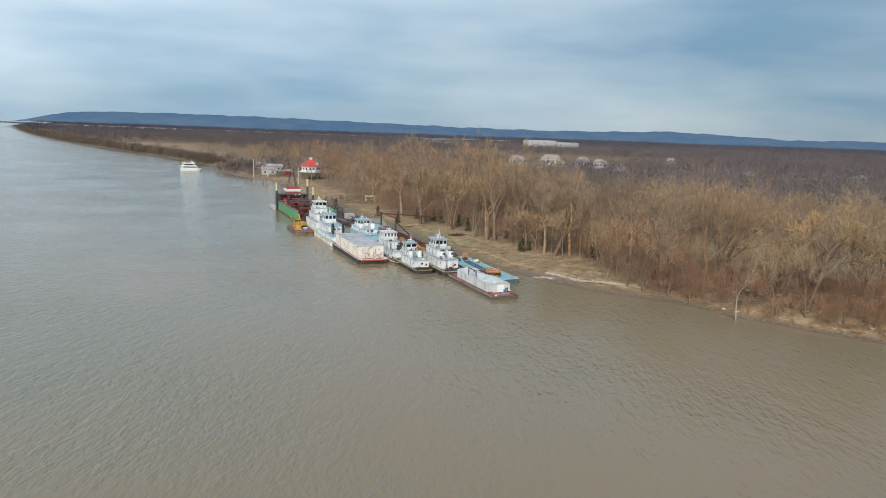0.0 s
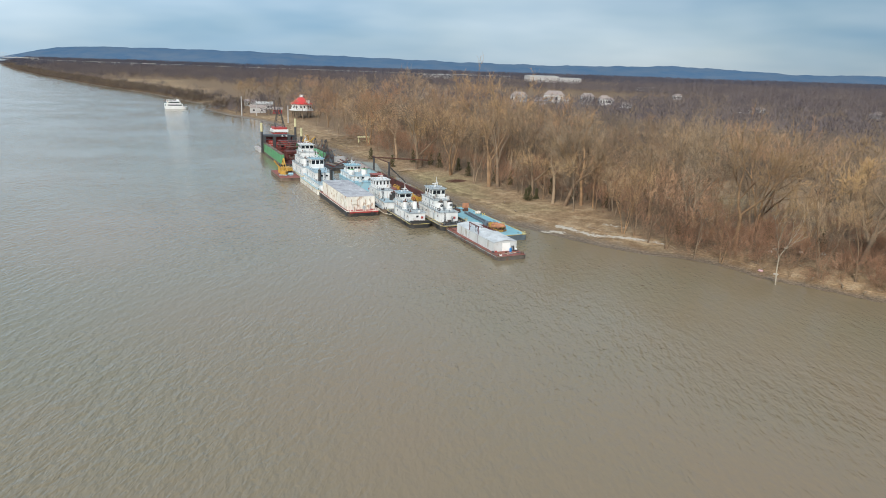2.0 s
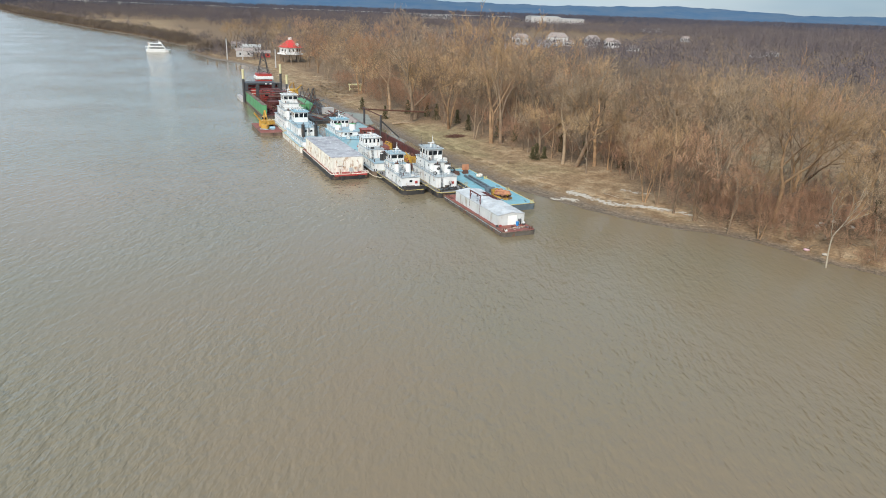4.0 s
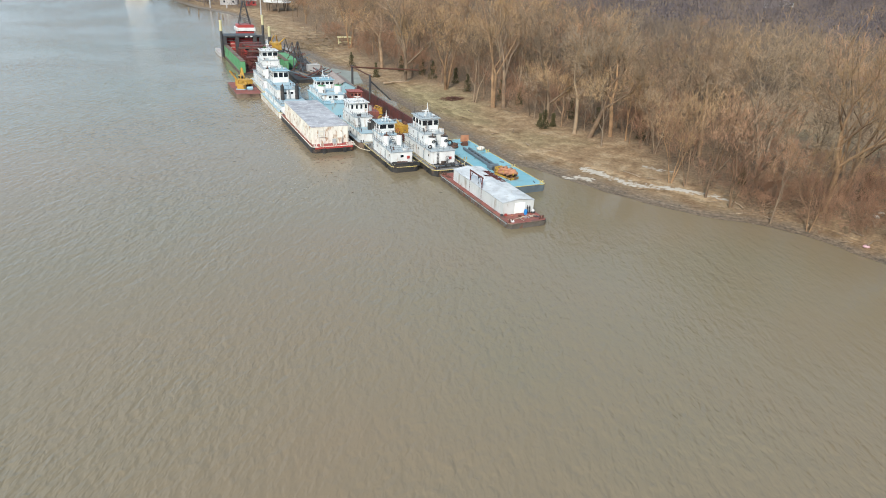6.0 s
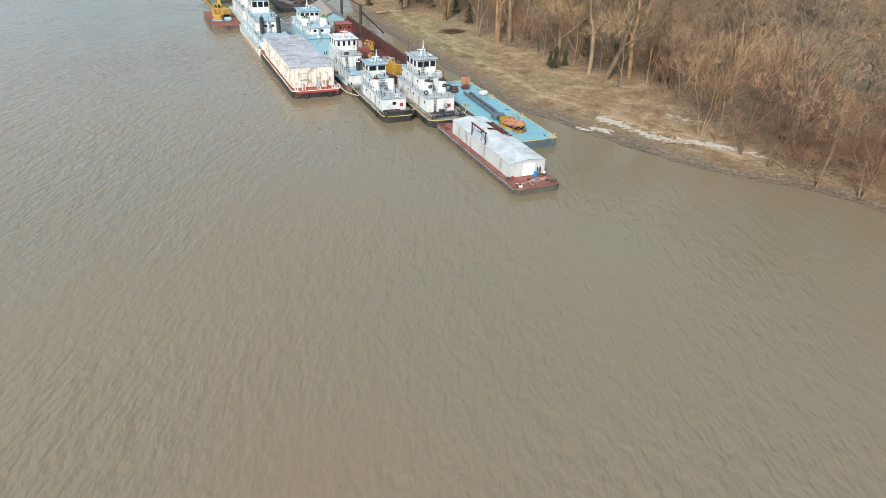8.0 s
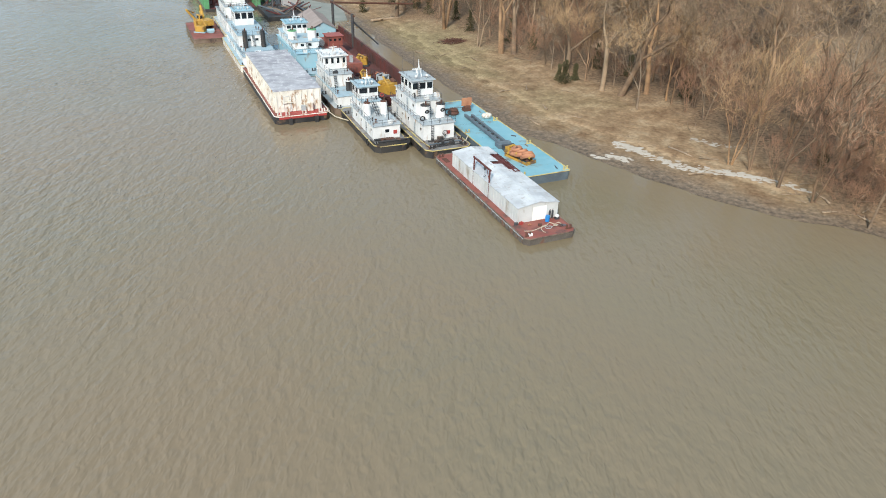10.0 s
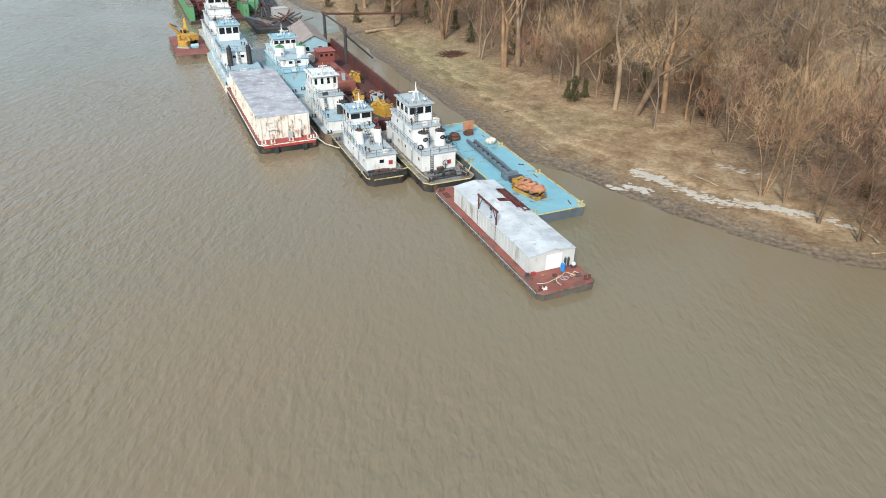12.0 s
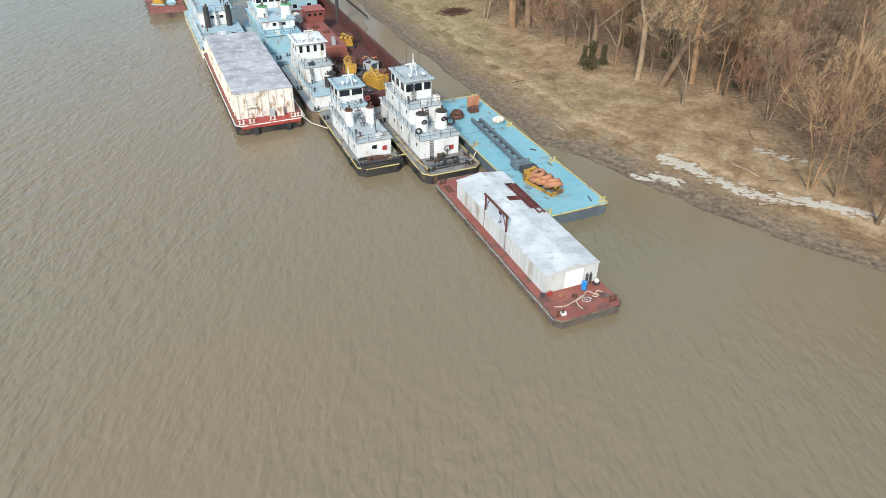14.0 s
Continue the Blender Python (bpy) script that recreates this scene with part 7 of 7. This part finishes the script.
# trees that stand out along the front of the wood
for kind, x, y, s, a in ((TALL[1], 9.5, 192, 1.1, 20), (TALL[0], 12.3, 191, 1.08, 130), (TALL[3], -5.0, 218, 1.12, 40), (TALL[2], -19, 231, 1.1, 10), (TALL[4], -30, 258, 1.08, 80), (MID[1], 4, 198, 1.2, 0),
                         (TALL[5], 23, 176, 0.95, 200), (SNAG, 28.5, 163.5, 1.0, 30), (LEAN, 31.5, 160.5, 1.1, -25), (TALL[4], 37, 162, 0.9, 60), (MID[0], 33.3, 153, 0.8, 0), (MID[2], 43, 128.5, 0.85, 10),
                         (MID[1], 45.5, 126.5, 0.9, 100), (MID[0], 47.7, 120.8, 1.0, 200), (MID[2], 51, 116.5, 0.9, 50), (TALL[2], 58, 124, 0.82, 310), (TALL[4], 66, 112, 0.9, 200), (TALL[1], 72, 118, 0.85, 20),
                         (PALE, 67.5, 91.8, 1.0, 0), (LEAN, 86, 95.5, 1.12, 10), (MID[0], 83, 90, 0.9, 40), (MID[2], 77, 93, 0.8, 140), (MID[1], 61, 106.5, 0.8, 0), (MID[0], 90, 86, 0.8, 20), (TALL[2], 100, 96, 0.8, 150),
                         (MID[1], 96, 83.5, 0.7, 220), (TALL[0], 112, 88, 0.75, 0), (MID[2], 108, 76, 0.8, 80), (MID[0], 56, 110, 0.75, 260), (TALL[0], 76, 124, 0.85, 15), (TALL[3], 85, 117, 0.8, 95), (TALL[5], 95, 109, 0.85, 170), (TALL[4], 63, 136, 0.9, 240), (TALL[1], 82, 139, 0.8, 310),
                         (TALL[2], 107, 104, 0.8, 45), (TALL[5], 119, 112, 0.8, 200), (TALL[0], 54, 146, 0.85, 100), (MID[1], 90, 100, 0.9, 60), (MID[3], 70, 128, 0.9, 10), (MID[2], 101, 118, 0.9, 130)):
    PLACED.append((x, y))
    plant(kind, x, y, s, a)

# bare trees round the point and the red-roofed house
for kind, x, y, s, a in ((TALL[0], -186, 552, 0.8, 0), (TALL[3], -205, 600, 0.75, 40), (MID[1], -176, 560, 1.1, 80), (TALL[2], -160, 568, 0.78, 120), (TALL[5], -178, 620, 0.8, 200), (MID[3], -166, 540, 1.0, 10), (TALL[4], -146, 560, 0.8, 75),
                         (TALL[1], -132, 548, 0.8, 300), (TALL[2], -118, 540, 0.82, 30), (MID[0], -150, 528, 1.0, 150), (TALL[3], -106, 520, 0.8, 260), (TALL[0], -140, 600, 0.85, 180), (TALL[5], -115, 580, 0.85, 90), (TALL[4], -92, 560, 0.85, 15), (MID[2], -198, 568, 1.0, 60),
                         (TALL[1], -80, 500, 0.85, 70), (TALL[2], -95, 470, 0.8, 110), (TALL[0], -72, 455, 0.85, 230)):
    PLACED.append((x, y))
    plant(kind, x, y, s, a)


def behind_front(x, y):
    return float(wood_depth(np.array([x]), np.array([y]))[0])


g_ = np.random.RandomState(77)
CX, CY = g_.uniform(-150, 200, 7000), 72 + 430 * g_.uniform(0, 1, 7000) ** 1.35
CB = wood_depth(CX, CY)
count = 0
for x, y, b in zip(CX.tolist(), CY.tolist(), CB.tolist()):
    if b < 0.5 or b > 80 or abs(x) > 0.8 * (y + 80):
        continue
    tall = rnd.random() < 0.5
    if not free(x, y, (11.5 if tall else 7.0) if y < 300 else 12.0):
        continue
    size = rnd.uniform(0.72, 1.08) * (0.85 if x > 38 else 1.0) * (0.7 if y > 340 else 1.0) * (0.72 if b > 36 else 1.0)
    plant(rnd.choice(TALL) if tall else rnd.choice(MID), x, y, size, rnd.uniform(0, 360))
    count += 1
    if count >= 200:
        break

# a close thicket of young stems at the corner of the wood
for k in range(60):
    x, y = rnd.uniform(19, 47), rnd.uniform(150, 186)
    if 0.5 < behind_front(x, y) < 16 and free(x, y, 2.2):
        plant(rnd.choice(MID) if k % 3 else rnd.choice(RED), x, y, rnd.uniform(0.5, 0.85), rnd.uniform(0, 360))

shrubs = 0
CX, CY = g_.uniform(-90, 125, 6000), g_.uniform(68, 340, 6000)
CB, CH = wood_depth(CX, CY), ground_height(CX, CY)
for x, y, b, h in zip(CX.tolist(), CY.tolist(), CB.tolist(), CH.tolist()):
    if h < 0.8 or b < -8 or b > 30 or (b < -1 and x < 46) or rnd.random() > (0.9 if x > 44 else 0.55) or not free(x, y, 2.6):
        continue
    plant(rnd.choice(RED), x, y, rnd.uniform(0.45, 1.05), rnd.uniform(0, 360))
    shrubs += 1
    if shrubs >= 200:
        break
shrubs = 0
CX, CY = g_.uniform(46, 128, 5000), g_.uniform(62, 125, 5000)
CB, CH = wood_depth(CX, CY), ground_height(CX, CY)
for x, y, b, h in zip(CX.tolist(), CY.tolist(), CB.tolist(), CH.tolist()):
    if h < 0.35 or b < -14 or b > 14 or (x < 58 and b < -4) or not free(x, y, 1.7):
        continue
    plant(rnd.choice(RED), x, y, rnd.uniform(0.3, 0.75), rnd.uniform(0, 360))
    shrubs += 1
    if shrubs >= 170:
        break


def evergreen_bush(x, y, size, seed):
    g = random.Random(seed)
    root = thing("bush", pose(x, y, height_at(x, y) - 0.1), "dark olive leafy bush at the wood's edge", "bush", "olive bushes")
    part("stem", Shape().cyl((0, 0, 0), (0.1, 0, size * 1.2), 0.12, 0.05, 6).cyl((0, 0, 0.2), (0.5 * size, 0.1, size), 0.07, 0.03, 5).cyl((0, 0, 0.2), (-0.4 * size, -0.2, size), 0.07, 0.03, 5), M_BARK, root)
    s = Shape()
    for _ in range(620):
        a, r, h = g.uniform(0, 6.28), g.random() ** 0.6 * size * 0.6, g.uniform(0.0, 2.3) * size
        r *= 1.1 - 0.38 * h / size + 0.2 * math.sin(h * 2.1 + seed)
        p = Vector((r * math.cos(a), r * math.sin(a), h))
        d = Vector((g.uniform(-1, 1), g.uniform(-1, 1), g.uniform(-0.2, 1))).normalized() * 0.32
        s.cyl(p, p + d, 0.1, 0.0, 3, caps=False)
    part("leaves", s.mesh("leaves", M_EVERGREEN, False, tidy=False), M_EVERGREEN, root)


# Most are added as dark masses, for ivy growth and shade within the wood.
for k, (x, y, s) in enumerate(((21.5, 168.5, 2.1), (20.6, 170.5, 1.5), (24, 171, 1.5), (-30, 240, 2.2), (-14, 243, 2.4), (57, 128, 1.6), (-2, 228, 2.2), (-42, 262, 2.3), (12, 203, 2.6), (2, 214, 2.4), (17, 196, 2.2), (30, 180, 2.4), (36, 174, 2.0), (-10, 236, 2.6), (-22, 250, 2.4), (44, 160, 2.2), (84, 108, 2.3), (92, 104, 2.0), (76, 118, 2.4), (104, 104, 2.2))):
    evergreen_bush(x, y, s, 100 + k)


# driftwood, logs and litter on the bank
def bank_litter():
    g = random.Random(5)
    made = 0
    while made < 135:
        if made < 110:
            x, y = g.uniform(48, 115), g.uniform(70, 125)
        else:
            x, y = g.uniform(-20, 50), g.uniform(115, 220)
        h = height_at(x, y)
        if not 0.5 < h < 4.0 or (made >= 110 and (h > 2.2 or g.random() > 0.5)):
            continue
        ln, r, a = g.uniform(0.8, 4.5), g.uniform(0.06, 0.22), g.uniform(0, 180)
        s = Shape()
        p, d = Vector((-ln / 2, 0, r * 0.6)), Vector((1, 0, 0))
        for k in range(3):
            q = p + Vector((ln / 3, g.uniform(-0.15, 0.15) * ln / 3, g.uniform(-0.02, 0.06)))
            s.cyl(p, q, r * (1 - 0.2 * k), r * (0.8 - 0.2 * k), 6, caps=True)
            p = q
        s.cyl((0, 0, r), (ln * 0.15, g.choice((-1, 1)) * ln * 0.2, r + 0.3), r * 0.4, r * 0.15, 5)
        ob = new("driftwood", s.mesh("driftwood", M_DRIFT, True))
        ob.matrix_basis = pose(x, y, h, 0, 0, a)
        tagged(ob, "bleached driftwood log stranded on the bank", "log", "driftwood")
        made += 1
    # two long bleached logs and a forked branch that lie apart from the rest
    for x, y, ln, r, a in ((-22, 229, 9.0, 0.38, 30), (13.5, 147.5, 4.2, 0.12, 120), (36.5, 133.5, 5.0, 0.14, -55)):
        s = Shape().tube([(-ln / 2, 0, r * 0.7), (-ln / 6, ln * 0.03, r * 0.9), (ln / 6, ln * 0.01, r), (ln / 2, -ln * 0.04, r * 1.3)], r, 8)
        s.cyl((ln * 0.1, 0, r), (ln * 0.32, ln * 0.17, r + ln * 0.07), r * 0.55, r * 0.2, 6).cyl((-ln * 0.1, 0, r), (-ln * 0.25, -ln * 0.14, r + ln * 0.05), r * 0.45, r * 0.15, 6)
        ob = new("driftwood", s.mesh("driftwood", M_DRIFT, True))
        ob.matrix_basis = pose(x, y, height_at(x, y) - 0.05, 0, 0, a)
        tagged(ob, "long bleached log with broken branches on the grass", "log", "driftwood")
    # low brush heap on the grass
    s = Shape()
    for k in range(260):
        a, r = g.uniform(0, 6.28), g.random() ** 0.5
        x, y = -2.5 + 3.2 * r * math.cos(a), 203.5 + 2.6 * r * math.sin(a)
        z, b, ln = height_at(x, y) + g.uniform(0, 0.7) * (1 - r), g.uniform(0, 6.28), g.uniform(0.6, 2.2)
        s.cyl((x, y, z), (x + ln * math.cos(b), y + ln * math.sin(b), z + g.uniform(-0.05, 0.35)), g.uniform(0.03, 0.08), 0.02, 4)
    tagged(new("brush_heap", s.mesh("brush_heap", M_RUSTDARK)), "low dark heap of cut brush on dry grass", "brush", kind="stuff")
    # pile of timber at the head of the flats
    s = Shape()
    for k in range(520):
        x, y = g.gauss(-66, 9), g.gauss(318, 16)
        if land_distance(np.array([x]), np.array([y]))[0] < 1:
            continue
        z = height_at(x, y) + g.random() ** 2 * 2.4
        a, ln, tl = g.uniform(0, 3.14), g.uniform(1.5, 6), g.uniform(-0.3, 0.3)
        s.cyl((x, y, z), (x + ln * math.cos(a), y + ln * math.sin(a), z + ln * tl), g.uniform(0.08, 0.24), 0.07, 5)
    tagged(new("timber_heap", s.mesh("timber_heap", M_DRIFT)), "heap of stranded timber at the waterline", "timber", kind="stuff")
    # small leaf and stick litter
    s = Shape()
    for k in range(5200):
        x, y = (g.uniform(46, 120), g.uniform(66, 128)) if k < 4300 else (g.uniform(-15, 48), g.uniform(118, 215))
        h = height_at(x, y)
        if not 0.35 < h < 4.2 or behind_front(x, y) < -14:
            continue
        ln, a = g.uniform(0.2, 1.1), g.uniform(0, 3.14)
        s.cyl((x, y, h + 0.03), (x + ln * math.cos(a), y + ln * math.sin(a), h + 0.06 + g.uniform(0, 0.2)), g.uniform(0.02, 0.06), 0.02, 3)
    tagged(new("stick_litter", s.mesh("stick_litter", M_DRIFT)), "scattered sticks and dry debris on the bank", "debris", kind="stuff")
    for x, y, mt, lab in ((67.3, 99.4, M_PINK, "small pink and white inflatable stranded by the waterline"), (69.5, 96.6, M_SAND, "pale rounded rock at the waterline"), (97, 80, M_WHITE, "white plastic litter on the bank")):
        ob = new("stranded_float" if mt is not M_SAND else "rock", Shape().lump((0, 0, 0.15), 0.6, 0.45, 0.25, 3, 9, 5, 0.15).mesh("lump", mt, True))
        ob.matrix_basis = pose(x, y, max(0.02, height_at(x, y)))
        tagged(ob, lab, "float" if mt is not M_SAND else "rock")
    for k in range(26):
        x, y = g.uniform(70, 112), g.uniform(78, 112)
        h = height_at(x, y)
        if h < 1.5:
            continue
        ob = new("rock", Shape().lump((0, 0, 0.2), g.uniform(0.3, 0.9), g.uniform(0.3, 0.7), g.uniform(0.2, 0.4), k, 8, 5, 0.25).mesh("rock", M_SAND))
        ob.matrix_basis = pose(x, y, h, 0, 0, g.uniform(0, 180))
        tagged(ob, "pale broken rock on the wooded bank", "rock", "bank rocks")


bank_litter()


# far woods: thousands of crowns of fine bare branches, in belts
def far_woods():
    g = np.random.RandomState(9)
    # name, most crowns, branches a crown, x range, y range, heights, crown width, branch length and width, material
    # middle and distant belts carry the haze of distance in their colours
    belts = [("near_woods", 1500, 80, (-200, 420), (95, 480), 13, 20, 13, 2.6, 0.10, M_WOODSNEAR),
             ("middle_woods", 10500, 60, (-1100, 1900), (250, 2100), 11, 18, 16, 2.8, 0.24, M_WOODSFARHAZE),
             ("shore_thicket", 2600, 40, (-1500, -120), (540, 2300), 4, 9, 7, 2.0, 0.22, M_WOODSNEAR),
             ("distant_woods", 9500, 22, (-2900, 3900), (1700, 4100), 10, 18, 26, 6.0, 0.75, M_WOODSDISTHAZE)]
    for name, most, q, xr, yr, h0, h1, wide, long_, thick, material in belts:
        tries = 120000 if name == "shore_thicket" else 30000
        x, y = g.uniform(*xr, tries), g.uniform(*yr, tries)
        d = land_distance(x, y)
        back = np.where(y < 480, wood_depth(x, y), 200)
        ok = d > 6
        if name == "shore_thicket":
            ok = (d > 1.5) & (d < 26) & ~((y > 585) & (y < 640))
        elif name == "near_woods":
            ok &= (back > 40) & (back < 135) & (np.abs(x) < 0.75 * (y + 90) + 40)
        else:
            ok &= (np.abs(x) < 0.78 * (y + 90) + 60) & (back > 110)
            field = np.sin(x * 0.0052 + 1.0) + np.sin(y * 0.0075 + x * 0.0017) * 0.9
            ok &= field < 1.15
            ok &= ~((x > -180) & (x < 430) & (y > 1620) & (y < 2020))      # open fields before the far sheds
        if name == "middle_woods":
            ok &= ~((x < -60) & (d > 38) & (d < 170) & (y > 640) & (y < 1150))
            ok &= ~((x > 40) & (x < 190) & (y > 700) & (y < 830))      # the yards of the far houses
        keep = np.nonzero(ok)[0][:most]
        x, y = x[keep], y[keep]
        h = g.uniform(h0, h1, len(x)) * np.where((y > 420) & (name != "shore_thicket"), np.clip(d[keep] / 50, 0.35, 1), 1.0)
        total = len(x) * q
        X, Y, Z, Hh = (np.repeat(v, q) for v in (x, y, ground_height(x, y), h))
        # branches spread through a rounded crown, densest at its skin, pointing outwards and up, over a few upright stems
        a, u, r = g.uniform(0, 2 * np.pi, total), g.uniform(-1, 1, total), g.uniform(0.1, 1, total) ** 0.4
        c = np.sqrt(1 - u * u)
        bx, by, bz = X + c * r * wide * 0.5 * np.cos(a), Y + c * r * wide * 0.5 * np.sin(a), Z + Hh * (0.52 + 0.44 * u * r)
        ln = long_ * g.uniform(0.5, 1.3, total)
        dx, dy, dz = np.cos(a) * c * 0.5 + g.normal(0, 0.4, total), np.sin(a) * c * 0.5 + g.normal(0, 0.4, total), 0.5 + 0.5 * u + g.normal(0, 0.25, total)
        wd = thick * g.uniform(0.6, 1.3, total)
        stem = np.tile(np.arange(q) < 1, len(x))
        bx, by, bz = np.where(stem, X + (bx - X) * 0.3, bx), np.where(stem, Y + (by - Y) * 0.3, by), np.where(stem, Z - 0.5, bz)
        dx, dy = np.where(stem, dx * 0.1, dx), np.where(stem, dy * 0.1, dy)
        dz, ln, wd = np.where(stem, 1.0, dz), np.where(stem, Hh * 0.75, ln), np.where(stem, np.minimum(wd, 0.22), wd)
        nn = np.sqrt(dx * dx + dy * dy + dz * dz)
        v = np.zeros((total, 4, 3), np.float32)
        for k in range(3):
            an = a + k * 2.094
            v[:, k, 0], v[:, k, 1], v[:, k, 2] = bx + wd * np.cos(an), by + wd * np.sin(an), bz + wd * 0.5 * np.cos(an)
        v[:, 3, 0], v[:, 3, 1], v[:, 3, 2] = bx + dx / nn * ln, by + dy / nn * ln, bz + dz / nn * ln
        i = np.arange(total) * 4
        sides = ((0, 1, 3), (1, 2, 3), (2, 0, 3)) if name == "near_woods" else ((0, 1, 3), (1, 2, 3))
        f = np.stack([np.stack([i + p for p in tri], 1) for tri in sides], 1).reshape(-1).astype(np.int32)
        me = bpy.data.meshes.new(name)
        me.vertices.add(total * 4)
        me.vertices.foreach_set("co", v.reshape(-1))
        me.loops.add(len(f))
        me.loops.foreach_set("vertex_index", f)
        me.polygons.add(len(f) // 3)
        me.polygons.foreach_set("loop_start", np.arange(0, len(f), 3, dtype=np.int32))
        me.update(calc_edges=True)
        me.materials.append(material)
        tagged(new(name, me), "bare brown winter woods on the flood plain, far belts haze-tinted", "woods", kind="stuff")


far_woods()
for kind in TALL + MID + RED + [PALE, LEAN, SNAG]:
    for o in [*kind.children_recursive, kind]:
        bpy.data.objects.remove(o)
